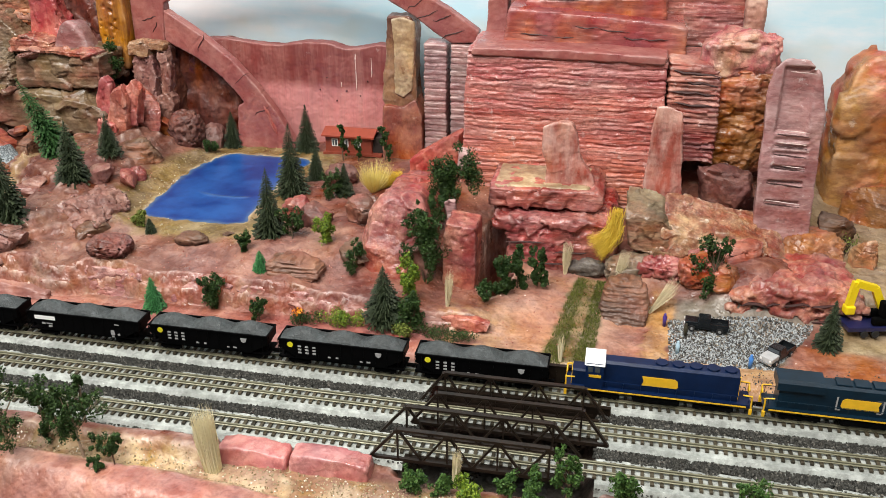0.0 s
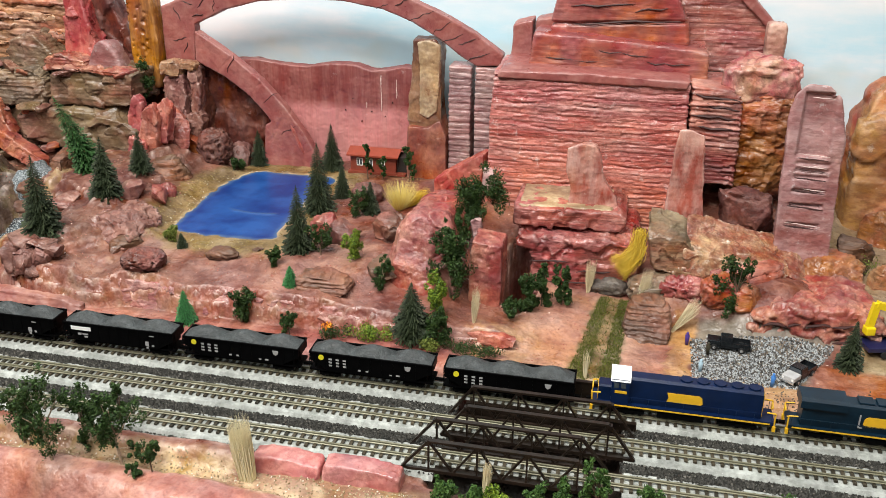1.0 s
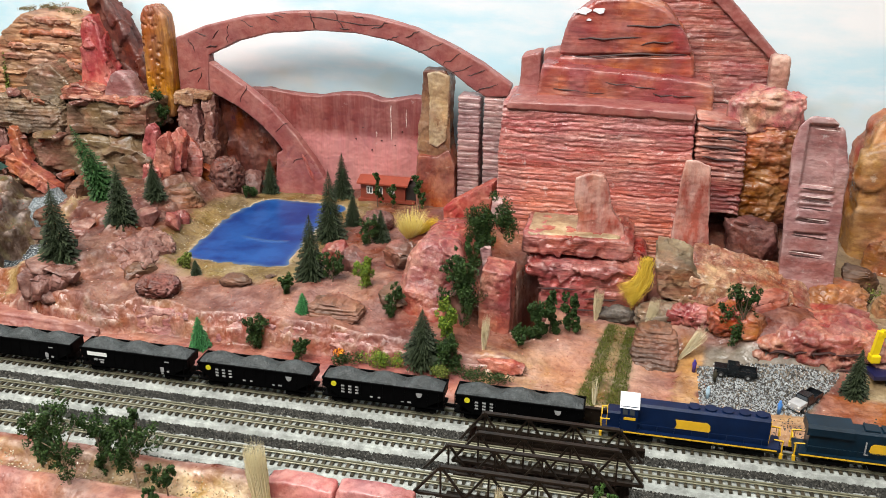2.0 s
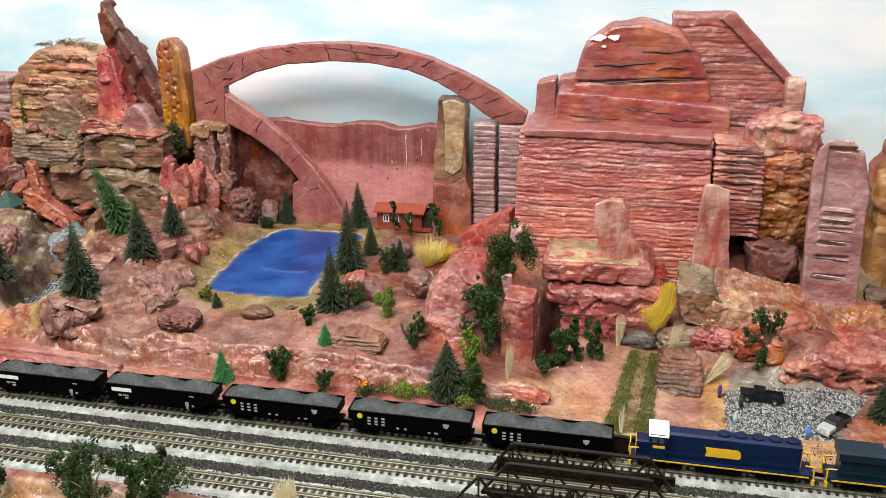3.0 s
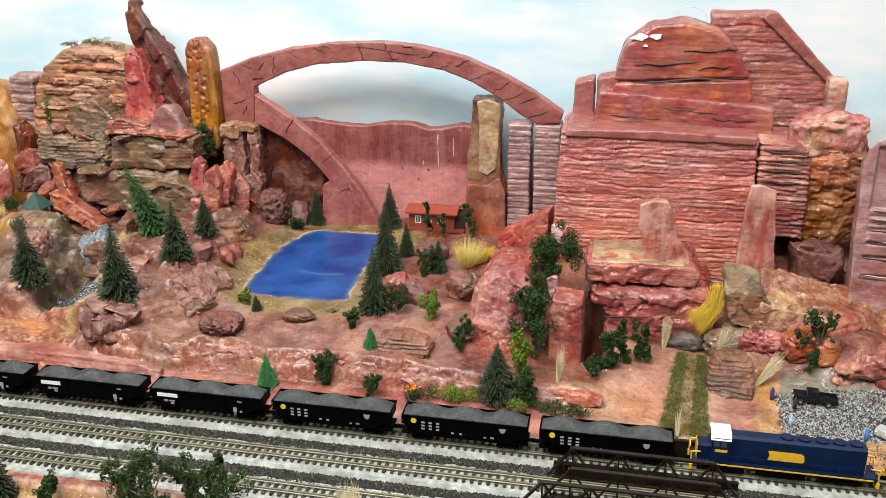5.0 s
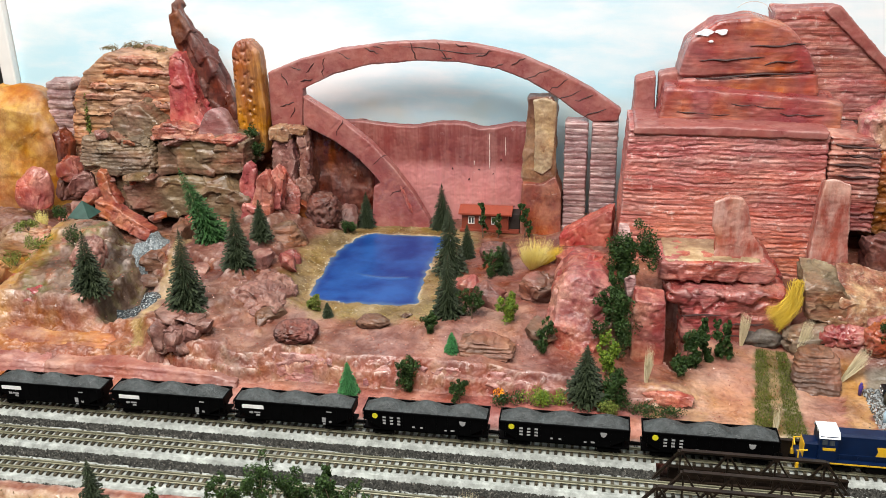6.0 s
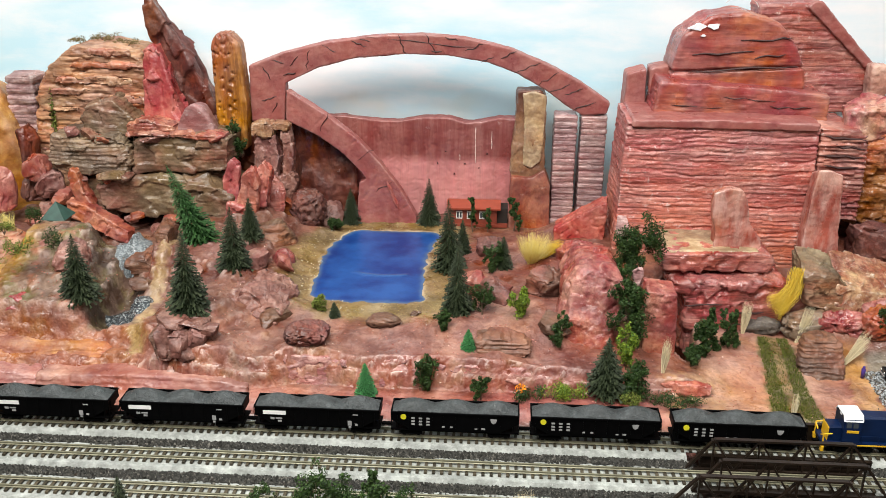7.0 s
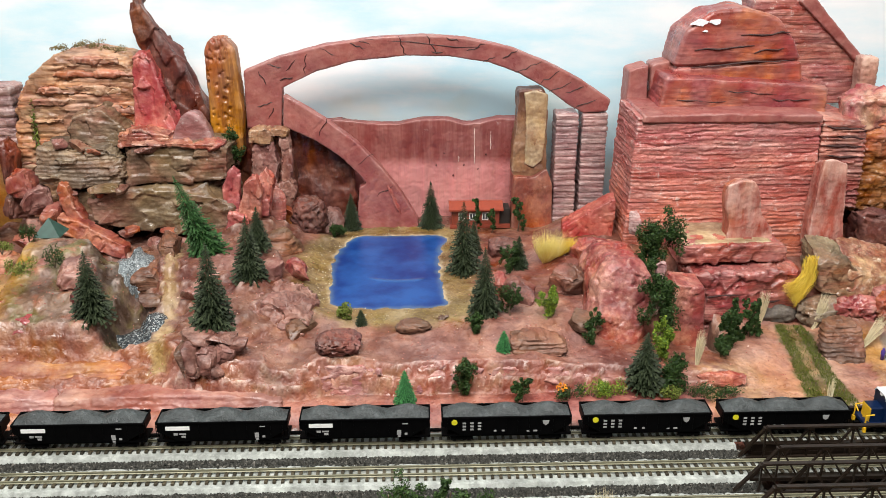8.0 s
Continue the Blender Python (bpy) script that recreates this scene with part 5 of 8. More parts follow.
SHELF = [
    ([(-0.742, 0.110), (-0.652, 0.103), (-0.650, 0.140), (-0.668, 0.147), (-0.735, 0.147)], 0.826, 0.06, "log", 0.0015),
    ([(-0.648, 0.108), (-0.545, 0.112), (-0.543, 0.146), (-0.57, 0.152), (-0.63, 0.150), (-0.648, 0.142)], 0.832, 0.06, "putty", 0.0005),
    ([(-0.720, 0.055), (-0.672, 0.055), (-0.674, 0.096), (-0.700, 0.106), (-0.722, 0.10)], 0.834, 0.06, "putty", 0.0004),
    ([(-0.684, 0.070), (-0.660, 0.064), (-0.541, 0.060), (-0.541, 0.106), (-0.60, 0.108), (-0.660, 0.103), (-0.686, 0.094)], 0.824, 0.06, "putty", 0.0004),
    ([(-0.715, 0.142), (-0.645, 0.142), (-0.650, 0.162), (-0.672, 0.184), (-0.70, 0.172)], 0.850, 0.04, "putty", 0.0006),
    ([(-0.640, 0.147), (-0.548, 0.144), (-0.546, 0.150), (-0.580, 0.1525), (-0.605, 0.1515), (-0.640, 0.1535)], 0.828, 0.05, "pink", 0.0008),
    ([(-0.655, 0.145), (-0.60, 0.145), (-0.602, 0.158), (-0.635, 0.163), (-0.655, 0.158)], 0.838, 0.04, "pink", 0.0015),
]
for k, (line, y, deep, mat, lay) in enumerate(SHELF):
    settle("rock_shelf", carve(slab(line, y, deep, bevel=0.002, voxel=0.0012), 80 + k, lump=0.004, lump_size=0.03, grain=0.0006, layers=lay, layer_size=0.004, cuts=12, cut_depth=0.18, chips=0.0042, chip_size=np.array((0.024, 0.024, 0.014))), MAT[mat], {"log": "weathered silvery grey bark log forming the shelf", "putty": "smooth putty brown rock block of the shelf", "pink": "small pink flat rock on the shelf"}[mat], "rock shelf", "stacked rocks of the left massif")
for k, (line, y) in enumerate([([(-0.552, 0.07), (-0.536, 0.07), (-0.532, 0.118), (-0.540, 0.126), (-0.550, 0.105)], 0.828), ([(-0.538, 0.065), (-0.516, 0.062), (-0.510, 0.100), (-0.514, 0.122), (-0.526, 0.112)], 0.818), ([(-0.520, 0.075), (-0.506, 0.075), (-0.498, 0.112), (-0.506, 0.124), (-0.516, 0.112)], 0.826), ([(-0.552, 0.05), (-0.524, 0.05), (-0.524, 0.076), (-0.544, 0.084)], 0.814)]):
    settle("rock_shard", carve(slab(line, y, 0.014, bevel=0.0005, voxel=0.0010), 90 + k, lump=0.001, lump_size=0.012, grain=0.0002, cuts=10, chips=0.0026, chip_size=np.array((0.007, 0.007, 0.014))), MAT["coral"], "upright coral pink rock shard", "rock shard", "coral shards")
for k, (x0, x1, z1) in enumerate(((-0.835, -0.806, 0.165), (-0.808, -0.776, 0.199))):
    settle("striped_pillar", carve(slab([(x0 - 0.01, 0.03), (x1, 0.03), (x1, z1), (x0, z1)], 0.893, 0.03, bevel=0.003, voxel=0.0018), 95 + k, lump=0.003, lump_size=0.03, extra=ringed(0.011, 0.0026)), MAT["mauve"], "mauve striped post at the butte's end", "rock pillar")
settle("rock_hill", carve(slab([(-1.05, 0.0), (-0.785, 0.0), (-0.788, 0.085), (-0.797, 0.140), (-0.822, 0.184), (-0.852, 0.192), (-0.90, 0.18), (-1.05, 0.19)], 0.862, 0.05, bevel=0.010, voxel=0.003, lean=0.1), 97, lump=0.004, lump_size=0.06, grain=0.0002, cuts=14, cut_depth=0.25, chips=0.004, chip_size=0.05), MAT["ochre"], "smooth yellow ochre hill with red stains", "rock hill")
settle("rock_slab", lump((-0.805, 0.835, 0.085), (0.040, 0.030, 0.050), 98, cuts=12, rough=0.03), MAT["coral"], "orange-pink angular rock at the ochre hill", "rock")

for k, (x, y, z, size, paint, label) in enumerate((
    (-0.754, 0.838, 0.114, (0.030, 0.030, 0.036), "redfoot", "rust red angular rock beside the shelf"), (-0.738, 0.830, 0.096, (0.034, 0.030, 0.028), "crag", "brown-pink angular rock beside the shelf"),
    (-0.766, 0.845, 0.088, (0.030, 0.030, 0.034), "lava", "dark maroon rock beside the shelf"), (-0.722, 0.824, 0.084, (0.032, 0.020, 0.018), "redfoot", "rust red flat rock below the shelf"),
    # first entry: dark lump added in place of the corner gap's shade
    (-0.777, 0.862, 0.126, (0.026, 0.024, 0.070), "brown", "dark brown filler rock for the shaded corner gap"), (-0.742, 0.822, 0.068, (0.040, 0.030, 0.030), "mudrock", "brown-pink rock below the shelf"),
)):
    settle("boulder", lump((x, y, z), size, 870 + k, cuts=16, cut_depth=0.5, rough=0.05, boxy=0.5, turn=23 * k, roll=9 * (k % 3) - 9), MAT[paint], label, "boulder", "broken pieces in the left massif")

settle("rock_slab", carve(slab([(-0.714, 0.070), (-0.712, 0.082), (-0.692, 0.080), (-0.669, 0.066), (-0.645, 0.052), (-0.648, 0.040), (-0.668, 0.048), (-0.700, 0.064)], 0.794, 0.016, bevel=0.0008, voxel=0.0011, lean=0.25), 880, lump=0.001, lump_size=0.02, grain=0.0004, cuts=6, cut_depth=0.12, chips=0.0030, chip_size=0.012), MAT["flame"], "orange-red slab sloping down beside the hut", "rock slab")
settle("rock_slab", carve(slab([(-0.714, 0.108), (-0.711, 0.116), (-0.703, 0.112), (-0.697, 0.090), (-0.688, 0.076), (-0.698, 0.070), (-0.710, 0.088)], 0.812, 0.016, bevel=0.0008, voxel=0.0011, lean=0.1), 881, lump=0.001, lump_size=0.02, grain=0.0004, cuts=6, cut_depth=0.12, chips=0.0026, chip_size=0.010), MAT["redfoot"], "narrow rust red slab leaning on the shelf", "rock slab")
# filler slab, coloured dark for the shaded gap left of the pier
settle("rock_wall", carve(slab([(-0.580, 0.03), (-0.522, 0.03), (-0.524, 0.150), (-0.545, 0.165), (-0.578, 0.160)], 0.905, 0.016, bevel=0.002, voxel=0.0015), 882, lump=0.004, lump_size=0.03, grain=0.0004, chips=0.004, chip_size=0.02), MAT["brown"], "dark brown filler slab for shade behind pier and column", "rock wall")

# rough plaster faces of the bank and the terraces left of the creek
BANK = [
    ([(-0.458, -0.006), (-0.372, -0.006), (-0.370, 0.018), (-0.392, 0.0245), (-0.425, 0.0265), (-0.455, 0.024)], 0.5885, 0.016, 0.25, "bank", "rough pink and white plaster face of the bank"),
    ([(-0.374, -0.006), (-0.292, -0.006), (-0.292, 0.020), (-0.315, 0.0255), (-0.350, 0.0235), (-0.374, 0.0225)], 0.5895, 0.016, 0.25, "bank", "rough pink and white plaster face of the bank"),
    ([(-0.296, -0.006), (-0.215, -0.006), (-0.213, 0.014), (-0.235, 0.0205), (-0.262, 0.0235), (-0.294, 0.0235)], 0.5885, 0.016, 0.25, "bank", "rough pink and white plaster face of the bank"),
    ([(-0.800, -0.008), (-0.640, -0.008), (-0.640, 0.010), (-0.680, 0.013), (-0.740, 0.012), (-0.800, 0.010)], 0.5660, 0.022, 0.55, "lip", "smooth pink plaster lip along the rear track"),
    ([(-0.642, -0.008), (-0.462, -0.008), (-0.461, 0.008), (-0.500, 0.012), (-0.560, 0.013), (-0.642, 0.011)], 0.5665, 0.022, 0.55, "lip", "smooth pink plaster lip along the rear track"),
    ([(-0.760, 0.0), (-0.570, 0.0), (-0.566, 0.016), (-0.600, 0.024), (-0.680, 0.025), (-0.760, 0.022)], 0.5865, 0.030, 0.9, "wash", "orange washed plaster terrace below the hillock"),
    ([(-0.738, 0.012), (-0.632, 0.012), (-0.628, 0.034), (-0.640, 0.050), (-0.690, 0.054), (-0.735, 0.050)], 0.6165, 0.050, 0.30, "red", "red-brown ledge of the hillock beside the creek"),
]
for k, (line, y, deep, lean, paint, label) in enumerate(BANK):
    rough = 1.0 if paint in ("bank", "red") else 0.35
    settle("bank_ledge", carve(slab(line, y, deep, bevel=0.0025, voxel=0.0012, lean=lean, back=0.96), 400 + k, lump=0.0022, lump_size=0.026, grain=0.0006 * rough, chips=0.0026 * rough, chip_size=0.011, pits=0.0008 * rough, layers=0.0006, layer_size=0.005), MAT[paint], label, "rock ledge", "plaster ledges of the bank")

# broken pieces wedged between the stacked rocks
rng = random.Random(55)
for k in range(16):
    level = k % 4
    x = rng.uniform(-0.725, -0.560) if level < 3 else rng.uniform(-0.72, -0.52)
    y, z = ((0.834, 0.149), (0.824, 0.107), (0.820, 0.064), (0.808, 0.054))[level]
    z += rng.uniform(-0.006, 0.004)
    size = (rng.uniform(0.014, 0.036), rng.uniform(0.014, 0.024), rng.uniform(0.006, 0.012))
    paint, label = (("crag", "small brown-pink rock piece wedged in the stack"), ("putty", "small brown rock piece wedged in the stack"), ("redfoot", "small rust red rock piece wedged in the stack"))[k % 3]
    settle("stone", lump((x, y, z), size, 500 + k, cuts=18, cut_depth=0.55, rough=0.06, boxy=0.45, turn=rng.uniform(-40, 40), roll=rng.uniform(-18, 18), detail=4), MAT[paint], label, "stone", "broken pieces in the left massif")

# ---------------------------------------------------------------- railway
TRACKS = (0.531, 0.4915, 0.4510)
GAUGE, TIE_STEP, X0, X1 = 0.009, 0.0059, -1.195, 0.425
BRIDGE_X0, BRIDGE_X1 = -0.120, 0.010

roadbed_mat = rock_paint("pale_grey_roadbed", (0.29, 0.31, 0.285), (0.17, 0.18, 0.165), (0.40, 0.42, 0.39), rough=0.7, size=0.5, fleck=0.66, bump=0.3)
tie_mat = island_paint("dark_brown_plastic_tie", (0.024, 0.020, 0.013), (0.075, 0.060, 0.038), 0.5)
rail_mat = plain_paint("weathered_nickel_rail", (0.20, 0.19, 0.125), 0.40, metal=0.25, vary=0.25, scale=120)
coal_mat = island_paint("crushed_coal_ballast", (0.016, 0.016, 0.014), (0.062, 0.060, 0.052), 0.6, light=(0.16, 0.15, 0.13))


def rail_mesh(x0, x1):
    """A rail with foot, web and head along x."""
    bm = bmesh.new()
    profile = [(-0.0008, -0.0021), (0.0008, -0.0021), (0.0008, -0.0016), (0.0003, -0.0013), (0.0003, -0.0007), (0.00055, -0.0005), (0.00055, 0.0), (-0.00055, 0.0), (-0.00055, -0.0005), (-0.0003, -0.0007), (-0.0003, -0.0013), (-0.0008, -0.0016)]
    rings = [[bm.verts.new((x, y, z)) for y, z in profile] for x in (x0, x1)]
    for i in range(len(profile)):
        j = (i + 1) % len(profile)
        bm.faces.new((rings[0][i], rings[0][j], rings[1][j], rings[1][i]))
    bm.faces.new(rings[0])
    bm.faces.new(rings[1][::-1])
    bmesh.ops.recalc_face_normals(bm, faces=bm.faces)
    return mesh_from(bm, "rail")


tie_bm = bmesh.new()
box(tie_bm, -0.00112, 0.00112, -0.0083, 0.0083, -0.0036, -0.0021)
for sy in (-GAUGE / 2, GAUGE / 2):
    for off in (-0.0011, 0.0011):
        box(tie_bm, -0.0006, 0.0006, sy + off - 0.0004, sy + off + 0.0004, -0.0021, -0.0017)
TIE = mesh_from(tie_bm, "tie")
TIE.materials.append(tie_mat)
RAIL = rail_mesh(X0, X1)
RAIL.materials.append(rail_mat)


def bed_mesh(x0, x1, seed):
    """Roadbed: a flat top with sloping, slightly ragged shoulders."""
    bm = bmesh.new()
    rng = random.Random(seed)
    profile = [(-0.0175, -0.0100), (-0.0125, -0.0038), (0.0125, -0.0038), (0.0175, -0.0100)]
    count = max(2, int((x1 - x0) / 0.004))
    rows = []
    for i in range(count + 1):
        x = x0 + (x1 - x0) * i / count
        rows.append([bm.verts.new((x, y + rng.uniform(-0.0005, 0.0005), z + rng.uniform(-0.0002, 0.0001))) for y, z in profile])
    for r, s in zip(rows, rows[1:]):
        for k in range(3):
            bm.faces.new((r[k], s[k], s[k + 1], r[k + 1]))
    bm.faces.new(rows[0])
    bm.faces.new(rows[-1][::-1])
    bmesh.ops.recalc_face_normals(bm, faces=bm.faces)
    return bm


for k, ty in enumerate(TRACKS):
    track = empty_thing("railway_track", (0, ty, 0), "brown weathered model railway track on pale roadbed", "track", "parallel main line tracks")
    for sy in (-GAUGE / 2, GAUGE / 2):
        part("rail", RAIL, rail_mat, track).location = (0, sy, 0)
    for b0, b1 in ((X0, BRIDGE_X0 + 0.004), (BRIDGE_X1 - 0.004, X1)):
        part("roadbed", bed_mesh(b0, b1, k), roadbed_mat, track, "pale grey painted roadbed")
    part("deck_board", boxed(BRIDGE_X0 + 0.004, BRIDGE_X1 - 0.004, -0.0072, 0.0072, -0.0041, -0.0037), roadbed_mat, track, "pale boards between the ties on the bridge")
    count = int((X1 - X0) / TIE_STEP)
    rng = random.Random(k)
    for i in range(count):
        tie = part("tie", TIE, tie_mat, track)
        tie.location = (X0 + (i + 0.5) * TIE_STEP, rng.uniform(-0.0001, 0.0001), 0)


def gravel(name, label, place, count, size, mat, seed, category="gravel"):
    """Loose stones joined into one; place(rng, n) gives up to n rows of x, y, z."""
    rng = np.random.RandomState(seed)
    base = np.array([(1, 0, -0.6), (-0.5, 0.87, -0.6), (-0.5, -0.87, -0.6), (0.1, 0.1, 0.9), (0.75, 0.6, 0.15), (-0.8, 0.1, 0.2), (0.2, -0.85, 0.15)])
    faces = np.array([(0, 2, 1), (0, 1, 4), (1, 5, 4), (1, 2, 5), (2, 6, 5), (2, 0, 6), (0, 4, 6), (4, 3, 6), (4, 5, 3), (5, 6, 3)])
    spots = np.zeros((0, 3))
    while len(spots) < count:
        spots = np.concatenate([spots, place(rng, count * 2)])
    spots = spots[:count]
    a = rng.uniform(0, 6.283, count)
    s = size * rng.uniform(0.55, 1.25, count)
    shape = base[None] * rng.uniform(0.6, 1.3, (count, 7, 3))
    c, q = np.cos(a)[:, None], np.sin(a)[:, None]
    v = np.stack([shape[:, :, 0] * c - shape[:, :, 1] * q, shape[:, :, 0] * q + shape[:, :, 1] * c, shape[:, :, 2]], -1) * s[:, None, None] + spots[:, None]
    f = (faces[None] + 7 * np.arange(count)[:, None, None]).reshape(-1, 3)
    me = bpy.data.meshes.new(name)
    me.from_pydata(v.reshape(-1, 3).tolist(), [], f.tolist())
    me.materials.append(mat)
    return tagged(new(name, me), label, category, kind="stuff")


def heaped(y0, y1):
    """Stones heaped between two roadbeds, leaving out the cut under the bridges."""

    def at(rng, n):
        x, y = rng.uniform(X0, X1, n), rng.uniform(y0, y1, n)
        z = -0.0034 - 0.0040 * ((y - y0) / (y1 - y0)) ** 2 + rng.uniform(0, 0.0010, n)
        edge = fbm(np.stack([x / 0.012, 0 * x + 7 * y0, 0 * x], -1), 3)
        rag = 0.0035 * np.clip(edge + 0.1, -0.4, 0.6)
        stray = rng.random(n) < 0.02
        keep = (((y > y0 + 0.0030 - rag) & (y < y1 - 0.0015 + 0.6 * rag)) | stray) & ((x < BRIDGE_X0 + 0.006) | (x > BRIDGE_X1 - 0.006))
        return np.stack([x, y, z], -1)[keep]

    return at


gravel("ballast", "dark grey crushed coal ballast between the tracks", heaped(0.5000, 0.5175), 17500, 0.00105, coal_mat, 1, "ballast")
gravel("ballast", "dark grey crushed coal ballast between the tracks", heaped(0.4600, 0.4780), 17500, 0.00105, coal_mat, 2, "ballast")
gravel("ballast", "dark grey crushed coal ballast behind the rear track", heaped(0.5405, 0.5530), 9000, 0.00095, coal_mat, 3, "ballast")
gravel("ballast", "thin dark ballast beside the front track", heaped(0.4300, 0.4375), 1500, 0.0008, coal_mat, 4, "ballast")

# ---------------------------------------------------------------- bridges
rust_mat = plain_paint("rusty_black_bridge_plastic", (0.014, 0.009, 0.006), 0.36, vary=0.5, scale=90, bump=0.25, spec=0.3)


def girder_bridge():
    b = empty_thing("girder_bridge", (0, TRACKS[0], 0), "black plate girder bridge carrying the rear track", "bridge")
    x0, x1 = -0.108, 0.0135
    for sy, top in ((-0.0195, 0.0020), (0.0115, 0.0122)):
        bm = boxed(x0, x1, sy - 0.0006, sy + 0.0006, -0.012, top)
        box(bm, x0, x1, sy - 0.0016, sy + 0.0016, top, top + 0.0008)
        box(bm, x0, x1, sy - 0.0016, sy + 0.0016, -0.0128, -0.012)
        plate = part("girder_plate", bm, rust_mat, b)
        for i in range(13):
            x = x0 + 0.001 + (x1 - x0 - 0.002) * i / 12
            part("stiffener", boxed(x - 0.0005, x + 0.0005, sy - 0.0013, sy + 0.0013, -0.012, top), rust_mat, plate)
    part("deck", boxed(x0, x1, -0.0205, 0.0105, -0.0060, -0.0042), rust_mat, b)


def truss_bridge(y, x0, x1, half, high, panels, label):
    b = empty_thing("truss_bridge", (0, y, 0), label, "bridge", "pony truss bridges")
    part("deck", boxed(x0, x1, -half + 0.001, half - 0.001, -0.0060, -0.0042), rust_mat, b)
    inset = 0.0185
    step = (x1 - x0 - 2 * inset) / panels
    for sy in (-half, half):
        bottom, top = -0.0045, high
        part("bottom_chord", beam(bmesh.new(), (x0, sy, bottom), (x1, sy, bottom), 0.0022, 0.0024), rust_mat, b)
        part("top_chord", beam(bmesh.new(), (x0 + inset, sy, top), (x1 - inset, sy, top), 0.0032, 0.0015), rust_mat, b)
        part("end_post", beam(bmesh.new(), (x0, sy, bottom), (x0 + inset, sy, top), 0.0026, 0.0016), rust_mat, b)
        part("end_post", beam(bmesh.new(), (x1, sy, bottom), (x1 - inset, sy, top), 0.0026, 0.0016), rust_mat, b)
        for i in range(panels + 1):
            x = x0 + inset + i * step
            part("post", beam(bmesh.new(), (x, sy, bottom), (x, sy, top), 0.0014, 0.0012), rust_mat, b)
            for way in (-1, 1):
                if 0 <= i + 0.5 * way <= panels:
                    part("diagonal", beam(bmesh.new(), (x, sy, top), (x + way * step / 2, sy, bottom), 0.0015, 0.0013), rust_mat, b)
            part("gusset", beam(bmesh.new(), (x - 0.0022, sy, top - 0.0012), (x + 0.0022, sy, top - 0.0012), 0.0034, 0.0022), rust_mat, b)


girder_bridge()
truss_bridge(TRACKS[1], -0.120, 0.013, 0.0125, 0.0215, 3, "rusty black pony truss bridge over the cut")
truss_bridge(TRACKS[2], -0.138, -0.004, 0.0125, 0.0190, 3, "rusty black pony truss bridge on the front track")
silver = plain_paint("bare_worn_plastic", (0.62, 0.62, 0.6), 0.4, vary=0.1)

# ---------------------------------------------------------------- the train
black = plain_paint("satin_black_car_body", (0.0016, 0.0016, 0.0018), 0.5, vary=0.3, scale=200, spec=0.04)
blackish = plain_paint("flat_black_running_gear", (0.002, 0.002, 0.002), 0.7, vary=0.3, spec=0.04)
coal_load = rock_paint("moulded_coal_load", (0.033, 0.040, 0.041), (0.018, 0.022, 0.023), (0.060, 0.070, 0.071), rough=0.45, size=0.22, fleck=0.7, bump=0.6)
white_mark = plain_paint("white_lettering_bar", (0.80, 0.80, 0.78), 0.5, vary=0.05)
dim_mark = plain_paint("grey_lettering_bar", (0.30, 0.30, 0.30), 0.5, vary=0.15)
yellow_mark = plain_paint("yellow_marking", (0.62, 0.56, 0.02), 0.45, vary=0.08)
wheel_metal = plain_paint("dull_wheel_metal", (0.12, 0.11, 0.10), 0.4, metal=0.8, vary=0.3)


flag_navy = plain_paint("navy_car_body", (0.008, 0.014, 0.085), 0.4, vary=0.2, scale=200)
flag_red = plain_paint("red_band_paint", (0.45, 0.03, 0.03), 0.4, vary=0.1)
flag_rim = plain_paint("pale_blue_grey_rim", (0.16, 0.19, 0.26), 0.45, vary=0.1)


def bogie(x, parent, wheels=2, step=0.0108, name="truck"):
    side = bmesh.new()
    half = step * (wheels - 1) / 2 + 0.003
    for sy in (-0.0062, 0.0062):
        box(side, x - half, x + half, sy - 0.0007, sy + 0.0007, 0.0022, 0.0048, bevel=0.0004)
        for i in range(wheels):
            wx = x + (i - (wheels - 1) / 2) * step
            box(side, wx - 0.0013, wx + 0.0013, sy - 0.0011, sy + 0.0011, 0.0016, 0.0044)
    box(side, x - 0.0018, x + 0.0018, -0.006, 0.006, 0.003, 0.0066)
    t = part(name, side, blackish, parent)
    for i in range(wheels):
        wx = x + (i - (wheels - 1) / 2) * step
        bm = bmesh.new()
        for sy in (-0.0043, 0.0043):
            disc(bm, (wx, sy, 0.0029), (0, 1, 0), 0.0029, 0.0012, 18)
            disc(bm, (wx, sy * 0.86, 0.0029), (0, 1, 0), 0.0034, 0.0004, 18)
        disc(bm, (wx, 0, 0.0029), (0, 1, 0), 0.0007, 0.0086, 8)
        part("wheelset", bm, wheel_metal, t)
    return t


def coal_heap(x0, x1, wide, rim, humps, seed):
    """The load: a lumpy sheet with a few humps, closed below."""
    rng = np.random.RandomState(seed)
    nx, ny = 56, 16
    xs, ys = np.linspace(x0, x1, nx), np.linspace(-wide, wide, ny)
    gx, gy = np.meshgrid(xs, ys, indexing="ij")
    u = (gx - x0) / (x1 - x0)
    crown = 0.0020 + 0.0056 * np.abs(np.sin(u * math.pi * humps)) ** 1.1
    gz = rim - 0.0012 + crown * (1 - (gy / wide) ** 2) ** 0.7 + 0.0003 * fbm(np.stack([gx / 0.0025, gy / 0.0025, gx * 0 + seed], -1).reshape(-1, 3), 3).reshape(gx.shape)
    bm = bmesh.new()
    vs = [[bm.verts.new((gx[i, j], gy[i, j], gz[i, j])) for j in range(ny)] for i in range(nx)]
    for i in range(nx - 1):
        for j in range(ny - 1):
            bm.faces.new((vs[i][j], vs[i + 1][j], vs[i + 1][j + 1], vs[i][j + 1]))
    return mesh_from(bm, "coal_load", True)


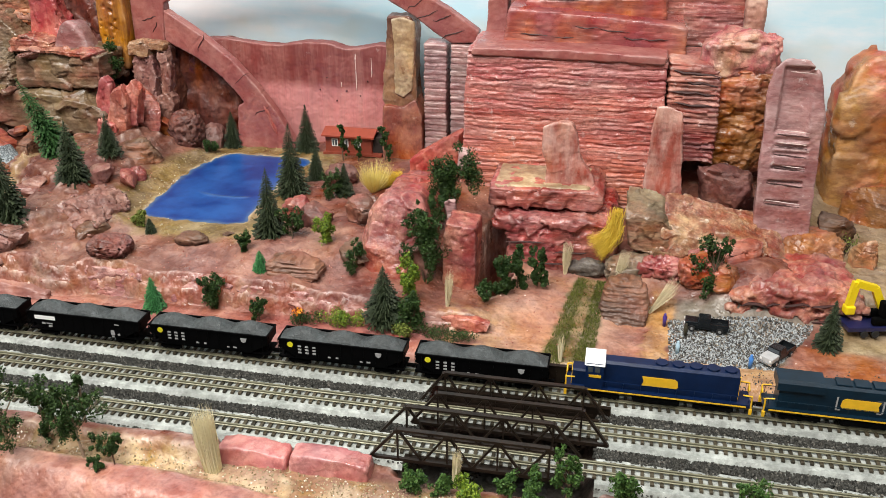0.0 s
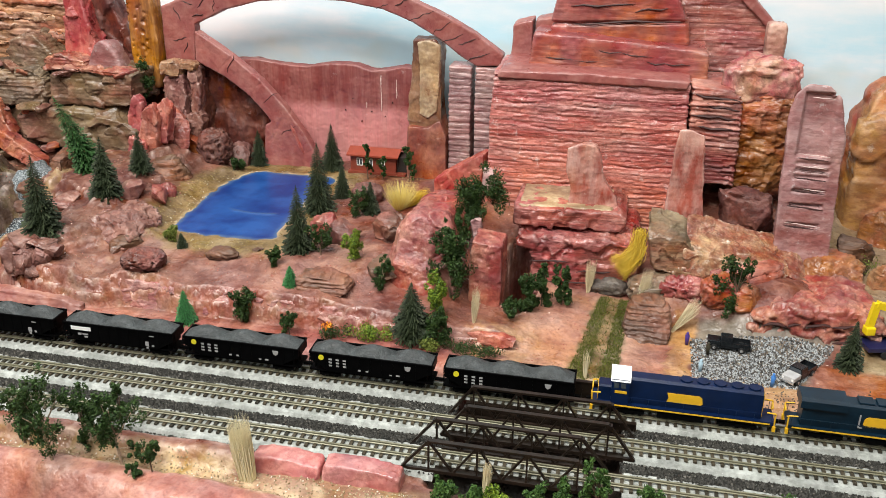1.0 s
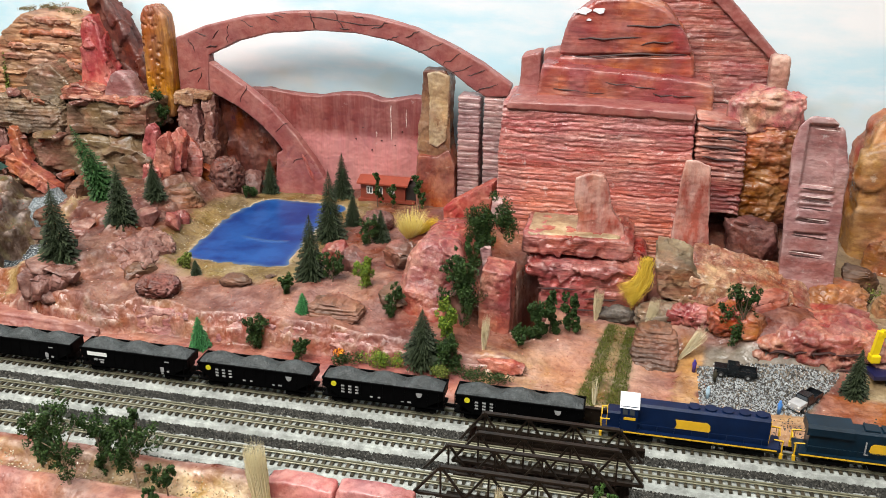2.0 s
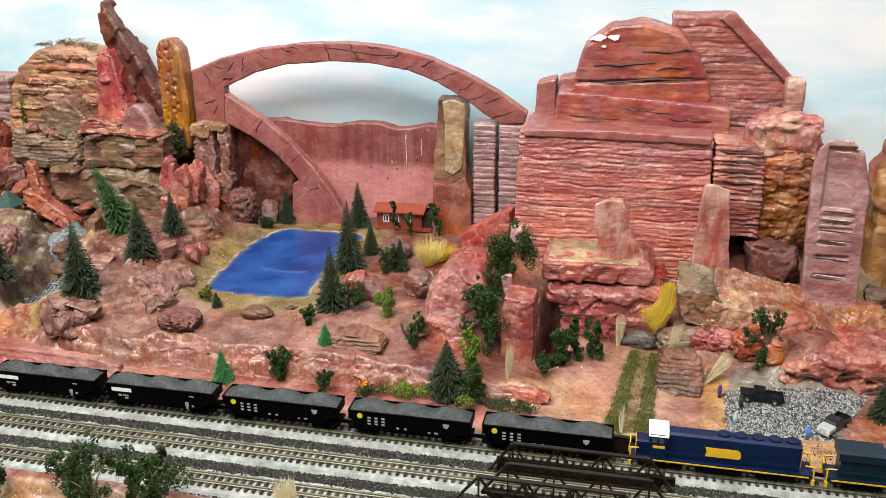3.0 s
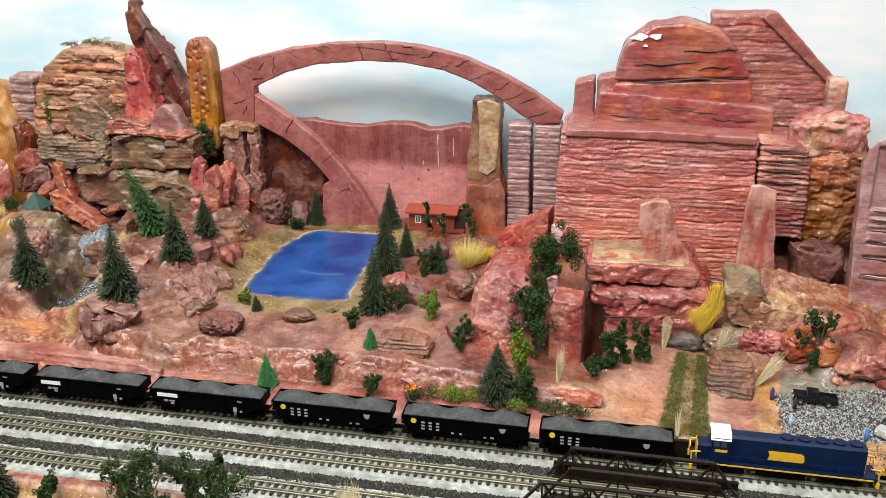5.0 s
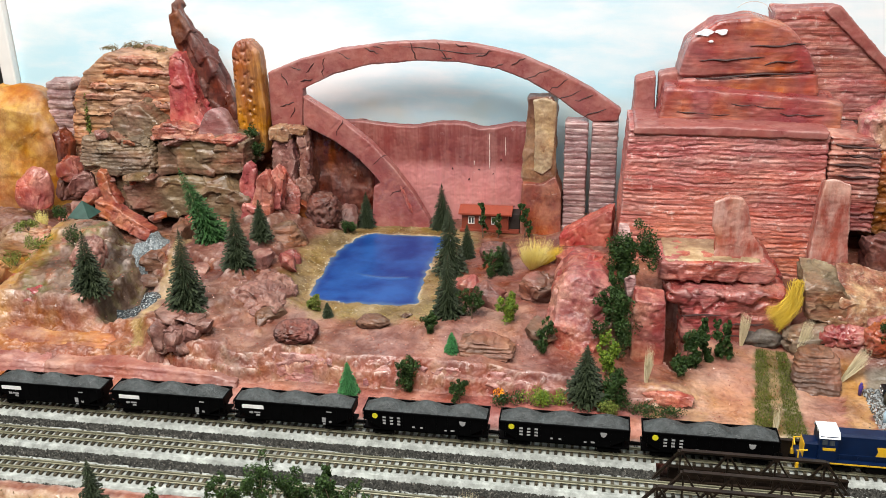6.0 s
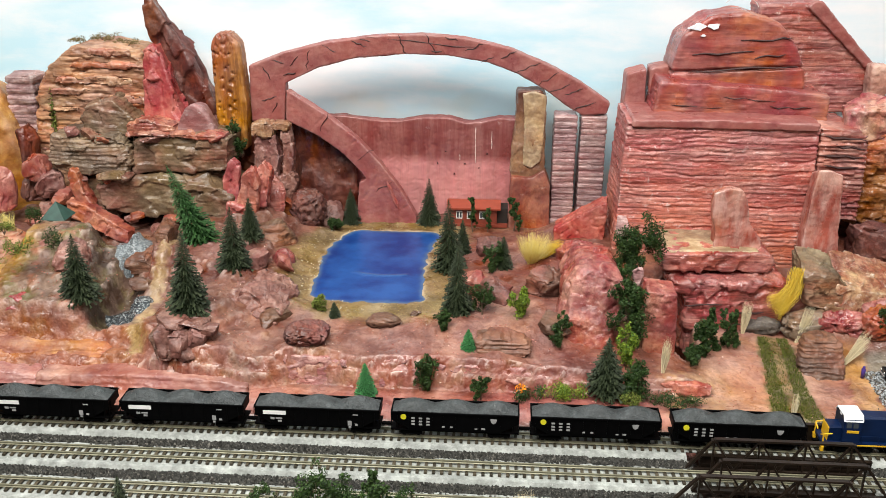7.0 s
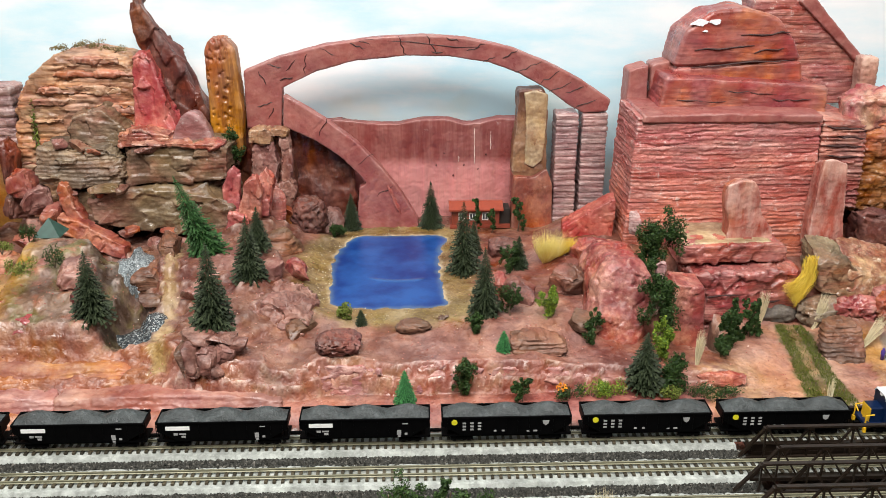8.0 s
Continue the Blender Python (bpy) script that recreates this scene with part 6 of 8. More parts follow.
def hopper(kind, seed):
    """A three-bay coal hopper, loaded; its middle at the origin, rail at z = 0."""
    car = empty_thing("coal_hopper", (0, 0, 0), {"bar": "black loaded coal hopper with a white lettering bar", "dot": "black loaded coal hopper with a yellow dot", "flag": "navy blue loaded coal hopper with red and white bands"}[kind], "rail car", "coal cars of the train")
    x0, x1, w, z0, z1 = -0.0475, 0.0475, 0.0092, 0.0065, 0.0225
    bm = bmesh.new()
    low = [(x0 + 0.014, z0 + 0.001), (x0 + 0.004, z0 + 0.007), (x0, z0 + 0.009), (x0, z1), (x1, z1), (x1, z0 + 0.009), (x1 - 0.004, z0 + 0.007), (x1 - 0.014, z0 + 0.001)]
    rings = [[bm.verts.new((x, y, z)) for x, z in low] for y in (-w, w)]
    bm.faces.new(rings[0])
    bm.faces.new(rings[1][::-1])
    for i in range(8):
        j = (i + 1) % 8
        if i != 3:
            bm.faces.new((rings[0][j], rings[0][i], rings[1][i], rings[1][j]))
    bmesh.ops.recalc_face_normals(bm, faces=bm.faces)
    inner = [bm.verts.new((x, y, z1 - 0.002)) for x, y in ((x0 + 0.0008, -w + 0.0008), (x1 - 0.0008, -w + 0.0008), (x1 - 0.0008, w - 0.0008), (x0 + 0.0008, w - 0.0008))]
    bm.faces.new(inner)
    hull = flag_navy if kind == "flag" else black
    body = part("body", bm, hull, car)
    rimbm = bmesh.new()
    for sy in (-w, w):
        box(rimbm, x0 - 0.0004, x1 + 0.0004, sy - 0.0006, sy + 0.0006, z1 - 0.0006, z1 + 0.0006)
    for sx in (x0, x1):
        box(rimbm, sx - 0.0006, sx + 0.0006, -w, w, z1 - 0.0006, z1 + 0.0006)
    part("rim", rimbm, flag_rim if kind == "flag" else black, body)
    for i in range(11):
        x = x0 + 0.004 + (x1 - x0 - 0.008) * i / 10
        part("rib", boxed(x - 0.0004, x + 0.0004, -w - 0.0003, w + 0.0003, z0 + 0.003, z1), hull, body)
    part("sill", boxed(x0 - 0.0005, x1 + 0.0005, -0.0085, 0.0085, z0 - 0.0002, z0 + 0.0012), black, body)
    for i in (-1, 0, 1):
        bm = bmesh.new()
        tube(bm, [(i * 0.02, 0, z0 + 0.001), (i * 0.02, 0, 0.0035)], [0.010, 0.004], 4)
        part("hopper_bay", bm, blackish, body)
    part("coal_load", coal_heap(x0 + 0.0006, x1 - 0.0006, w - 0.0006, z1, 3, seed), coal_load, car, "moulded dark grey coal in three humps")
    for sx in (x0 - 0.0003, x1 + 0.0003):
        lad = bmesh.new()
        for sy in (-w - 0.0006, -w + 0.003):
            beam(lad, (sx, sy, z0 + 0.001), (sx, sy, z1), 0.0004, 0.0004)
        for k in range(5):
            z = z0 + 0.002 + k * 0.0036
            beam(lad, (sx, -w - 0.0006, z), (sx, -w + 0.003, z), 0.0004, 0.0004)
        part("ladder", lad, black, car)
    for sx in (-1, 1):
        bogie(sx * 0.033, car)
        part("coupler", boxed(min(sx * 0.0465, sx * 0.0522), max(sx * 0.0465, sx * 0.0522), -0.0012, 0.0012, 0.0058, 0.0076, bevel=0.0003), blackish, car)
    y = -w - 0.0007
    if kind == "bar":
        part("lettering_bar", boxed(-0.041, -0.0235, y, y + 0.0003, 0.0168, 0.0200), white_mark, car, "white bar where a name stood")
        marks = [(-0.0355, -0.0325, 0.0155, 0.0172), (-0.0315, -0.0265, 0.0160, 0.0170), (-0.0300, -0.0270, 0.0135, 0.0150), (0.0235, 0.0265, 0.0125, 0.0165), (0.0240, 0.0260, 0.0105, 0.0118), (0.029, 0.031, 0.0125, 0.0140), (0.0275, 0.0315, 0.0215, 0.0222)]
    elif kind == "dot":
        bm = bmesh.new()
        disc(bm, (-0.0385, y + 0.0002, 0.0190), (0, 1, 0), 0.0022, 0.0004, 18)
        part("dot", bm, yellow_mark, car, "yellow round marking")
        bm = bmesh.new()
        shield = [(0.0265, 0.0196), (0.0315, 0.0196), (0.0308, 0.0168), (0.0290, 0.0156), (0.0272, 0.0168)]
        near, far = ([bm.verts.new((sx, sy, sz)) for sx, sz in shield] for sy in (y, y + 0.0003))
        bm.faces.new(near[::-1])
        bm.faces.new(far)
        for i in range(5):
            bm.faces.new((near[i], near[(i + 1) % 5], far[(i + 1) % 5], far[i]))
        part("shield", bm, dim_mark, car, "small white shield marking")
        marks = [(-0.0325 + 0.0056 * i, -0.0300 + 0.0056 * i, z, z + 0.0013) for i in range(3) for z in (0.0205, 0.0178, 0.0152)]
        marks += [(-0.0095, -0.0075, 0.0138, 0.0150), (-0.0035, -0.0015, 0.0138, 0.0150), (0.0150, 0.0170, 0.0132, 0.0140), (0.0200, 0.0228, 0.0132, 0.0144)]
    else:
        for z_low, z_high, paint, note in ((0.0190, 0.0222, flag_red, "red upper band"), (0.0122, 0.0188, white_mark, "white middle band"), (0.0090, 0.0120, flag_red, "red lower band")):
            part("band", boxed(-0.0145, 0.0425, y, y + 0.0003, z_low, z_high), paint, car, note)
        part("lettering_bar", boxed(0.000, 0.031, y - 0.0003, y + 0.0001, 0.0150, 0.0158), dim_mark, car, "thin grey lettering bar")
        bm = bmesh.new()
        tube(bm, [(-0.0410 + 0.0028 * math.cos(i * 0.5236), y, 0.0182 + 0.0028 * math.sin(i * 0.5236)) for i in range(12)], [0.0003] * 12, 5)
        part("ring", bm, dim_mark, car, "pale ring emblem")
        part("lettering_bar", boxed(-0.0300, -0.0190, y, y + 0.0003, 0.0180, 0.0212), white_mark, car, "white bar where letters stood")
        marks = [(-0.0285, -0.0255, 0.0155, 0.0190), (-0.0225, -0.0195, 0.0155, 0.0190), (-0.0415, -0.0375, 0.0150, 0.0156)]
    for a, b, c, d in marks:
        part("mark", boxed(a, b, y, y + 0.0003, c - 0.003, d - 0.003), dim_mark, car)
    return car


CAR_Y, PITCH = TRACKS[0], 0.1043
first_x = -0.0795
bar_car = hopper("bar", 3)
dot_car = hopper("dot", 5)
dot_car.matrix_basis = pose(first_x, CAR_Y, 0)
for n in (1, 2):
    copy_thing(dot_car, pose(first_x - n * PITCH, CAR_Y, 0))
bar_car.matrix_basis = pose(first_x - 3 * PITCH, CAR_Y, 0)
for n in (4, 5, 6, 7, 8, 9):
    copy_thing(bar_car, pose(first_x - n * PITCH, CAR_Y, 0))
flag_car = hopper("flag", 9)
flag_car.matrix_basis = pose(first_x - 10 * PITCH, CAR_Y, 0)

navy = plain_paint("navy_blue_locomotive_paint", (0.002, 0.011, 0.045), 0.34, vary=0.25, scale=90, spec=0.3)
teal = plain_paint("faded_dark_blue_locomotive_paint", (0.003, 0.015, 0.028), 0.38, vary=0.3, scale=90, spec=0.3)
loco_yellow = plain_paint("locomotive_yellow_paint", (0.72, 0.42, 0.02), 0.4, vary=0.1)
cab_white = plain_paint("white_cab_roof_paint", (0.86, 0.87, 0.88), 0.4, vary=0.04)
glass_dark = plain_paint("dark_window_pane", (0.05, 0.06, 0.07), 0.1, vary=0.1)


def prism(profile, x0, x1, bevel=0.0):
    """A bar of the given y, z outline from x0 to x1."""
    bm = bmesh.new()
    rings = [[bm.verts.new((x, y, z)) for y, z in profile] for x in (x0, x1)]
    k = len(profile)
    bm.faces.new(rings[0])
    bm.faces.new(rings[1][::-1])
    for i in range(k):
        j = (i + 1) % k
        bm.faces.new((rings[0][j], rings[0][i], rings[1][i], rings[1][j]))
    bmesh.ops.recalc_face_normals(bm, faces=bm.faces)
    if bevel:
        bmesh.ops.bevel(bm, geom=list(bm.edges), offset=bevel, segments=2, affect="EDGES")
    return bm


def hood(half, z0, z1):
    return [(-half, z0), (half, z0), (half, z1 - 0.0015), (half - 0.002, z1), (-half + 0.002, z1), (-half, z1 - 0.0015)]


def locomotive(place, wide_cab, paint, label):
    """A six-axle diesel; its cab looks along +x in its own frame."""
    loco = empty_thing("locomotive", (0, 0, 0), label, "locomotive", "locomotives of the train")
    half = 0.0655 if wide_cab else 0.0625
    frame_bm = boxed(-half, half, -0.0088, 0.0088, 0.0078, 0.0105, bevel=0.0003)
    chassis = part("walkway", frame_bm, paint, loco)
    for sy in (-1, 1):
        part("stripe", boxed(-half + 0.003, half - 0.003, sy * 0.0089 - 0.0002, sy * 0.0089 + 0.0002, 0.0084, 0.0094), loco_yellow, chassis, "yellow sill stripe")
    top = 0.0318 if wide_cab else 0.0310
    cab0 = half - 0.0255
    if wide_cab:
        part("long_hood", prism(hood(0.0064, 0.0105, top - 0.001), -half + 0.016, cab0), paint, loco)
        wings = prism([(-0.0088, top - 0.0065), (0.0088, top - 0.0065), (0.0088, top - 0.001), (0.0070, top + 0.0012), (-0.0070, top + 0.0012), (-0.0088, top - 0.001)], -half + 0.006, -half + 0.036)
        part("radiator", wings, paint, loco)
        part("rear_hood", prism(hood(0.0068, 0.0105, top - 0.005), -half + 0.008, -half + 0.034), paint, loco)
        for i in range(5):
            x = -0.022 + i * 0.0118
            part("roof_panel", boxed(x, x + 0.0098, -0.0046, 0.0046, top - 0.001, top + 0.0004, bevel=0.0004), paint, loco)
        for i in range(3):
            part("vent", boxed(0.004 + i * 0.009, 0.009 + i * 0.009, -0.0067, -0.0063, 0.0205, 0.0238), glass_dark, loco)
    else:
        part("long_hood", prism(hood(0.0060, 0.0105, top), -half + 0.009, cab0), paint, loco)
        for i in range(5):
            x = -half + 0.015 + i * 0.0115
            bm = bmesh.new()
            disc(bm, (x, 0, top + 0.0006), (0, 0, 1), 0.0042, 0.0014, 20)
            part("fan", bm, paint, loco)
        part("end_panel", boxed(-half + 0.0086, -half + 0.0094, -0.0058, 0.0058, 0.0125, top - 0.001), loco_yellow, loco, "yellow end panel")
    cab = part("cab", prism([(-0.0088, 0.0105), (0.0088, 0.0105), (0.0088, top - 0.001), (0.0062, top + 0.001), (-0.0062, top + 0.001), (-0.0088, top - 0.001)], cab0, half - 0.013), paint, loco)
    part("cab_roof", prism([(-0.0094, top - 0.0022), (-0.0090, top - 0.0022), (-0.0062, top + 0.0012), (0.0062, top + 0.0012), (0.0090, top - 0.0022), (0.0094, top - 0.0022), (0.0066, top + 0.0022), (-0.0066, top + 0.0022)], cab0 - 0.0006, half - 0.0122), cab_white, cab, "white cab roof")
    for sy in (-1, 1):
        for i in (0, 1):
            wx = cab0 + 0.0025 + i * 0.0048
            part("window", boxed(wx, wx + 0.0036, sy * 0.0089 - 0.0002, sy * 0.0089 + 0.0002, top - 0.0075, top - 0.0035), glass_dark, cab)
        part("lettering_bar", boxed(cab0 + 0.0015, cab0 + 0.0100, sy * 0.0089 - 0.0002, sy * 0.0089 + 0.0002, top - 0.0118, top - 0.0098), loco_yellow, cab)
    nose_h = top - 0.0085
    part("nose", prism([(-0.0062, 0.0105), (0.0062, 0.0105), (0.0062, nose_h - 0.001), (0.0045, nose_h), (-0.0045, nose_h), (-0.0062, nose_h - 0.001)], half - 0.013, half - 0.004), paint, loco)
    part("nose_front", boxed(half - 0.0042, half - 0.0036, -0.0060, 0.0060, 0.0105, nose_h - 0.001), loco_yellow, loco, "yellow nose front")
    part("headlight", boxed(half - 0.0132, half - 0.0126, -0.0016, 0.0016, top - 0.0012, top + 0.0004), white_mark, cab)
    # emblem on the hood sides: a plain yellow shape
    ey = 0.0066 if wide_cab else 0.0062
    ex = -0.006 if wide_cab else -0.002
    for sy in (-1, 1):
        y0, y1 = sorted((sy * ey, sy * (ey + 0.0003)))
        bm = bmesh.new()
        plate = [(-0.0118, 0.0168), (-0.0102, 0.0152), (0.0128, 0.0152), (0.0116, 0.0190), (0.0128, 0.0228), (-0.0092, 0.0228), (-0.0112, 0.0212)]
        near, far = ([bm.verts.new((ex + px, yy, pz)) for px, pz in plate] for yy in (y0, y1))
        bm.faces.new(near)
        bm.faces.new(far[::-1])
        for i in range(7):
            bm.faces.new((near[(i + 1) % 7], near[i], far[i], far[(i + 1) % 7]))
        bmesh.ops.recalc_face_normals(bm, faces=bm.faces)
        part("emblem", bm, loco_yellow, loco, "yellow rounded block emblem")
        if wide_cab:
            for fx, reach in ((-0.0148, 0.0030), (0.0142, -0.0030)):
                bm = boxed(ex + fx, ex + fx + 0.0010, y0, y1, 0.0142, 0.0238)
                box(bm, ex + min(fx, fx + reach), ex + max(fx, fx + reach), y0, y1, 0.0134, 0.0142)
                part("emblem_bracket", bm, dim_mark, loco, "dull grey bracket beside the emblem")
    tank = boxed(-0.016, 0.016, -0.0078, 0.0078, 0.0022, 0.0078, bevel=0.0012)
    part("fuel_tank", tank, blackish, loco)
    for sx in (-1, 1):
        bogie(sx * (half - 0.024), loco, wheels=3, step=0.0105)
        part("coupler", boxed(min(sx * half, sx * (half + 0.004)), max(sx * half, sx * (half + 0.004)), -0.0012, 0.0012, 0.0058, 0.0076), blackish, loco)
        rails = bmesh.new()
        for sy in (-0.0085, 0.0085):
            tube(rails, [(sx * half, sy, 0.006), (sx * half, sy, 0.0175)], [0.0006, 0.0006], 6)
            tube(rails, [(sx * half, sy, 0.0175), (sx * (half - 0.006), sy, 0.0180)], [0.0005, 0.0005], 6)
        tube(rails, [(sx * half, -0.0085, 0.0165), (sx * half, -0.0035, 0.0140)], [0.0005, 0.0005], 6)
        tube(rails, [(sx * half, 0.0085, 0.0165), (sx * half, 0.0035, 0.0140)], [0.0005, 0.0005], 6)
        for sy in (-0.0085, 0.0085):
            box(rails, sx * half - 0.0010, sx * half + 0.0010, sy - 0.0012, sy + 0.0012, 0.0035, 0.0075)
        part("handrail", rails, loco_yellow, loco, "yellow end handrails and steps")
    side = bmesh.new()
    for sy in (-0.0088, 0.0088):
        tube(side, [(-half, sy, 0.0168), (cab0, sy, 0.0168)], [0.00022, 0.00022], 5)
        for i in range(9):
            x = -half + 0.002 + i * (cab0 + half - 0.004) / 8
            tube(side, [(x, sy, 0.0105), (x, sy, 0.0168)], [0.0002, 0.0002], 5)
    part("side_rail", side, paint, loco)
    loco.matrix_basis = place
    return loco


locomotive(pose(0.0435, CAR_Y, 0, 0, 0, 180), False, navy, "navy blue diesel locomotive with white cab roof and yellow emblem")
locomotive(pose(0.1800, CAR_Y, 0), True, teal, "faded dark blue wide-cab diesel locomotive with white cab roof")

# ---------------------------------------------------------------- loose rocks on the ground
def on(x, y, lift=0.0):
    return height_at(x, y) + lift


LOOSE = [
    # x, y, lift, size, seed, paint, label, turn, pits
    (-0.455, 0.640, -0.002, (0.036, 0.026, 0.018), 103, "slate", "small broken brown rock near the shore", 30, 0.0),
    (-0.417, 0.611, 0.004, (0.041, 0.030, 0.019), 104, "lava", "porous dark red lava rock", 5, 0.0022),
    (-0.357, 0.641, 0.002, (0.031, 0.018, 0.012), 105, "slate", "low dark brown stone beside the pond", 4, 0.0006),
    (-0.208, 0.648, 0.004, (0.044, 0.038, 0.014), 106, "slate", "brown angular stone on the slope", -25, 0.0),
    (-0.216, 0.702, 0.006, (0.048, 0.042, 0.040), 107, "slate", "grey-brown split log rock", 20, 0.0),
    (-0.262, 0.696, 0.004, (0.044, 0.034, 0.030), 108, "lava", "dark maroon stone under the fir", 0, 0.0),
    (-0.282, 0.705, 0.006, (0.026, 0.024, 0.026), 109, "pink", "rounded pink stone under the fir", 0, 0.001),
    (-0.268, 0.795, 0.004, (0.036, 0.024, 0.020), 110, "lava", "crumbly maroon rubble heap by cabin", 10, 0.002),
    (-0.466, 0.728, 0.004, (0.026, 0.036, 0.022), 111, "pink", "pale pink block by the pond path", 10, 0.0),
    (-0.487, 0.715, 0.002, (0.034, 0.040, 0.022), 112, "crag", "red-brown block beside the pond path", -10, 0.0),
    (-0.494, 0.800, -0.004, (0.056, 0.044, 0.036), 113, "slate", "large smooth brown boulder below the shelf", 15, 0.0),
    (-0.470, 0.866, 0.008, (0.040, 0.034, 0.046), 114, "lava", "porous maroon boulder against the bark", 0, 0.0022),
    (-0.446, 0.880, 0.006, (0.040, 0.026, 0.038), 115, "mudrock", "brown-pink boulder against the bark", 30, 0.0),
    (-0.497, 0.866, 0.004, (0.026, 0.026, 0.036), 116, "orange", "rust orange boulder below the pier", 0, 0.0),
    (-0.510, 0.860, 0.010, (0.040, 0.030, 0.060), 117, "red", "red boulder under the pier", 0, 0.0),
    (-0.601, 0.722, 0.004, (0.034, 0.026, 0.028), 120, "slate", "dark brown boulder at the waterfall foot", 0, 0.0),
    (-0.594, 0.692, 0.007, (0.038, 0.020, 0.014), 121, "slate", "dark flat stone in the creek", 10, 0.0),
    (-0.590, 0.756, -0.006, (0.026, 0.050, 0.034), 122, "slate", "ochre ridge beside the waterfall", 20, 0.0),
    (-0.655, 0.690, 0.000, (0.034, 0.040, 0.034), 123, "crag", "crumbly brown rock above the creek", 10, 0.001),
    (-0.640, 0.664, 0.000, (0.022, 0.020, 0.016), 171, "lava", "small maroon rock above the creek", 40, 0.001),
    (-0.690, 0.715, -0.004, (0.026, 0.022, 0.014), 172, "crag", "brown-pink rock on the hillock", 70, 0.0),
    (-0.548, 0.690, 0.000, (0.040, 0.030, 0.016), 173, "crag", "flat red rock on the terrace", 25, 0.0),
    (-0.470, 0.755, 0.000, (0.030, 0.030, 0.020), 174, "pink", "pink chipped rock by the pond path", 55, 0.0),
    (-0.735, 0.800, 0.006, (0.060, 0.040, 0.034), 125, "pink", "pale pink rock by the hut", 0, 0.0),
    (-0.770, 0.770, 0.006, (0.070, 0.050, 0.044), 126, "tan", "cream rock at the hill foot", 0, 0.0),
    (-0.740, 0.640, 0.000, (0.040, 0.090, 0.070), 127, "ochre", "cream and ochre rock edge", 10, 0.0),
    (-0.148, 0.655, 0.002, (0.030, 0.060, 0.050), 128, "crag", "pink rock between the big stones", 0, 0.0),
    (-0.105, 0.598, -0.003, (0.060, 0.020, 0.012), 131, "pink", "long pink stone along the bank", -8, 0.0),
    (-0.015, 0.706, 0.003, (0.036, 0.018, 0.018), 132, "charcoal", "dark grey driftwood stone at the path end", 0, 0.0006),
    (0.030, 0.700, -0.012, (0.060, 0.036, 0.036), 133, "grey", "grey hollowed rock beyond the path", 10, 0.002),
    (0.054, 0.688, -0.006, (0.052, 0.030, 0.030), 134, "pink", "pink hollowed rock beyond the path", 0, 0.003),
    (0.080, 0.680, 0.000, (0.040, 0.034, 0.034), 135, "orange", "rusty orange rock above the pit", 0, 0.001),
    (0.098, 0.668, 0.000, (0.028, 0.024, 0.026), 136, "orange", "small orange rock above the pit", 0, 0.0),
    (0.196, 0.760, 0.002, (0.050, 0.036, 0.060), 137, "slate", "brown leaning slate behind carved slab", 0, 0.0),
    (0.214, 0.722, 0.002, (0.024, 0.024, 0.042), 138, "tan", "pale upright cone of rock", 0, 0.0),
    (0.175, 0.740, -0.002, (0.060, 0.060, 0.030), 139, "orange", "rust red rubble below the slab", 0, 0.0015),
    (0.105, 0.700, -0.006, (0.070, 0.050, 0.036), 140, "red", "red sloping rock above the pit", 0, 0.0),
    (0.245, 0.830, 0.000, (0.080, 0.050, 0.060), 141, "orange", "orange rock at the cliff foot", 0, 0.0),
    (-0.330, 0.660, -0.001, (0.012, 0.010, 0.006), 142, "slate", "small flat brown shore pebble", 0, 0.0),
    (-0.185, 0.770, 0.002, (0.060, 0.050, 0.030), 144, "pink", "pink slope rock under the wedge", 0, 0.0),
    (-0.160, 0.755, 0.004, (0.040, 0.050, 0.030), 145, "pink", "pink slope rock beside the mesa", 0, 0.0),
    (-0.1385, 0.778, 0.030, (0.016, 0.014, 0.026), 147, "mauve", "small pale stone at the mesa corner", 0, 0.0),
    (-0.133, 0.690, 0.020, (0.014, 0.012, 0.026), 148, "mauve", "small pale stone among the leaves", 0, 0.0),
    (-0.545, 0.700, 0.000, (0.030, 0.026, 0.014), 146, "crag", "small red rock on the terrace", 0, 0.0),
]
for x, y, lift, size, seed, paint, label, turn, pits in LOOSE:
    settle("boulder" if max(size) > 0.034 else "stone", lump((x, y, on(x, y) + size[2] * 0.16 + lift), size, seed, turn=turn, pits=pits * 2.2, cuts=22 if pits < 0.0005 else 5, cut_depth=0.55 if pits < 0.0005 else 0.35, boxy=0.5 if pits < 0.0005 else 0.85, rough=0.04 if pits < 0.0005 else 0.07, layers=0.0012 if paint in ("grey", "slate", "tan") else 0.0, detail=3 if max(size) < 0.04 else 4), MAT[paint], label, "boulder" if max(size) > 0.034 else "stone")

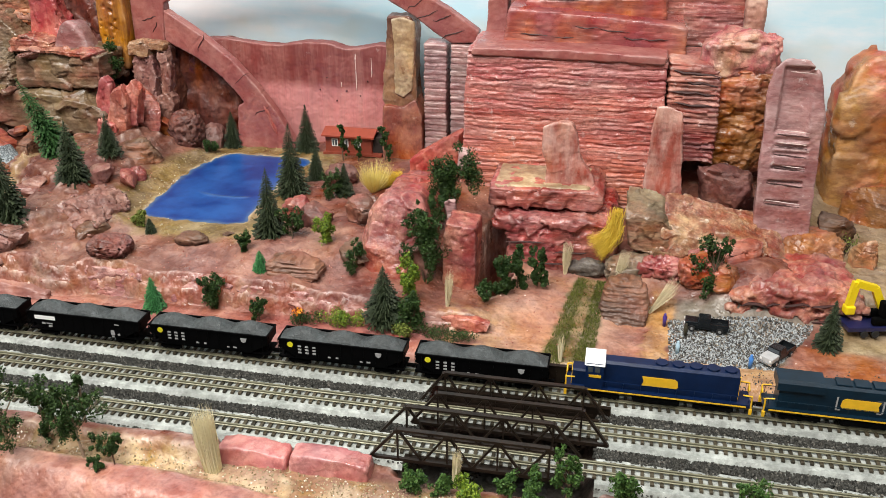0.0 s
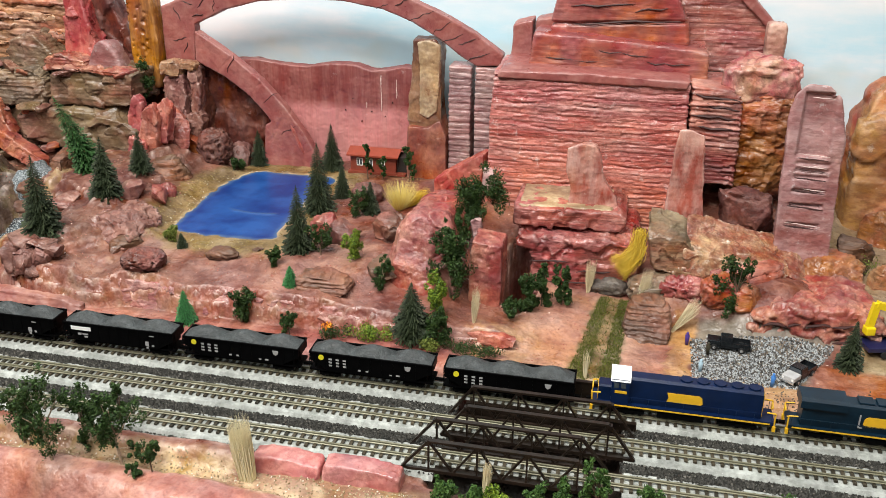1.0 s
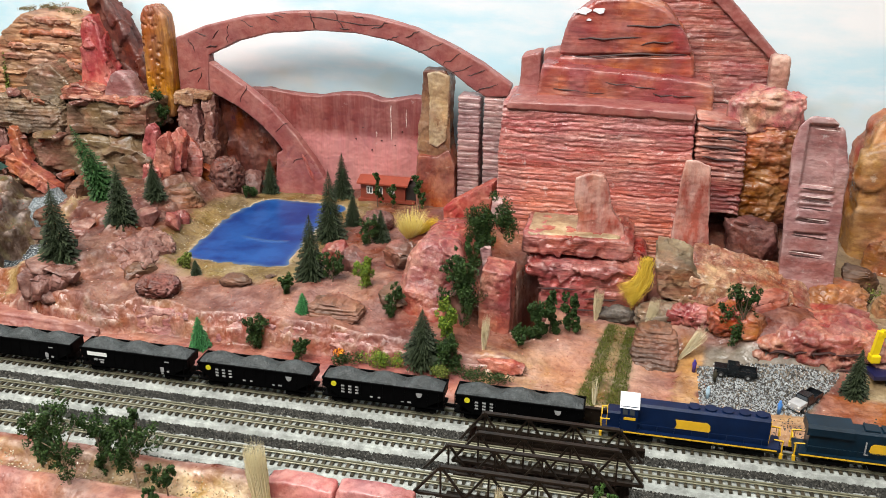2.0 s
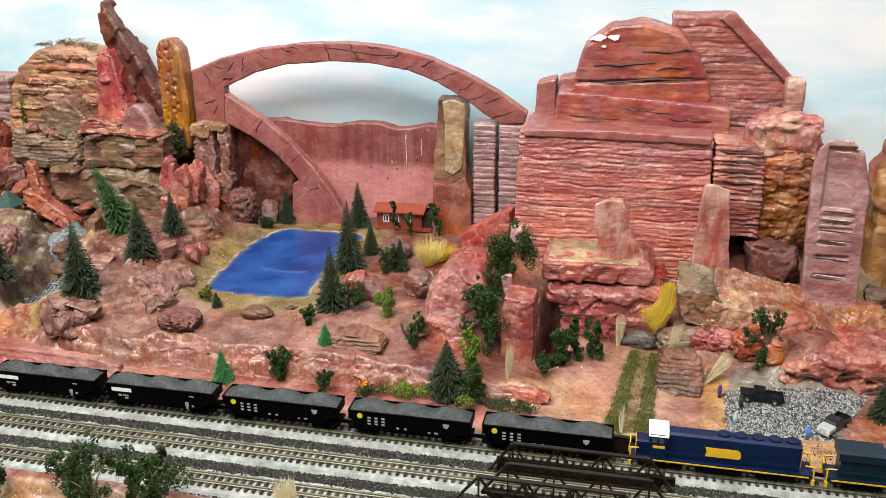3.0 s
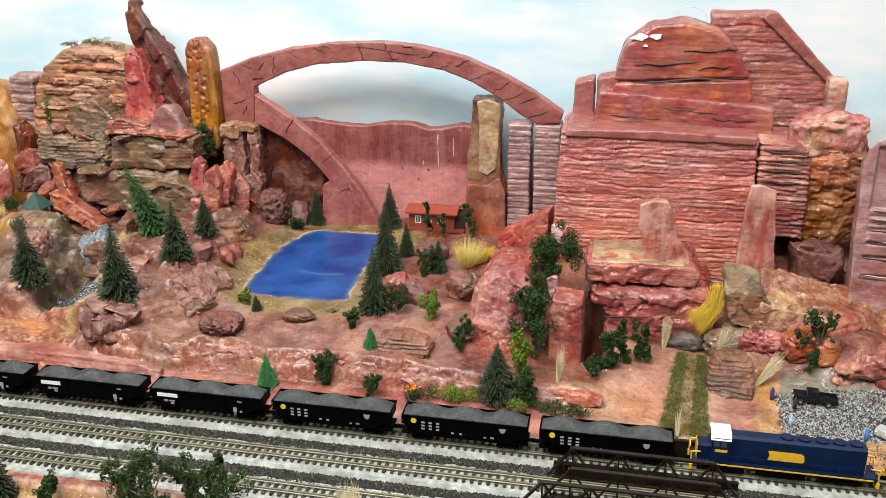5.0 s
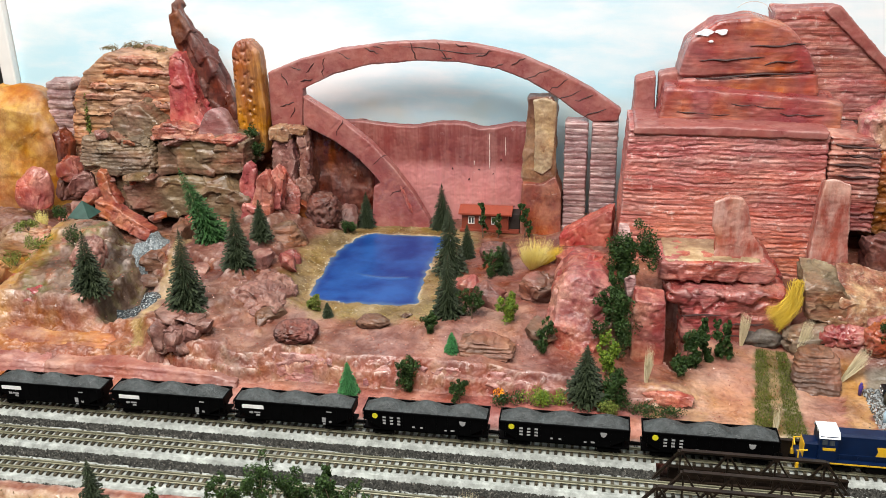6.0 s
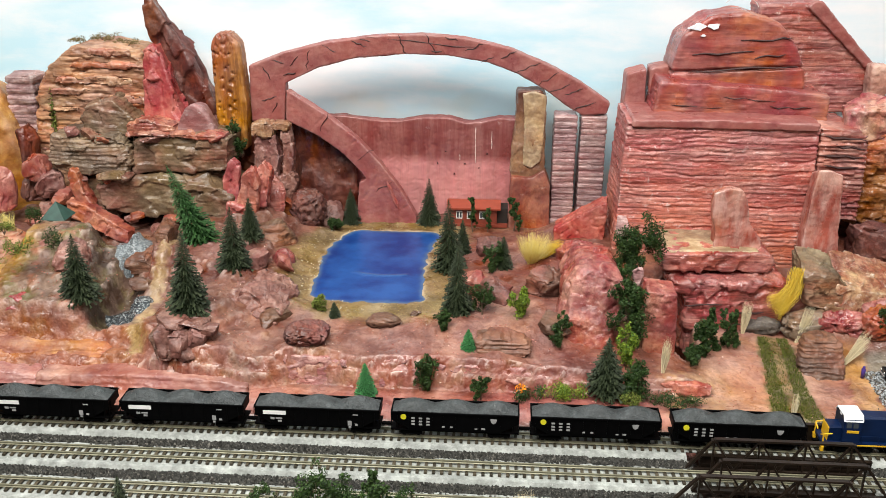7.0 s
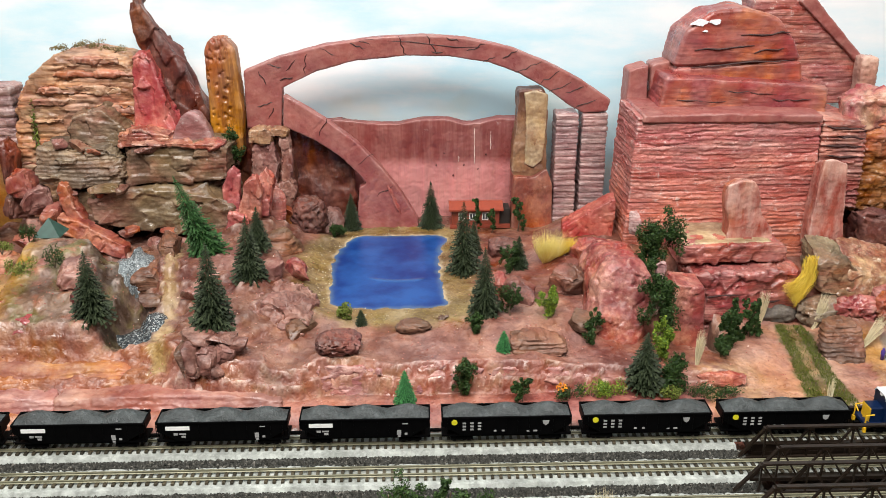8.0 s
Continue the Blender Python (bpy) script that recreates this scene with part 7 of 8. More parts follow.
# heart coloured dark to read as shade between the broken pieces
settle("rock_outcrop", carve(slab([(-0.545, 0.016), (-0.512, 0.018), (-0.490, 0.032), (-0.494, 0.040), (-0.514, 0.047), (-0.536, 0.049), (-0.547, 0.040)], 0.592, 0.036, bevel=0.0025, voxel=0.0012, back=0.8, lean=0.35, turn=14), 101, lump=0.003, lump_size=0.02, grain=0.0004, cuts=9, cut_depth=0.22), MAT["slate"], "outcrop heart at the bank edge, dark brown as gap shade", "rock outcrop")
for k, (x, y, z, size, turn, roll) in enumerate((
    (-0.535, 0.595, 0.040, (0.024, 0.026, 0.030), 12, 6), (-0.520, 0.592, 0.040, (0.019, 0.024, 0.026), -8, -10), (-0.507, 0.595, 0.041, (0.020, 0.022, 0.018), 20, 14),
    (-0.530, 0.604, 0.052, (0.036, 0.026, 0.011), 8, 5), (-0.510, 0.604, 0.050, (0.030, 0.026, 0.010), -14, 9), (-0.496, 0.601, 0.046, (0.018, 0.020, 0.012), 25, 0), (-0.516, 0.589, 0.030, (0.022, 0.016, 0.014), 0, -18), (-0.531, 0.590, 0.029, (0.014, 0.014, 0.012), 30, 10),
)):
    settle("stone", lump((x, y, z), size, 800 + k, cuts=20, cut_depth=0.5, rough=0.05, boxy=0.42, turn=turn, roll=roll), MAT["mudrock"], "brown-pink angular piece of the cracked outcrop", "stone", "pieces of the cracked outcrop")
outcrop = settle("rock_outcrop", carve(slab([(-0.512, 0.034), (-0.452, 0.034), (-0.446, 0.044), (-0.470, 0.054), (-0.500, 0.056), (-0.513, 0.048)], 0.640, 0.050, bevel=0.0012, voxel=0.0012, back=0.7, lean=0.9, turn=-18), 102, lump=0.004, lump_size=0.02, grain=0.0006, chips=0.0050, chip_size=np.array((0.016, 0.016, 0.007)), cracks=0.0034, crack_size=0.020, cuts=9, cut_depth=0.25), MAT["mudrock"], "broken layered red-brown outcrop near the pond", "rock outcrop")
settle("shale_slab", carve(slab([(-0.274, 0.025), (-0.236, 0.024), (-0.228, 0.030), (-0.234, 0.036), (-0.256, 0.041), (-0.277, 0.037)], 0.606, 0.022, bevel=0.0016, voxel=0.0010, lean=0.35), 151, lump=0.002, lump_size=0.022, grain=0.0004, layers=0.0016, layer_size=0.0035, steps=0.0008), MAT["slate"], "layered brown shale slab lying on the bank", "stone slab")
settle("shale_slab", carve(slab([(0.004, -0.006), (0.036, -0.006), (0.040, 0.008), (0.034, 0.026), (0.018, 0.033), (0.004, 0.026), (0.000, 0.010)], 0.630, 0.016, bevel=0.003, voxel=0.0011, lean=0.55), 152, lump=0.003, lump_size=0.016, layers=0.0018, layer_size=0.004, cuts=4), MAT["slate"], "round layered brown slab leaning by the path", "stone slab")
shelf_rock = settle("rock_ledge", carve(slab([(0.098, -0.01), (0.215, -0.01), (0.205, 0.030), (0.180, 0.040), (0.120, 0.036), (0.100, 0.024)], 0.648, 0.07, bevel=0.005, voxel=0.0018), 153, lump=0.002, lump_size=0.025, grain=0.0010, chips=0.0042, chip_size=0.011, pits=0.0014, pit_size=0.006, extra=lambda c: -0.007 * smooth(0.08, 0.24, perlin(c / (0.007, 0.03, 0.0055))) * smooth(0.028, 0.020, c[:, 2])), MAT["pink"], "red rock shelf with hollowed face above the gravel pit", "rock ledge")
for k, (lx, lz, ll) in enumerate(((0.125, 0.022, 0.03), (0.160, 0.026, 0.04), (0.180, 0.012, 0.03))):
    draw_face_line(shelf_rock, lx, lz, radians(4), ll, 0.6472, 450 + k, 0.0012)
EDGING = [(-0.238, -0.1885, 0.0), (-0.1875, -0.134, 0.001)]
for k, (x0, x1, shift) in enumerate(EDGING):
    stone = slab([(x0, -0.014), (x1, -0.014), (x1 - 0.001, -0.001), (x1 - 0.020, 0.0015), (x0 + 0.014, 0.002), (x0 + 0.001, 0.0005)], 0.4165 + shift, 0.0155, bevel=0.0014, voxel=0.0010, lean=0.20)
    settle("edging_stone", carve(stone, 155 + k, lump=0.0014, lump_size=0.02, grain=0.0003, cuts=5, cut_depth=0.10, steps=0.0005, step_size=0.02), MAT["edging"], "rosy pink painted plaster edging stone beside the track", "edging stone", "front edging stones")

# gravel in the pit, specks on the sand, water in the creek
pit_mat = island_paint("grey_pit_gravel", (0.17, 0.19, 0.20), (0.46, 0.48, 0.48), 0.6)
dark_chip = island_paint("dark_chips", (0.025, 0.025, 0.025), (0.10, 0.09, 0.08), 0.5)


def rest_on(x, y, lift):
    return np.stack([x, y, ground_height(x, y) + lift], -1)


def in_pit(rng, n):
    x, y = rng.uniform(0.055, 0.20, n), rng.uniform(0.584, 0.645, n)
    return rest_on(x, y, 0.0003)[x - 0.6 * (y - 0.63) < 0.158]


def on_sand(rng, n):
    x, y = rng.uniform(0.04, 0.21, n), 0.556 + np.abs(rng.normal(0, 0.016, n))
    return rest_on(x, y, 0.0002)[y < 0.60]


def in_hollow(rng, n):
    x, y = rng.uniform(-0.62, 0.12, n), rng.uniform(0.385, 0.418, n)
    return rest_on(x, y, 0.0002)[y > 0.403 - 0.13 * np.clip(x + 0.27, 0, 0.25)]


def on_shore(rng, n):
    x, y = rng.uniform(-0.47, -0.29, n), rng.uniform(0.64, 0.90, n)
    g = pond_gap(x, y)
    return rest_on(x, y, 0.0001)[(g > 0.002) & (g < 0.03)]


def on_slope(rng, n):
    x, y = rng.uniform(-0.75, 0.0, n), rng.uniform(0.56, 0.80, n)
    return rest_on(x, y, 0.0001)[pond_gap(x, y) > 0.02]


gravel("gravel", "pale grey gravel covering the pit floor", in_pit, 3000, 0.0010, pit_mat, 11)
gravel("gravel", "dark chips scattered over the pit gravel", in_pit, 2600, 0.0010, dark_chip, 12)
gravel("gravel", "dark chips strewn over the sand", on_sand, 520, 0.0008, dark_chip, 13)
flock = island_paint("mixed_ground_flock", (0.16, 0.11, 0.05), (0.50, 0.42, 0.28), 0.8, light=(0.75, 0.72, 0.66))
gravel("gravel", "mixed tan and cream flock in the hollow before the track", in_hollow, 2600, 0.0008, flock, 14)
shore = island_paint("shore_grit", (0.28, 0.21, 0.07), (0.44, 0.36, 0.17), 0.8, light=(0.34, 0.28, 0.14))
gravel("gravel", "fine tan grit along the pond shore", on_shore, 1100, 0.00042, shore, 15)


def on_rim(rng, n):
    x, y = rng.uniform(-0.47, -0.38, n), rng.uniform(0.66, 0.87, n)
    g = pond_gap(x, y)
    return rest_on(x, y, 0.0004)[(g > -0.001) & (g < 0.020)]


chips = island_paint("white_plaster_flakes", (0.34, 0.30, 0.20), (0.62, 0.58, 0.48), 0.5)
gravel("gravel", "white plaster flakes along the pond rim", on_rim, 60, 0.0008, chips, 17)
rubble = island_paint("red_rubble_chips", (0.24, 0.06, 0.045), (0.50, 0.22, 0.17), 0.4, light=(0.75, 0.62, 0.55))
gravel("gravel", "red and pink plaster chips on the slopes", on_slope, 1500, 0.0007, rubble, 16)


def creek_paint(name, deep, pale, low, high):
    """Resin water strewn with fine glitter."""
    m, n, l, bsdf = nodes_of(name)
    vec, _ = object_vector(n, l)
    cells = n.new("ShaderNodeTexVoronoi")
    cells.inputs["Scale"].default_value = 900
    l.new(vec, cells.inputs["Vector"])
    grey = n.new("ShaderNodeSeparateColor")
    l.new(cells.outputs["Color"], grey.inputs["Color"])
    c = mixed(n, l, ramp(n, l, noise_node(n, l, vec, 90, 3), 0.35, 0.65), deep, tuple(v * 2.2 for v in deep))
    c = mixed(n, l, ramp(n, l, grey.outputs["Red"], low, high), c, pale)
    l.new(c, bsdf.inputs["Base Color"])
    bsdf.inputs["Roughness"].default_value = 0.22
    bumped(n, l, bsdf, grey.outputs["Green"], 0.35, 0.0006)
    return m


pool_mat = creek_paint("dark_glittery_creek_water", (0.030, 0.036, 0.040), (0.42, 0.44, 0.44), 0.70, 0.95)
fall_mat = creek_paint("pale_glittery_waterfall", (0.070, 0.080, 0.085), (0.34, 0.37, 0.38), 0.40, 1.0)


def pool(x, y, rx, ry, turn, mat, label):
    """A patch of water that follows the ground."""
    c, s = math.cos(radians(turn)), math.sin(radians(turn))
    bm = bmesh.new()
    rings = []
    for r in (0.02, 0.2, 0.4, 0.6, 0.8, 1.0):
        ring = []
        for k in range(28):
            a = 2 * math.pi * k / 28
            w = r * (1 + 0.12 * math.sin(3 * a + x * 50) + 0.08 * math.sin(5 * a))
            px, py = rx * w * math.cos(a), ry * w * math.sin(a)
            gx, gy = x + px * c - py * s, y + px * s + py * c
            ring.append(bm.verts.new((gx, gy, on(gx, gy) + 0.0036 - 0.005 * r**6)))
        rings.append(ring)
    for a, b in zip(rings, rings[1:]):
        for k in range(28):
            bm.faces.new((a[k], b[k], b[(k + 1) % 28], a[(k + 1) % 28]))
    bm.faces.new(rings[0][::-1])
    me = mesh_from(bm, "water", True)
    me.materials.append(mat)
    tagged(new("water", me), label, "creek", kind="structure")


pool(-0.594, 0.658, 0.022, 0.028, 20, pool_mat, "dark glittering grey creek pool")
pool(-0.624, 0.752, 0.018, 0.032, 12, fall_mat, "pale glittering grey waterfall slope")

# ---------------------------------------------------------------- greenery
fir_mat = island_paint("dark_fir_needles", (0.010, 0.018, 0.007), (0.046, 0.062, 0.028), 0.65)
fir_light = island_paint("bright_green_needles", (0.02, 0.10, 0.03), (0.06, 0.24, 0.07), 0.65)
leaf_mat = island_paint("dark_green_leaves", (0.008, 0.024, 0.004), (0.044, 0.088, 0.018), 0.6)
mid_leaf = island_paint("mid_green_leaves", (0.016, 0.050, 0.010), (0.075, 0.150, 0.030), 0.6)
lime_mat = island_paint("lime_green_leaves", (0.05, 0.11, 0.01), (0.24, 0.32, 0.03), 0.6)
strip_mat = island_paint("olive_static_grass", (0.045, 0.062, 0.008), (0.17, 0.19, 0.035), 0.7)
dry_moss = island_paint("dry_tan_moss", (0.10, 0.075, 0.028), (0.24, 0.19, 0.075), 0.75)
moss_mat = island_paint("olive_green_moss", (0.06, 0.085, 0.012), (0.20, 0.24, 0.045), 0.7)
orange_leaf = island_paint("orange_blossom", (0.55, 0.15, 0.01), (0.80, 0.32, 0.02), 0.6)
bark_mat = plain_paint("brown_twig_bark", (0.10, 0.065, 0.04), 0.8, vary=0.3, scale=400)
pale_bark = plain_paint("pale_twig_bark", (0.30, 0.22, 0.15), 0.8, vary=0.3, scale=400)
cream_pale = island_paint("dense_cream_fibre", (0.72, 0.63, 0.37), (0.88, 0.82, 0.58), 0.6)
straw_mat = island_paint("pale_straw_fibre", (0.62, 0.52, 0.31), (0.86, 0.78, 0.56), 0.7)
yellow_straw = island_paint("bright_yellow_fibre", (0.66, 0.44, 0.02), (0.88, 0.68, 0.12), 0.6)
cream_straw = island_paint("cream_yellow_fibre", (0.84, 0.70, 0.18), (0.94, 0.86, 0.42), 0.6)


def fir_mesh(high, wide, seed, tiers=40):
    """A bottle-brush fir: tiers of drooping, tapered needle sprays."""
    rng = random.Random(seed)
    bm = bmesh.new()
    for t in range(tiers):
        u = t / (tiers - 1)
        z = high * (0.06 + 0.93 * u)
        reach = wide / 2 * (1 - u) ** 0.85 + 0.0012
        count = int(8 + 12 * (1 - u))
        for k in range(count):
            a = 2 * math.pi * (k + rng.random()) / count
            r = reach * rng.uniform(0.72, 1.12)
            droop = -0.30 * r + rng.uniform(-0.1, 0.12) * r
            d, side = Vector((math.cos(a), math.sin(a), 0)), Vector((-math.sin(a), math.cos(a), 0))
            root, tip = Vector((0, 0, z)), Vector((0, 0, z + droop)) + d * r
            w = 0.11 * r + 0.0004
            for step in range(3):
                p, q = root.lerp(tip, 0.2 + 0.25 * step), root.lerp(tip, 0.55 + 0.25 * step)
                for s in (-1, 1):
                    out = p.lerp(q, 0.8) + side * s * w * (1.1 - 0.28 * step) + Vector((0, 0, -0.10 * r))
                    bm.faces.new([bm.verts.new(v) for v in (p, out, q)])
            bm.faces.new([bm.verts.new(v) for v in (root.lerp(tip, 0.3) + side * w * 0.5, tip, root.lerp(tip, 0.3) - side * w * 0.5)])
    for k in range(5):
        a = k * 1.256
        bm.faces.new([bm.verts.new(v) for v in ((0.0008 * math.cos(a), 0.0008 * math.sin(a), high * 0.93), (0.0008 * math.cos(a + 1.5), 0.0008 * math.sin(a + 1.5), high * 0.93), (0, 0, high * 1.03))])
    return mesh_from(bm, "crown")


def fir(x, y, high, wide, seed, label, mat=None, lean=(0, 0), group="bottle-brush firs", lift=0.0):
    tree = empty_thing("fir_tree", (x, y, on(x, y, -0.001 + lift)), label, "tree", group)
    part("trunk", tube(bmesh.new(), [(0, 0, -0.002), (0, 0, high * 0.5), (0, 0, high * 0.97)], [0.0012, 0.0009, 0.0003], 7), bark_mat, tree)
    part("crown", fir_mesh(high, wide, seed), mat or fir_mat, tree)
    tree.rotation_euler = (radians(lean[0]), radians(lean[1]), radians(seed * 37 % 360))
    if lean != (0, 0):
        tree.rotation_euler = (radians(lean[0]), radians(lean[1]), 0)
    return tree


FIRS = [
    (-0.625, 0.640, 0.060, 0.034, 1), (-0.521, 0.622, 0.073, 0.036, 2), (-0.504, 0.700, 0.058, 0.032, 3), (-0.508, 0.772, 0.042, 0.024, 4),
    (-0.426, 0.888, 0.042, 0.022, 5), (-0.338, 0.890, 0.054, 0.026, 6), (-0.308, 0.762, 0.075, 0.034, 7), (-0.294, 0.668, 0.064, 0.030, 8),
    (-0.296, 0.800, 0.038, 0.018, 9), (-0.254, 0.762, 0.033, 0.018, 10), (-0.169, 0.590, 0.046, 0.034, 11), (0.174, 0.624, 0.042, 0.022, 12),
]
for x, y, h, w, s in FIRS:
    fir(x, y, h, w, s, "dark green bottle-brush fir tree standing on the ground" if h > 0.05 else "small dark green bottle-brush fir tree")
fir(-0.364, 0.578, 0.030, 0.018, 13, "bright green little fir at the track bank", fir_light)
fir(-0.496, 0.408, 0.050, 0.024, 14, "dark green fir at the front edge")
fir(-0.552, 0.755, 0.088, 0.036, 15, "leaning ragged mid-green fir against the rocks", island_paint("mid_green_needles", (0.015, 0.05, 0.012), (0.05, 0.13, 0.035), 0.65), lean=(12, -14))
fir(-0.282, 0.614, 0.019, 0.013, 16, "tiny green fir beside the shale slab", fir_light)
fir(-0.402, 0.652, 0.015, 0.010, 17, "tiny dark fir by the pond")


def leaves(bm, centre, radius, count, size, rng):
    """A clump of small leaves about a centre."""
    c = Vector(centre)
    for _ in range(count):
        d = Vector((rng.gauss(0, 1), rng.gauss(0, 1), rng.gauss(0, 1))).normalized()
        p = c + Vector((d.x * radius[0], d.y * radius[1], d.z * radius[2])) * rng.uniform(0.45, 1.08)
        n = (d + Vector((rng.gauss(0, 0.6), rng.gauss(0, 0.6), rng.gauss(0, 0.6)))).normalized()
        u = n.orthogonal().normalized()
        v = n.cross(u)
        a = rng.uniform(0, 6.28)
        u, v = u * math.cos(a) + v * math.sin(a), v * math.cos(a) - u * math.sin(a)
        s = size * rng.uniform(0.6, 1.3)
        bm.faces.new([bm.verts.new(p + w) for w in (-u * s, -v * s * 0.5, u * s, v * s * 0.55 + n * s * 0.3)])


def leafy(name, x, y, high, clumps, seed, label, mat, bark=None, size=0.0013, count=150, lift=0.0, category="tree", group=""):
    """A wire-stemmed foliage tree: a bent stem with limbs that carry clumps (dx, dy, z, radius)."""
    rng = random.Random(seed)
    tree = empty_thing(name, (x, y, on(x, y, -0.001 + lift)), label, category, group)
    bend = [(0, 0, -0.002), (rng.uniform(-1, 1) * 0.06 * high, rng.uniform(-1, 1) * 0.04 * high, high * 0.4), (rng.uniform(-1, 1) * 0.10 * high, rng.uniform(-1, 1) * 0.06 * high, high * 0.85)]
    r = 0.0004 + 0.012 * high
    stem = tube(bmesh.new(), bend, [r, r * 0.7, r * 0.35], 6)
    crown = bmesh.new()
    for dx, dy, z, rad in clumps:
        t = min(1.0, z / high)
        root = Vector(bend[1]) if t > 0.45 else Vector(bend[0]).lerp(Vector(bend[1]), 0.7)
        tube(stem, [root, Vector((dx, dy, z))], [r * 0.5, r * 0.25], 5)
        for _ in range(9):
            off = Vector((rng.gauss(0, 0.42), rng.gauss(0, 0.42), rng.gauss(0, 0.62))) * rad
            small = rad * rng.uniform(0.28, 0.58)
            leaves(crown, Vector((dx, dy, z)) + off, (small, small, small * 1.3), count // 9, size, rng)
    part("stem", stem, bark or bark_mat, tree)
    part("foliage", crown, mat, tree)
    return tree


def spread(high, wide, n, seed, low=0.35):
    """Clump places for a slender tree."""
    rng = random.Random(seed)
    out = []
    for i in range(n):
        z = high * (low + (0.97 - low) * i / max(1, n - 1))
        a = rng.uniform(0, 6.28)
        d = wide * rng.uniform(0.1, 0.5)
        out.append((d * math.cos(a), d * math.sin(a), z, wide * rng.uniform(0.20, 0.34) * (1.0 if high > 0.03 else 1.15)))
    return out


TREES = [
    # x, y, height, width, clumps, seed, paint, label
    (-0.288, 0.866, 0.040, 0.010, 5, 21, leaf_mat, "slender leafy tree before the cabin"),
    (-0.272, 0.868, 0.026, 0.010, 4, 22, leaf_mat, "thin leafy sapling before the cabin"),
    (-0.243, 0.872, 0.036, 0.012, 6, 23, leaf_mat, "bushy leafy tree beside the cabin"),
    (-0.264, 0.752, 0.024, 0.014, 6, 24, leaf_mat, "dark leafy sapling near the fir"),
    (-0.272, 0.664, 0.026, 0.016, 6, 25, leaf_mat, "dark leafy sapling on the slope"),
    (-0.238, 0.658, 0.026, 0.016, 7, 26, lime_mat, "lime green leafy sapling on the slope"),
    (-0.206, 0.630, 0.026, 0.013, 6, 27, leaf_mat, "green leafy sapling by the boulder"),
    (-0.318, 0.588, 0.027, 0.018, 8, 28, leaf_mat, "dark leafy tree at the track bank"),
    (-0.270, 0.576, 0.017, 0.013, 5, 29, leaf_mat, "small leafy plant at the track bank"),
    (-0.301, 0.632, 0.012, 0.013, 5, 30, leaf_mat, "low green plant near the firs"),
    (-0.152, 0.606, 0.030, 0.016, 8, 31, lime_mat, "yellow-green leafy shrub by the stone"),
    (-0.147, 0.640, 0.062, 0.028, 20, 32, leaf_mat, "climbing dark leafy vine between the stones"),
    (-0.144, 0.588, 0.030, 0.020, 8, 33, leaf_mat, "dark leafy shrub beside the front fir"),
    (-0.071, 0.664, 0.036, 0.012, 12, 34, leaf_mat, "tall narrow leafy plant by the rocks"),
    (-0.080, 0.650, 0.030, 0.015, 12, 35, leaf_mat, "dark leafy shrub at the valley side"),
    (-0.054, 0.668, 0.036, 0.014, 12, 36, leaf_mat, "leafy shrub at the valley side"),
    (-0.094, 0.628, 0.016, 0.012, 5, 37, leaf_mat, "low leafy shrub by the standing stone"),
    (0.088, 0.664, 0.046, 0.026, 10, 38, leaf_mat, "dark leafy shrub above the pit"),
    (-0.366, 0.392, 0.066, 0.030, 9, 41, leaf_mat, "sparse leafy tree at the front edge"),
    (-0.352, 0.412, 0.044, 0.022, 7, 42, leaf_mat, "sparse leafy tree at the front edge"),
    (-0.318, 0.398, 0.050, 0.026, 9, 43, leaf_mat, "leafy tree at the front edge"),
    (-0.335, 0.440 - 0.012, 0.034, 0.012, 6, 44, leaf_mat, "thin leafy sapling beside the front track"),
    (-0.296, 0.397, 0.019, 0.010, 5, 45, leaf_mat, "small dark leafy plant at the front edge"),
    (-0.305, 0.392, 0.008, 0.008, 3, 46, leaf_mat, "tiny green plant at the front edge"),
    (-0.400, 0.410, 0.040, 0.022, 7, 47, leaf_mat, "leafy tree at the front edge"),
    (-0.455, 0.405, 0.024, 0.016, 7, 48, leaf_mat, "low leafy shrub at the front edge"),
    (-0.106, 0.418, 0.012, 0.014, 6, 49, mid_leaf, "low green shrub beside the front bridge"),
    (-0.086, 0.414, 0.012, 0.012, 5, 50, mid_leaf, "low green shrub beside the front bridge"),
    (-0.068, 0.412, 0.012, 0.014, 6, 51, lime_mat, "lime green shrub beside the front bridge"),
    (-0.046, 0.420, 0.018, 0.012, 6, 52, mid_leaf, "green shrub beside the front bridge"),
    (-0.030, 0.424, 0.022, 0.012, 7, 53, mid_leaf, "green shrub beside the front bridge"),
    (-0.011, 0.426, 0.038, 0.013, 9, 54, mid_leaf, "upright leafy tree beside the front bridge"),
    (0.024, 0.430, 0.022, 0.014, 8, 55, mid_leaf, "leafy shrub beside the front track"),
    (0.098, 0.428, 0.026, 0.018, 9, 56, mid_leaf, "leafy shrub beside the front track"),
    (-0.750, 0.590, 0.030, 0.020, 9, 57, leaf_mat, "dark leafy plant hanging on the creek bank"),
    (-0.440, 0.856, 0.012, 0.014, 5, 59, leaf_mat, "low green plant on the pond shore"),
    (-0.418, 0.662, 0.010, 0.014, 5, 60, moss_mat, "low olive plant on the pond shore"),
]
for x, y, h, w, n, s, mat, label in TREES:
    low = 0.55 if label.startswith("low") or h < 0.02 else 0.08 if 34 <= s <= 38 else 0.30
    leafy("leafy_tree" if h > 0.028 else "shrub", x, y, h, spread(h, w, n, s, low if h > 0.015 else 0.45), s, label, mat, pale_bark if s in (41, 42, 43, 26, 27) else bark_mat, size=0.0011 if h < 0.03 or 41 <= s <= 56 else 0.0012, count=420 if 41 <= s <= 48 else 300 if 49 <= s <= 56 else 360, category="tree" if h > 0.028 else "shrub")

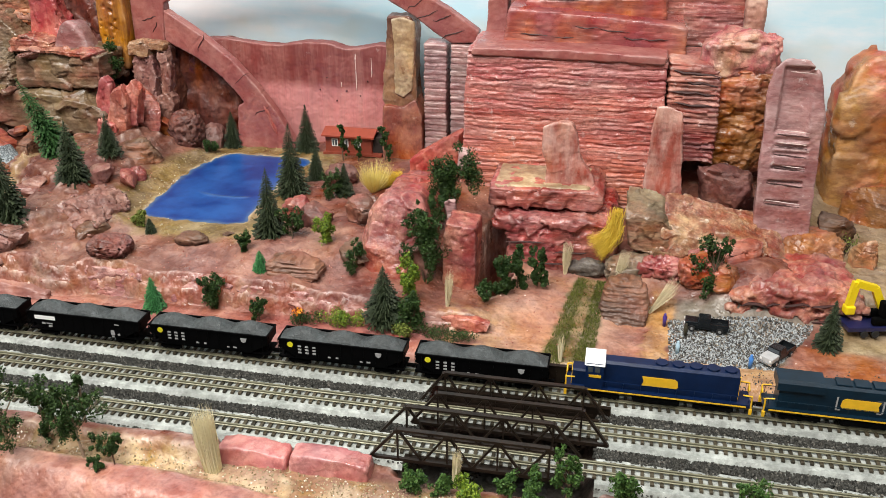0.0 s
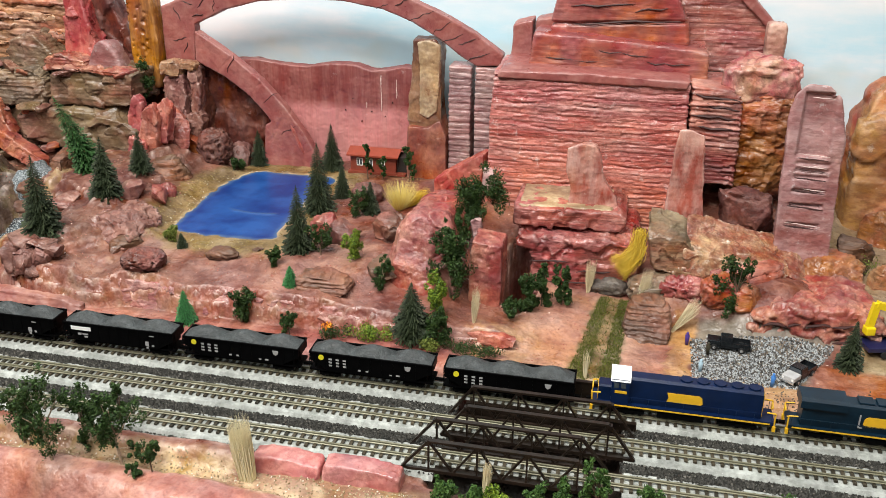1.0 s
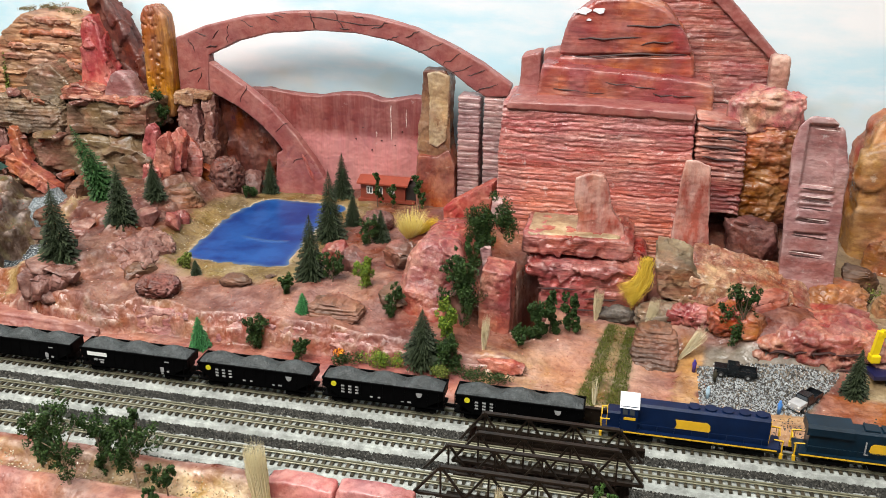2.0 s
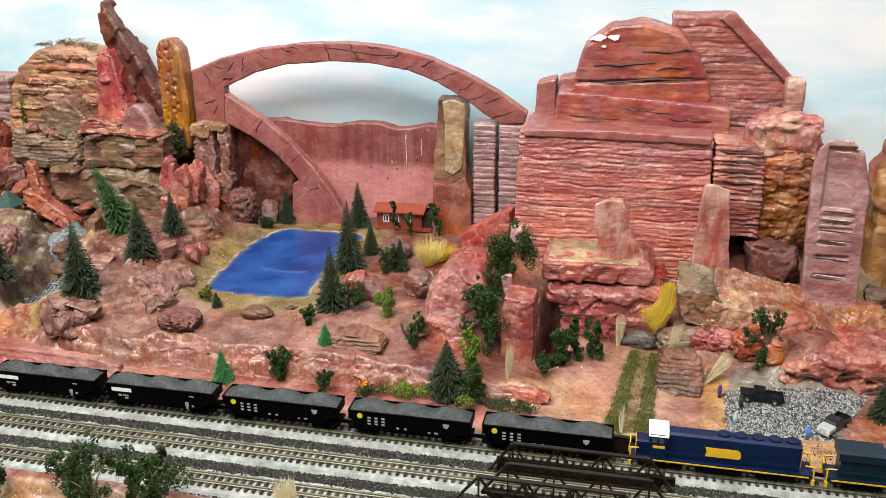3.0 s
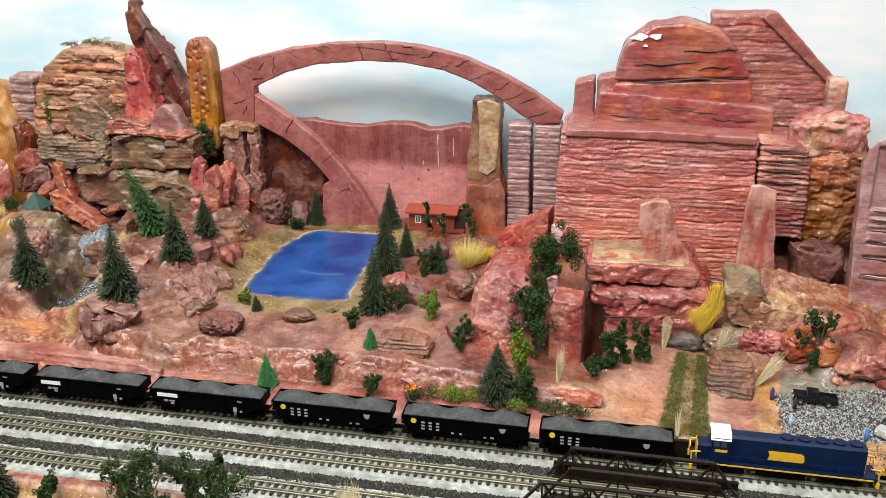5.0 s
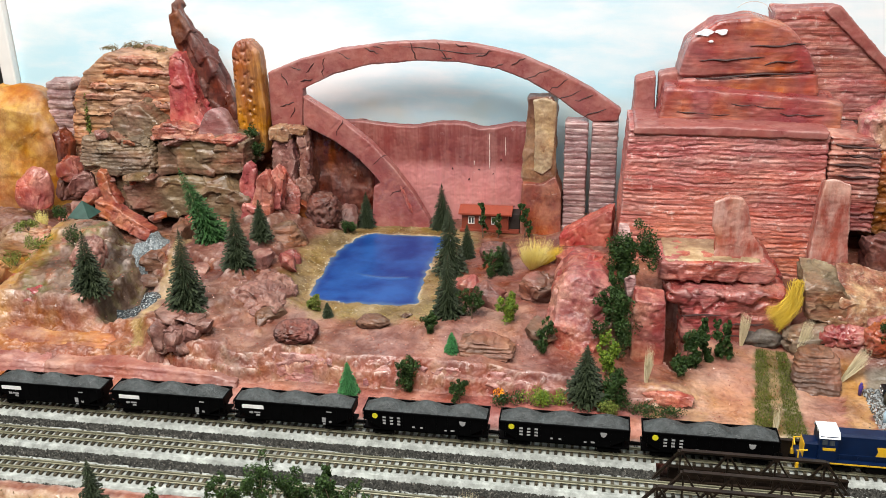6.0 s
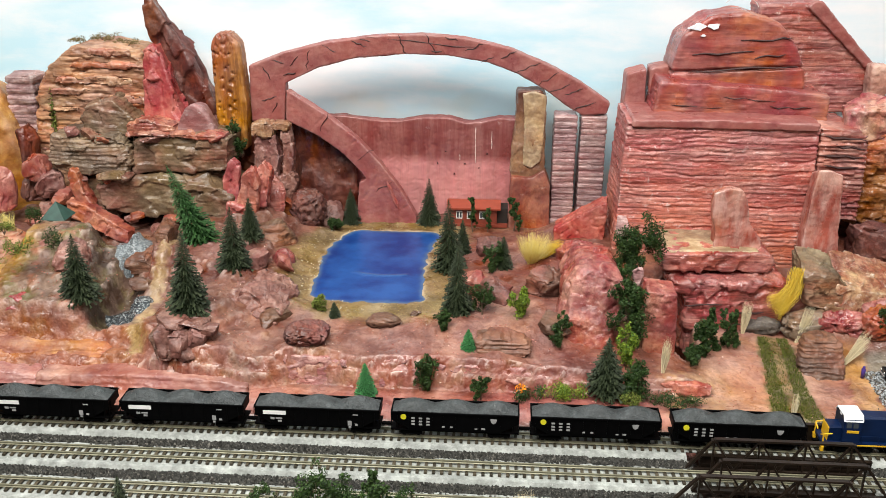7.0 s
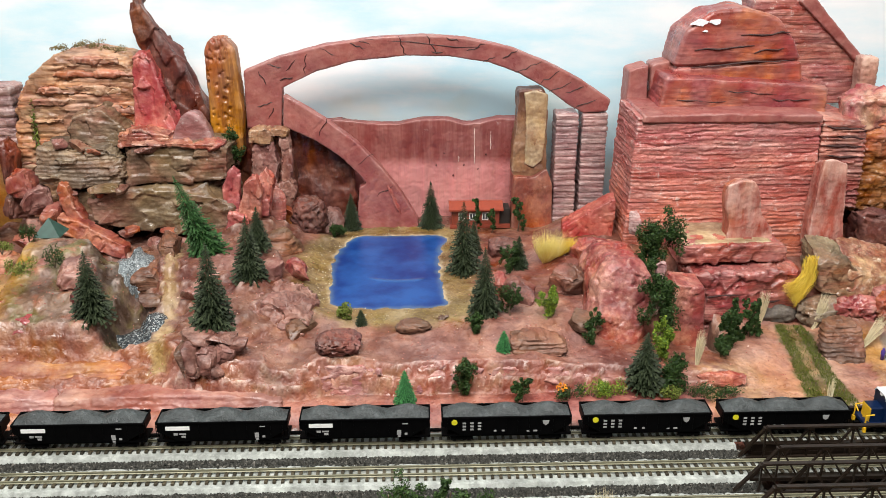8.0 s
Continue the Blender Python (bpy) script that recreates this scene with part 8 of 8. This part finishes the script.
leafy("shrub", -0.546, 0.862, 0.036, spread(0.036, 0.022, 9, 58, 0.15), 58, "dark leafy shrub below the orange column", leaf_mat, count=330, lift=0.118 - on(-0.546, 0.862), category="shrub")
leafy("leafy_tree", -0.138, 0.705, 0.062, [(-0.004, -0.004, 0.050, 0.013), (-0.006, 0.0, 0.042, 0.012), (0.013, 0.002, 0.059, 0.014), (0.016, 0.002, 0.049, 0.013), (-0.004, -0.002, 0.048, 0.010), (0.000, -0.006, 0.036, 0.010), (-0.004, -0.010, 0.028, 0.007), (-0.008, -0.020, 0.022, 0.008), (-0.010, -0.034, 0.014, 0.008), (-0.010, -0.048, 0.006, 0.008)], 61, "round-headed dark green tree on the boulder slope", leaf_mat, pale_bark, size=0.0012, count=1100)


def bush(x, y, wide, deep, high, seed, mat, label, count=800, size=0.0009, lift=0.0):
    rng = random.Random(seed)
    b = empty_thing("bush", (x, y, on(x, y, lift)), label, "bush")
    bm = bmesh.new()
    for _ in range(7):
        c = (rng.uniform(-0.4, 0.4) * wide, rng.uniform(-0.4, 0.4) * deep, high * rng.uniform(0.25, 0.6))
        leaves(bm, c, (wide * 0.2, deep * 0.25, high * 0.4), count // 7, size, rng)
    part("foliage", bm, mat, b)
    twig = bmesh.new()
    for _ in range(4):
        tube(twig, [(0, 0, -0.002), (rng.uniform(-0.3, 0.3) * wide, rng.uniform(-0.3, 0.3) * deep, high * 0.6)], [0.0005, 0.0002], 5)
    part("stem", twig, bark_mat, b)
    return b


b1 = bush(-0.232, 0.580, 0.024, 0.016, 0.015, 71, leaf_mat, "green ground cover bush with orange blossom")
bm = bmesh.new()
leaves(bm, (-0.006, -0.001, 0.011), (0.005, 0.004, 0.003), 60, 0.0012, random.Random(72))
part("blossom", bm, orange_leaf, b1, "orange blossom")
bush(-0.213, 0.582, 0.030, 0.016, 0.015, 73, lime_mat, "lime green ground cover bush")
bush(-0.194, 0.584, 0.022, 0.014, 0.014, 74, lime_mat, "lime green ground cover bush")
bush(-0.130, 0.580, 0.034, 0.018, 0.016, 75, leaf_mat, "dark green creeping bush")
bush(-0.106, 0.576, 0.040, 0.016, 0.012, 76, leaf_mat, "green creeping bush along the bank")
bush(-0.152, 0.578, 0.022, 0.014, 0.014, 77, moss_mat, "olive creeping bush on the bank")
bush(-0.174, 0.722, 0.018, 0.014, 0.012, 78, lime_mat, "small lime green bush on the boulder", lift=0.019)
bush(-0.676, 0.700, 0.020, 0.016, 0.022, 84, leaf_mat, "dark green bush behind the fir on the hillock", lift=0.004)
bush(-0.690, 0.665, 0.026, 0.020, 0.014, 79, moss_mat, "olive bush on the red hillock", lift=0.022)
bush(-0.715, 0.690, 0.020, 0.020, 0.010, 80, moss_mat, "olive moss on the red hillock", lift=0.028)
bush(-0.760, 0.720, 0.034, 0.028, 0.016, 81, moss_mat, "olive bush at the ochre hill", lift=0.004)
bush(-0.715, 0.744, 0.018, 0.014, 0.018, 82, leaf_mat, "dark bush below the hut", lift=0.002)
bush(-0.752, 0.878, 0.008, 0.008, 0.060, 83, moss_mat, "olive vine hanging down the butte", count=260, size=0.0016, lift=0.085)
bush(-0.046, 0.752, 0.014, 0.010, 0.004, 84, moss_mat, "thin moss tuft on the sandy ledge", count=120, lift=0.018)
bush(-0.006, 0.858, 0.010, 0.008, 0.008, 85, moss_mat, "tiny moss clump on the red dome", count=120, lift=0.198)
bush(0.205, 0.745, 0.02, 0.03, 0.02, 86, moss_mat, "dark moss behind the pale cone", count=200)
for k, (gx, gz) in enumerate(((-0.712, 0.235), (-0.692, 0.238), (-0.665, 0.233))):
    b = bush(gx, 0.900, 0.030, 0.03, 0.006, 87 + k, dry_moss, "dry moss on the butte crown", count=420)
    b.location.z = gz - 0.001


def tuft(x, y, high, wide, count, seed, mat, label, lean=(0.0, 0.0), thick=0.00015, lift=0.0, base=0.25, arc=0.0):
    """A bundle of fibre blades, flaring from a tight foot."""
    rng = random.Random(seed)
    t = empty_thing("grass_tuft", (x, y, on(x, y, -0.001 + lift)), label, "grass tuft", "fibre grass tufts")
    bm = bmesh.new()
    for _ in range(2 * count if count > 200 else count * 5):
        a, r = rng.uniform(0, 6.28), wide / 2 * math.sqrt(rng.random())
        top = Vector((r * math.cos(a) + lean[0] * high, r * math.sin(a) + lean[1] * high, high * rng.uniform(0.6, 1.05)))
        foot = Vector((r * base * math.cos(a), r * base * math.sin(a), 0))
        mid = foot.lerp(top, 0.5) + Vector((rng.uniform(-1, 1), rng.uniform(-1, 1), 0)) * wide * 0.05 + Vector((0, 0, arc * high))
        side = Vector((rng.uniform(-1, 1), rng.uniform(-1, 1), 0)).normalized() * thick
        v = [bm.verts.new(p) for p in (foot - side, foot + side, mid + side * 0.8, mid - side * 0.8, top)]
        bm.faces.new((v[0], v[1], v[2], v[3]))
        bm.faces.new((v[3], v[2], v[4]))
    part("straw", bm, mat, t)
    foot = bmesh.new()
    tube(foot, [(0, 0, -0.002), (lean[0] * high * 0.05, lean[1] * high * 0.05, high * 0.06)], [wide * base * 0.5, wide * base * 0.4], 9)
    part("foot", foot, mat, t)
    return t


tuft(-0.2355, 0.411, 0.048, 0.0150, 520, 91, cream_pale, "tall pale straw grass tuft at the front edge", lean=(-0.07, 0.0), base=0.75, thick=0.00022)
tuft(-0.080, 0.424, 0.032, 0.007, 24, 92, straw_mat, "thin dry reed tuft beside the bridge", lean=(0.08, 0.0), thick=0.0004)
tuft(-0.226, 0.770, 0.034, 0.042, 460, 93, cream_straw, "spreading cream yellow grass tuft", lean=(0.1, -0.2), base=0.2)
tuft(-0.218, 0.770, 0.022, 0.014, 120, 94, yellow_straw, "yellow grass tuft leaning over", lean=(0.8, 0.0), base=0.3)
tuft(-0.033, 0.700, 0.034, 0.011, 60, 96, straw_mat, "pale straw tuft in the valley", lean=(0.05, 0.0))
tuft(0.010, 0.684, 0.038, 0.011, 60, 97, straw_mat, "pale straw tuft by the hollowed rock", lean=(0.22, 0.0))
tuft(0.040, 0.652, 0.034, 0.010, 60, 98, straw_mat, "pale straw tuft leaning over the path", lean=(0.55, 0.1))
tuft(-0.121, 0.608, 0.034, 0.009, 50, 99, straw_mat, "pale straw tuft before the standing stone", lean=(0.06, 0.0))
tuft(-0.026, 0.566, 0.026, 0.006, 14, 100, straw_mat, "thin dry reeds on the grass strip", lean=(0.0, 0.0), thick=0.0004)
tuft(-0.060, 0.556, 0.028, 0.004, 8, 101, island_paint("orange_fibre", (0.75, 0.10, 0.01), (0.85, 0.22, 0.02), 0.5), "bright orange upright fibre stalks by the bridge", lean=(0.08, 0.0), thick=0.0007, base=0.8)
tuft(-0.778, 0.800, 0.030, 0.018, 60, 102, cream_straw, "cream straw tuft at the ochre hill")


def fan_tuft(x, y, seed, mat, label):
    """A bent fibre bundle: gathered at one end, curving over and fanning out at the other."""
    rng = random.Random(seed)
    t = empty_thing("grass_tuft", (x, y, 0.028), label, "grass tuft", "fibre grass tufts")
    bm = bmesh.new()
    for _ in range(900):
        u = rng.random()
        root = Vector((0.012 + rng.gauss(0, 0.0026), rng.gauss(0, 0.0014), 0.040 + rng.uniform(-0.016, 0.006)))
        tip = Vector((-0.014 + 0.016 * u, rng.gauss(-0.002, 0.0015), 0.016 - 0.020 * u + rng.gauss(0, 0.003)))
        hang = Vector((root.x + 0.003 * u, -0.002, root.z * 0.5))
        pts = [root * (1 - w) ** 2 + hang * (2 * w * (1 - w)) + tip * w**2 for w in (0.0, 0.35, 0.7, 1.0)]
        side = Vector((rng.uniform(-1, 1), rng.uniform(-1, 1), 0)).normalized() * 0.00013
        rows = [(bm.verts.new(p - side), bm.verts.new(p + side)) for p in pts[:3]]
        top = bm.verts.new(pts[3])
        for p, q in zip(rows, rows[1:]):
            bm.faces.new((p[0], p[1], q[1], q[0]))
        bm.faces.new((rows[2][0], rows[2][1], top))
    part("straw", bm, mat, t)
    part("foot", tube(bmesh.new(), [(0.012, 0.004, 0.042), (0.0125, -0.001, 0.034)], [0.0010, 0.0008], 9), mat, t)


fan_tuft(-0.004, 0.7015, 95, yellow_straw, "bright yellow fibre tuft curving up against the rock")


def blades_strip():
    """Short static grass on the two wheel strips of the valley."""
    rng = random.Random(111)
    bm = bmesh.new()
    for _ in range(9500):
        y = rng.uniform(0.556, 0.694)
        mid = -0.016 + 0.10 * (y - 0.62)
        wide = 0.013 + 0.05 * max(0, min(0.12, 0.69 - y))
        off = rng.uniform(-wide, wide)
        if abs(off) < 0.0045 and rng.random() < 0.8:
            continue
        x = mid + off
        p = Vector((x, y, 0))
        p.z = -0.0005
        s = Vector((rng.uniform(-1, 1), rng.uniform(-1, 1), 0)).normalized() * 0.00035
        top = p + Vector((rng.uniform(-1, 1) * 0.0012, rng.uniform(-1, 1) * 0.0012, rng.uniform(0.0012, 0.003)))
        bm.faces.new([bm.verts.new(v) for v in (p - s, p + s, top)])
    me = mesh_from(bm, "grass")
    n = len(me.vertices)
    co = np.empty(n * 3)
    me.vertices.foreach_get("co", co)
    co = co.reshape(-1, 3)
    co[:, 2] += ground_height(co[:, 0], co[:, 1])
    me.vertices.foreach_set("co", co.ravel())
    me.materials.append(strip_mat)
    tagged(new("grass", me), "short olive green static grass in two strips", "grass", kind="stuff")


blades_strip()

# ---------------------------------------------------------------- small models
cabin_red = plain_paint("red_brown_cabin_plastic", (0.22, 0.045, 0.025), 0.4, vary=0.15)
roof_red = plain_paint("orange_red_roof_plastic", (0.30, 0.055, 0.028), 0.4, vary=0.12)
dark_in = plain_paint("shaded_dark_interior", (0.02, 0.015, 0.012), 0.7, vary=0.2)


def cabin():
    c = empty_thing("cabin", (-0.284, 0.893, on(-0.284, 0.893)), "small red-brown cabin with orange-red roof by the pond", "cabin")
    part("wall", boxed(-0.031, 0.022, -0.006, 0.018, 0.002, 0.022, bevel=0.0004), cabin_red, c)
    # closed block; its dark paint replaces the porch's inner shade
    part("porch", boxed(0.022, 0.034, -0.002, 0.018, 0.002, 0.020, bevel=0.0004), dark_in, c, "porch end, a solid block painted dark as shade")
    part("floor_board", boxed(-0.033, 0.034, -0.010, 0.020, 0.0, 0.0025), cabin_red, c)
    bm = prism([(-0.011, 0.0205), (-0.011, 0.0222), (0.005, 0.0275), (0.022, 0.0225), (0.022, 0.0205), (0.005, 0.0255)], -0.034, 0.026)
    part("roof", bm, roof_red, c)
    for k, x in enumerate((-0.020, -0.008, 0.006)):
        w = part("window", boxed(x - 0.0035, x + 0.0035, -0.0066, -0.0058, 0.0085, 0.0175), white_gloss, c, "white framed window")
        part("pane", boxed(x - 0.0026, x + 0.0026, -0.0070, -0.0064, 0.0098, 0.0162), glass_dark, w)
        part("bar", boxed(x - 0.0004, x + 0.0004, -0.0074, -0.0068, 0.0098, 0.0162), white_gloss, w)


cabin()
tent = empty_thing("hut", (-0.706, 0.772, on(-0.706, 0.772, 0.016)), "small dark green pyramid-roofed hut on the hillock", "hut")
bm = bmesh.new()
tube(bm, [(0, 0, 0.0), (0, 0, 0.016)], [0.018, 0.0006], 4)
part("roof", bm, plain_paint("dark_green_roof", (0.03, 0.075, 0.06), 0.5, vary=0.2), tent)
part("wall", boxed(-0.008, 0.008, -0.008, 0.008, -0.012, 0.001), plain_paint("brown_hut_wall", (0.14, 0.08, 0.05), 0.7), tent)

truck_black = plain_paint("black_truck_paint", (0.008, 0.010, 0.012), 0.25, vary=0.2)
chrome = plain_paint("bright_trim", (0.7, 0.7, 0.7), 0.25, metal=0.8, vary=0.1)
tyre = plain_paint("black_rubber", (0.012, 0.012, 0.012), 0.8, vary=0.2)
grey_bonnet = plain_paint("pale_grey_paint", (0.42, 0.42, 0.42), 0.35, vary=0.15)


def pickup(place, label, bonnet):
    t = empty_thing("pickup_truck", (0, 0, 0), label, "truck", "toy pickup trucks")
    part("chassis", boxed(-0.017, 0.017, -0.0052, 0.0052, 0.0022, 0.0040, bevel=0.0004), truck_black, t)
    cabp = prism([(-0.0055, 0.0040), (0.0055, 0.0040), (0.0055, 0.0080), (0.0046, 0.0115), (-0.0046, 0.0115), (-0.0055, 0.0080)], -0.0030, 0.0060, bevel=0.0004)
    part("cab", cabp, truck_black, t)
    part("windscreen", boxed(0.0058, 0.0063, -0.0043, 0.0043, 0.0080, 0.0108), glass_dark, t)
    part("bonnet", boxed(0.0060, 0.0165, -0.0054, 0.0054, 0.0040, 0.0078, bevel=0.0008), bonnet, t)
    bed = bmesh.new()
    for a in ((-0.017, -0.0032, -0.0055, -0.0049, 0.0040, 0.0076), (-0.017, -0.0032, 0.0049, 0.0055, 0.0040, 0.0076), (-0.017, -0.0164, -0.0055, 0.0055, 0.0040, 0.0076)):
        box(bed, *a)
    part("load_bed", bed, truck_black, t)
    part("bumper", boxed(0.0163, 0.0174, -0.0054, 0.0054, 0.0026, 0.0042, bevel=0.0003), chrome, t, "bright front bumper")
    for sy in (-0.0038, 0.0038):
        bm = bmesh.new()
        disc(bm, (0.0166, sy, 0.0060), (1, 0, 0), 0.0009, 0.0006, 12)
        part("headlight", bm, white_mark, t)
    for sx in (-0.0105, 0.0108):
        for sy in (-0.0052, 0.0052):
            bm = bmesh.new()
            disc(bm, (sx, sy, 0.0024), (0, 1, 0), 0.0026, 0.0020, 18)
            w = part("wheel", bm, tyre, t)
            bm = bmesh.new()
            disc(bm, (sx, sy * 1.2, 0.0024), (0, 1, 0), 0.0013, 0.0006, 12)
            part("rim", bm, chrome, w)
    t.matrix_basis = place
    return t


pickup(pose(0.084, 0.634, on(0.084, 0.634), 0, 0, 176), "black toy pickup truck parked on the gravel", truck_black)
pickup(pose(0.134, 0.602, on(0.134, 0.602), 0, 0, 232), "black toy pickup truck with pale grey bonnet", grey_bonnet)


def figurine(x, y, colour, label, high=0.0115):
    """A toy worker as one plain tapered peg."""
    bm = bmesh.new()
    tube(bm, [(0, 0, 0), (0, 0, high * 0.45), (0, 0, high * 0.75), (0, 0, high * 0.82), (0, 0, high * 0.9), (0, 0, high)], [0.0014, 0.0016, 0.0019, 0.0008, 0.0012, 0.0007], 10)
    me = mesh_from(bm, "figurine", True)
    me.materials.append(plain_paint("toy_paint", colour, 0.5, vary=0.1))
    ob = new("figurine", me)
    ob.location = (x, y, on(x, y))
    tagged(ob, label, "figurine", "toy workers")


figurine(0.113, 0.585, (0.05, 0.20, 0.55), "blue toy worker peg standing on the sand")
figurine(0.061, 0.598, (0.35, 0.50, 0.60), "pale blue toy worker peg on the gravel")
figurine(0.052, 0.636, (0.06, 0.03, 0.22), "dark purple toy worker peg by the path")
figurine(0.068, 0.624, (0.04, 0.035, 0.02), "dark toy worker peg beside the truck")

dig_yellow = plain_paint("excavator_yellow", (0.80, 0.60, 0.01), 0.35, vary=0.08)
lowbed_blue = plain_paint("dark_blue_trailer", (0.012, 0.014, 0.06), 0.35, vary=0.2)


def excavator(place):
    e = empty_thing("excavator", (0, 0, 0), "yellow toy excavator loaded on a trailer", "excavator")
    for sy in (-0.006, 0.006):
        part("crawler", boxed(-0.013, 0.013, sy - 0.0025, sy + 0.0025, 0.0, 0.006, bevel=0.002), blackish, e)
    part("body", boxed(-0.004, 0.014, -0.0075, 0.0075, 0.0062, 0.0125, bevel=0.0012), dig_yellow, e)
    part("counterweight", boxed(0.012, 0.0165, -0.0075, 0.0075, 0.0065, 0.0120, bevel=0.0012), dig_yellow, e)
    part("cab", boxed(-0.0075, 0.001, -0.0078, -0.0010, 0.0062, 0.0175, bevel=0.0010), blackish, e, "black glazed cab")
    bm = beam(bmesh.new(), (-0.004, 0.001, 0.010), (-0.012, 0.001, 0.026), 0.0044, 0.0052)
    part("boom", bm, dig_yellow, e)
    part("boom_top", beam(bmesh.new(), (-0.0115, 0.001, 0.0255), (-0.026, 0.001, 0.030), 0.0042, 0.0048), dig_yellow, e)
    part("dipper", beam(bmesh.new(), (-0.026, 0.001, 0.031), (-0.028, 0.001, 0.012), 0.0036, 0.0050), dig_yellow, e)
    part("bucket", boxed(-0.031, -0.024, -0.0025, 0.0045, 0.006, 0.0125, bevel=0.0012), dig_yellow, e)
    e.matrix_basis = place
    t = empty_thing("trailer", (0, 0, 0), "dark blue low trailer under the excavator", "trailer")
    part("platform", boxed(-0.030, 0.045, -0.009, 0.009, -0.0040, -0.0004, bevel=0.0006), lowbed_blue, t)
    for sx in (-0.018, -0.010, 0.03, 0.038):
        for sy in (-0.0088, 0.0088):
            bm = bmesh.new()
            disc(bm, (sx, sy, -0.0058), (0, 1, 0), 0.0026, 0.002, 16)
            part("wheel", bm, tyre, t)
    t.matrix_basis = place


excavator(pose(0.219, 0.652, on(0.219, 0.652, 0.0092), 0, 0, 14) @ Matrix.Scale(1.1, 4))

# chipped foil on the dome and a wire loop above it
foil = plain_paint("chipped_white_foil", (0.85, 0.87, 0.9), 0.3, vary=0.06)
for k, (fx, fz, fr) in enumerate(((-0.072, 0.2625, 0.006), (-0.056, 0.264, 0.005), (-0.066, 0.255, 0.002))):
    bm = bmesh.new()
    rng = random.Random(120 + k)
    ring = [bm.verts.new((fr * rng.uniform(0.5, 1.3) * 1.3 * math.cos(a), -0.0006, 0.6 * fr * rng.uniform(0.5, 1.2) * math.sin(a))) for a in (i * 0.571 for i in range(11))]
    rear = [bm.verts.new((v.co.x, 0.004, v.co.z)) for v in ring]
    bm.faces.new(ring)
    for i in range(11):
        bm.faces.new((ring[i], rear[i], rear[(i + 1) % 11], ring[(i + 1) % 11]))
    chip = part("foil_chip", bm, foil, dome, "bare white foil chip")
    chip.location = Vector((fx, 0.8452, fz)) - dome.location
wire = bmesh.new()
tube(wire, [(0.018 * math.cos(a) - 0.030 + 0.004, 0.875, 0.275 + 0.014 * math.sin(a)) for a in (0.3 + i * 0.28 for i in range(9))], [0.0004] * 9, 6)
wm = mesh_from(wire, "wire_loop")
settle("wire_loop", wm, silver, "thin bent wire loop behind the dome", "wire")
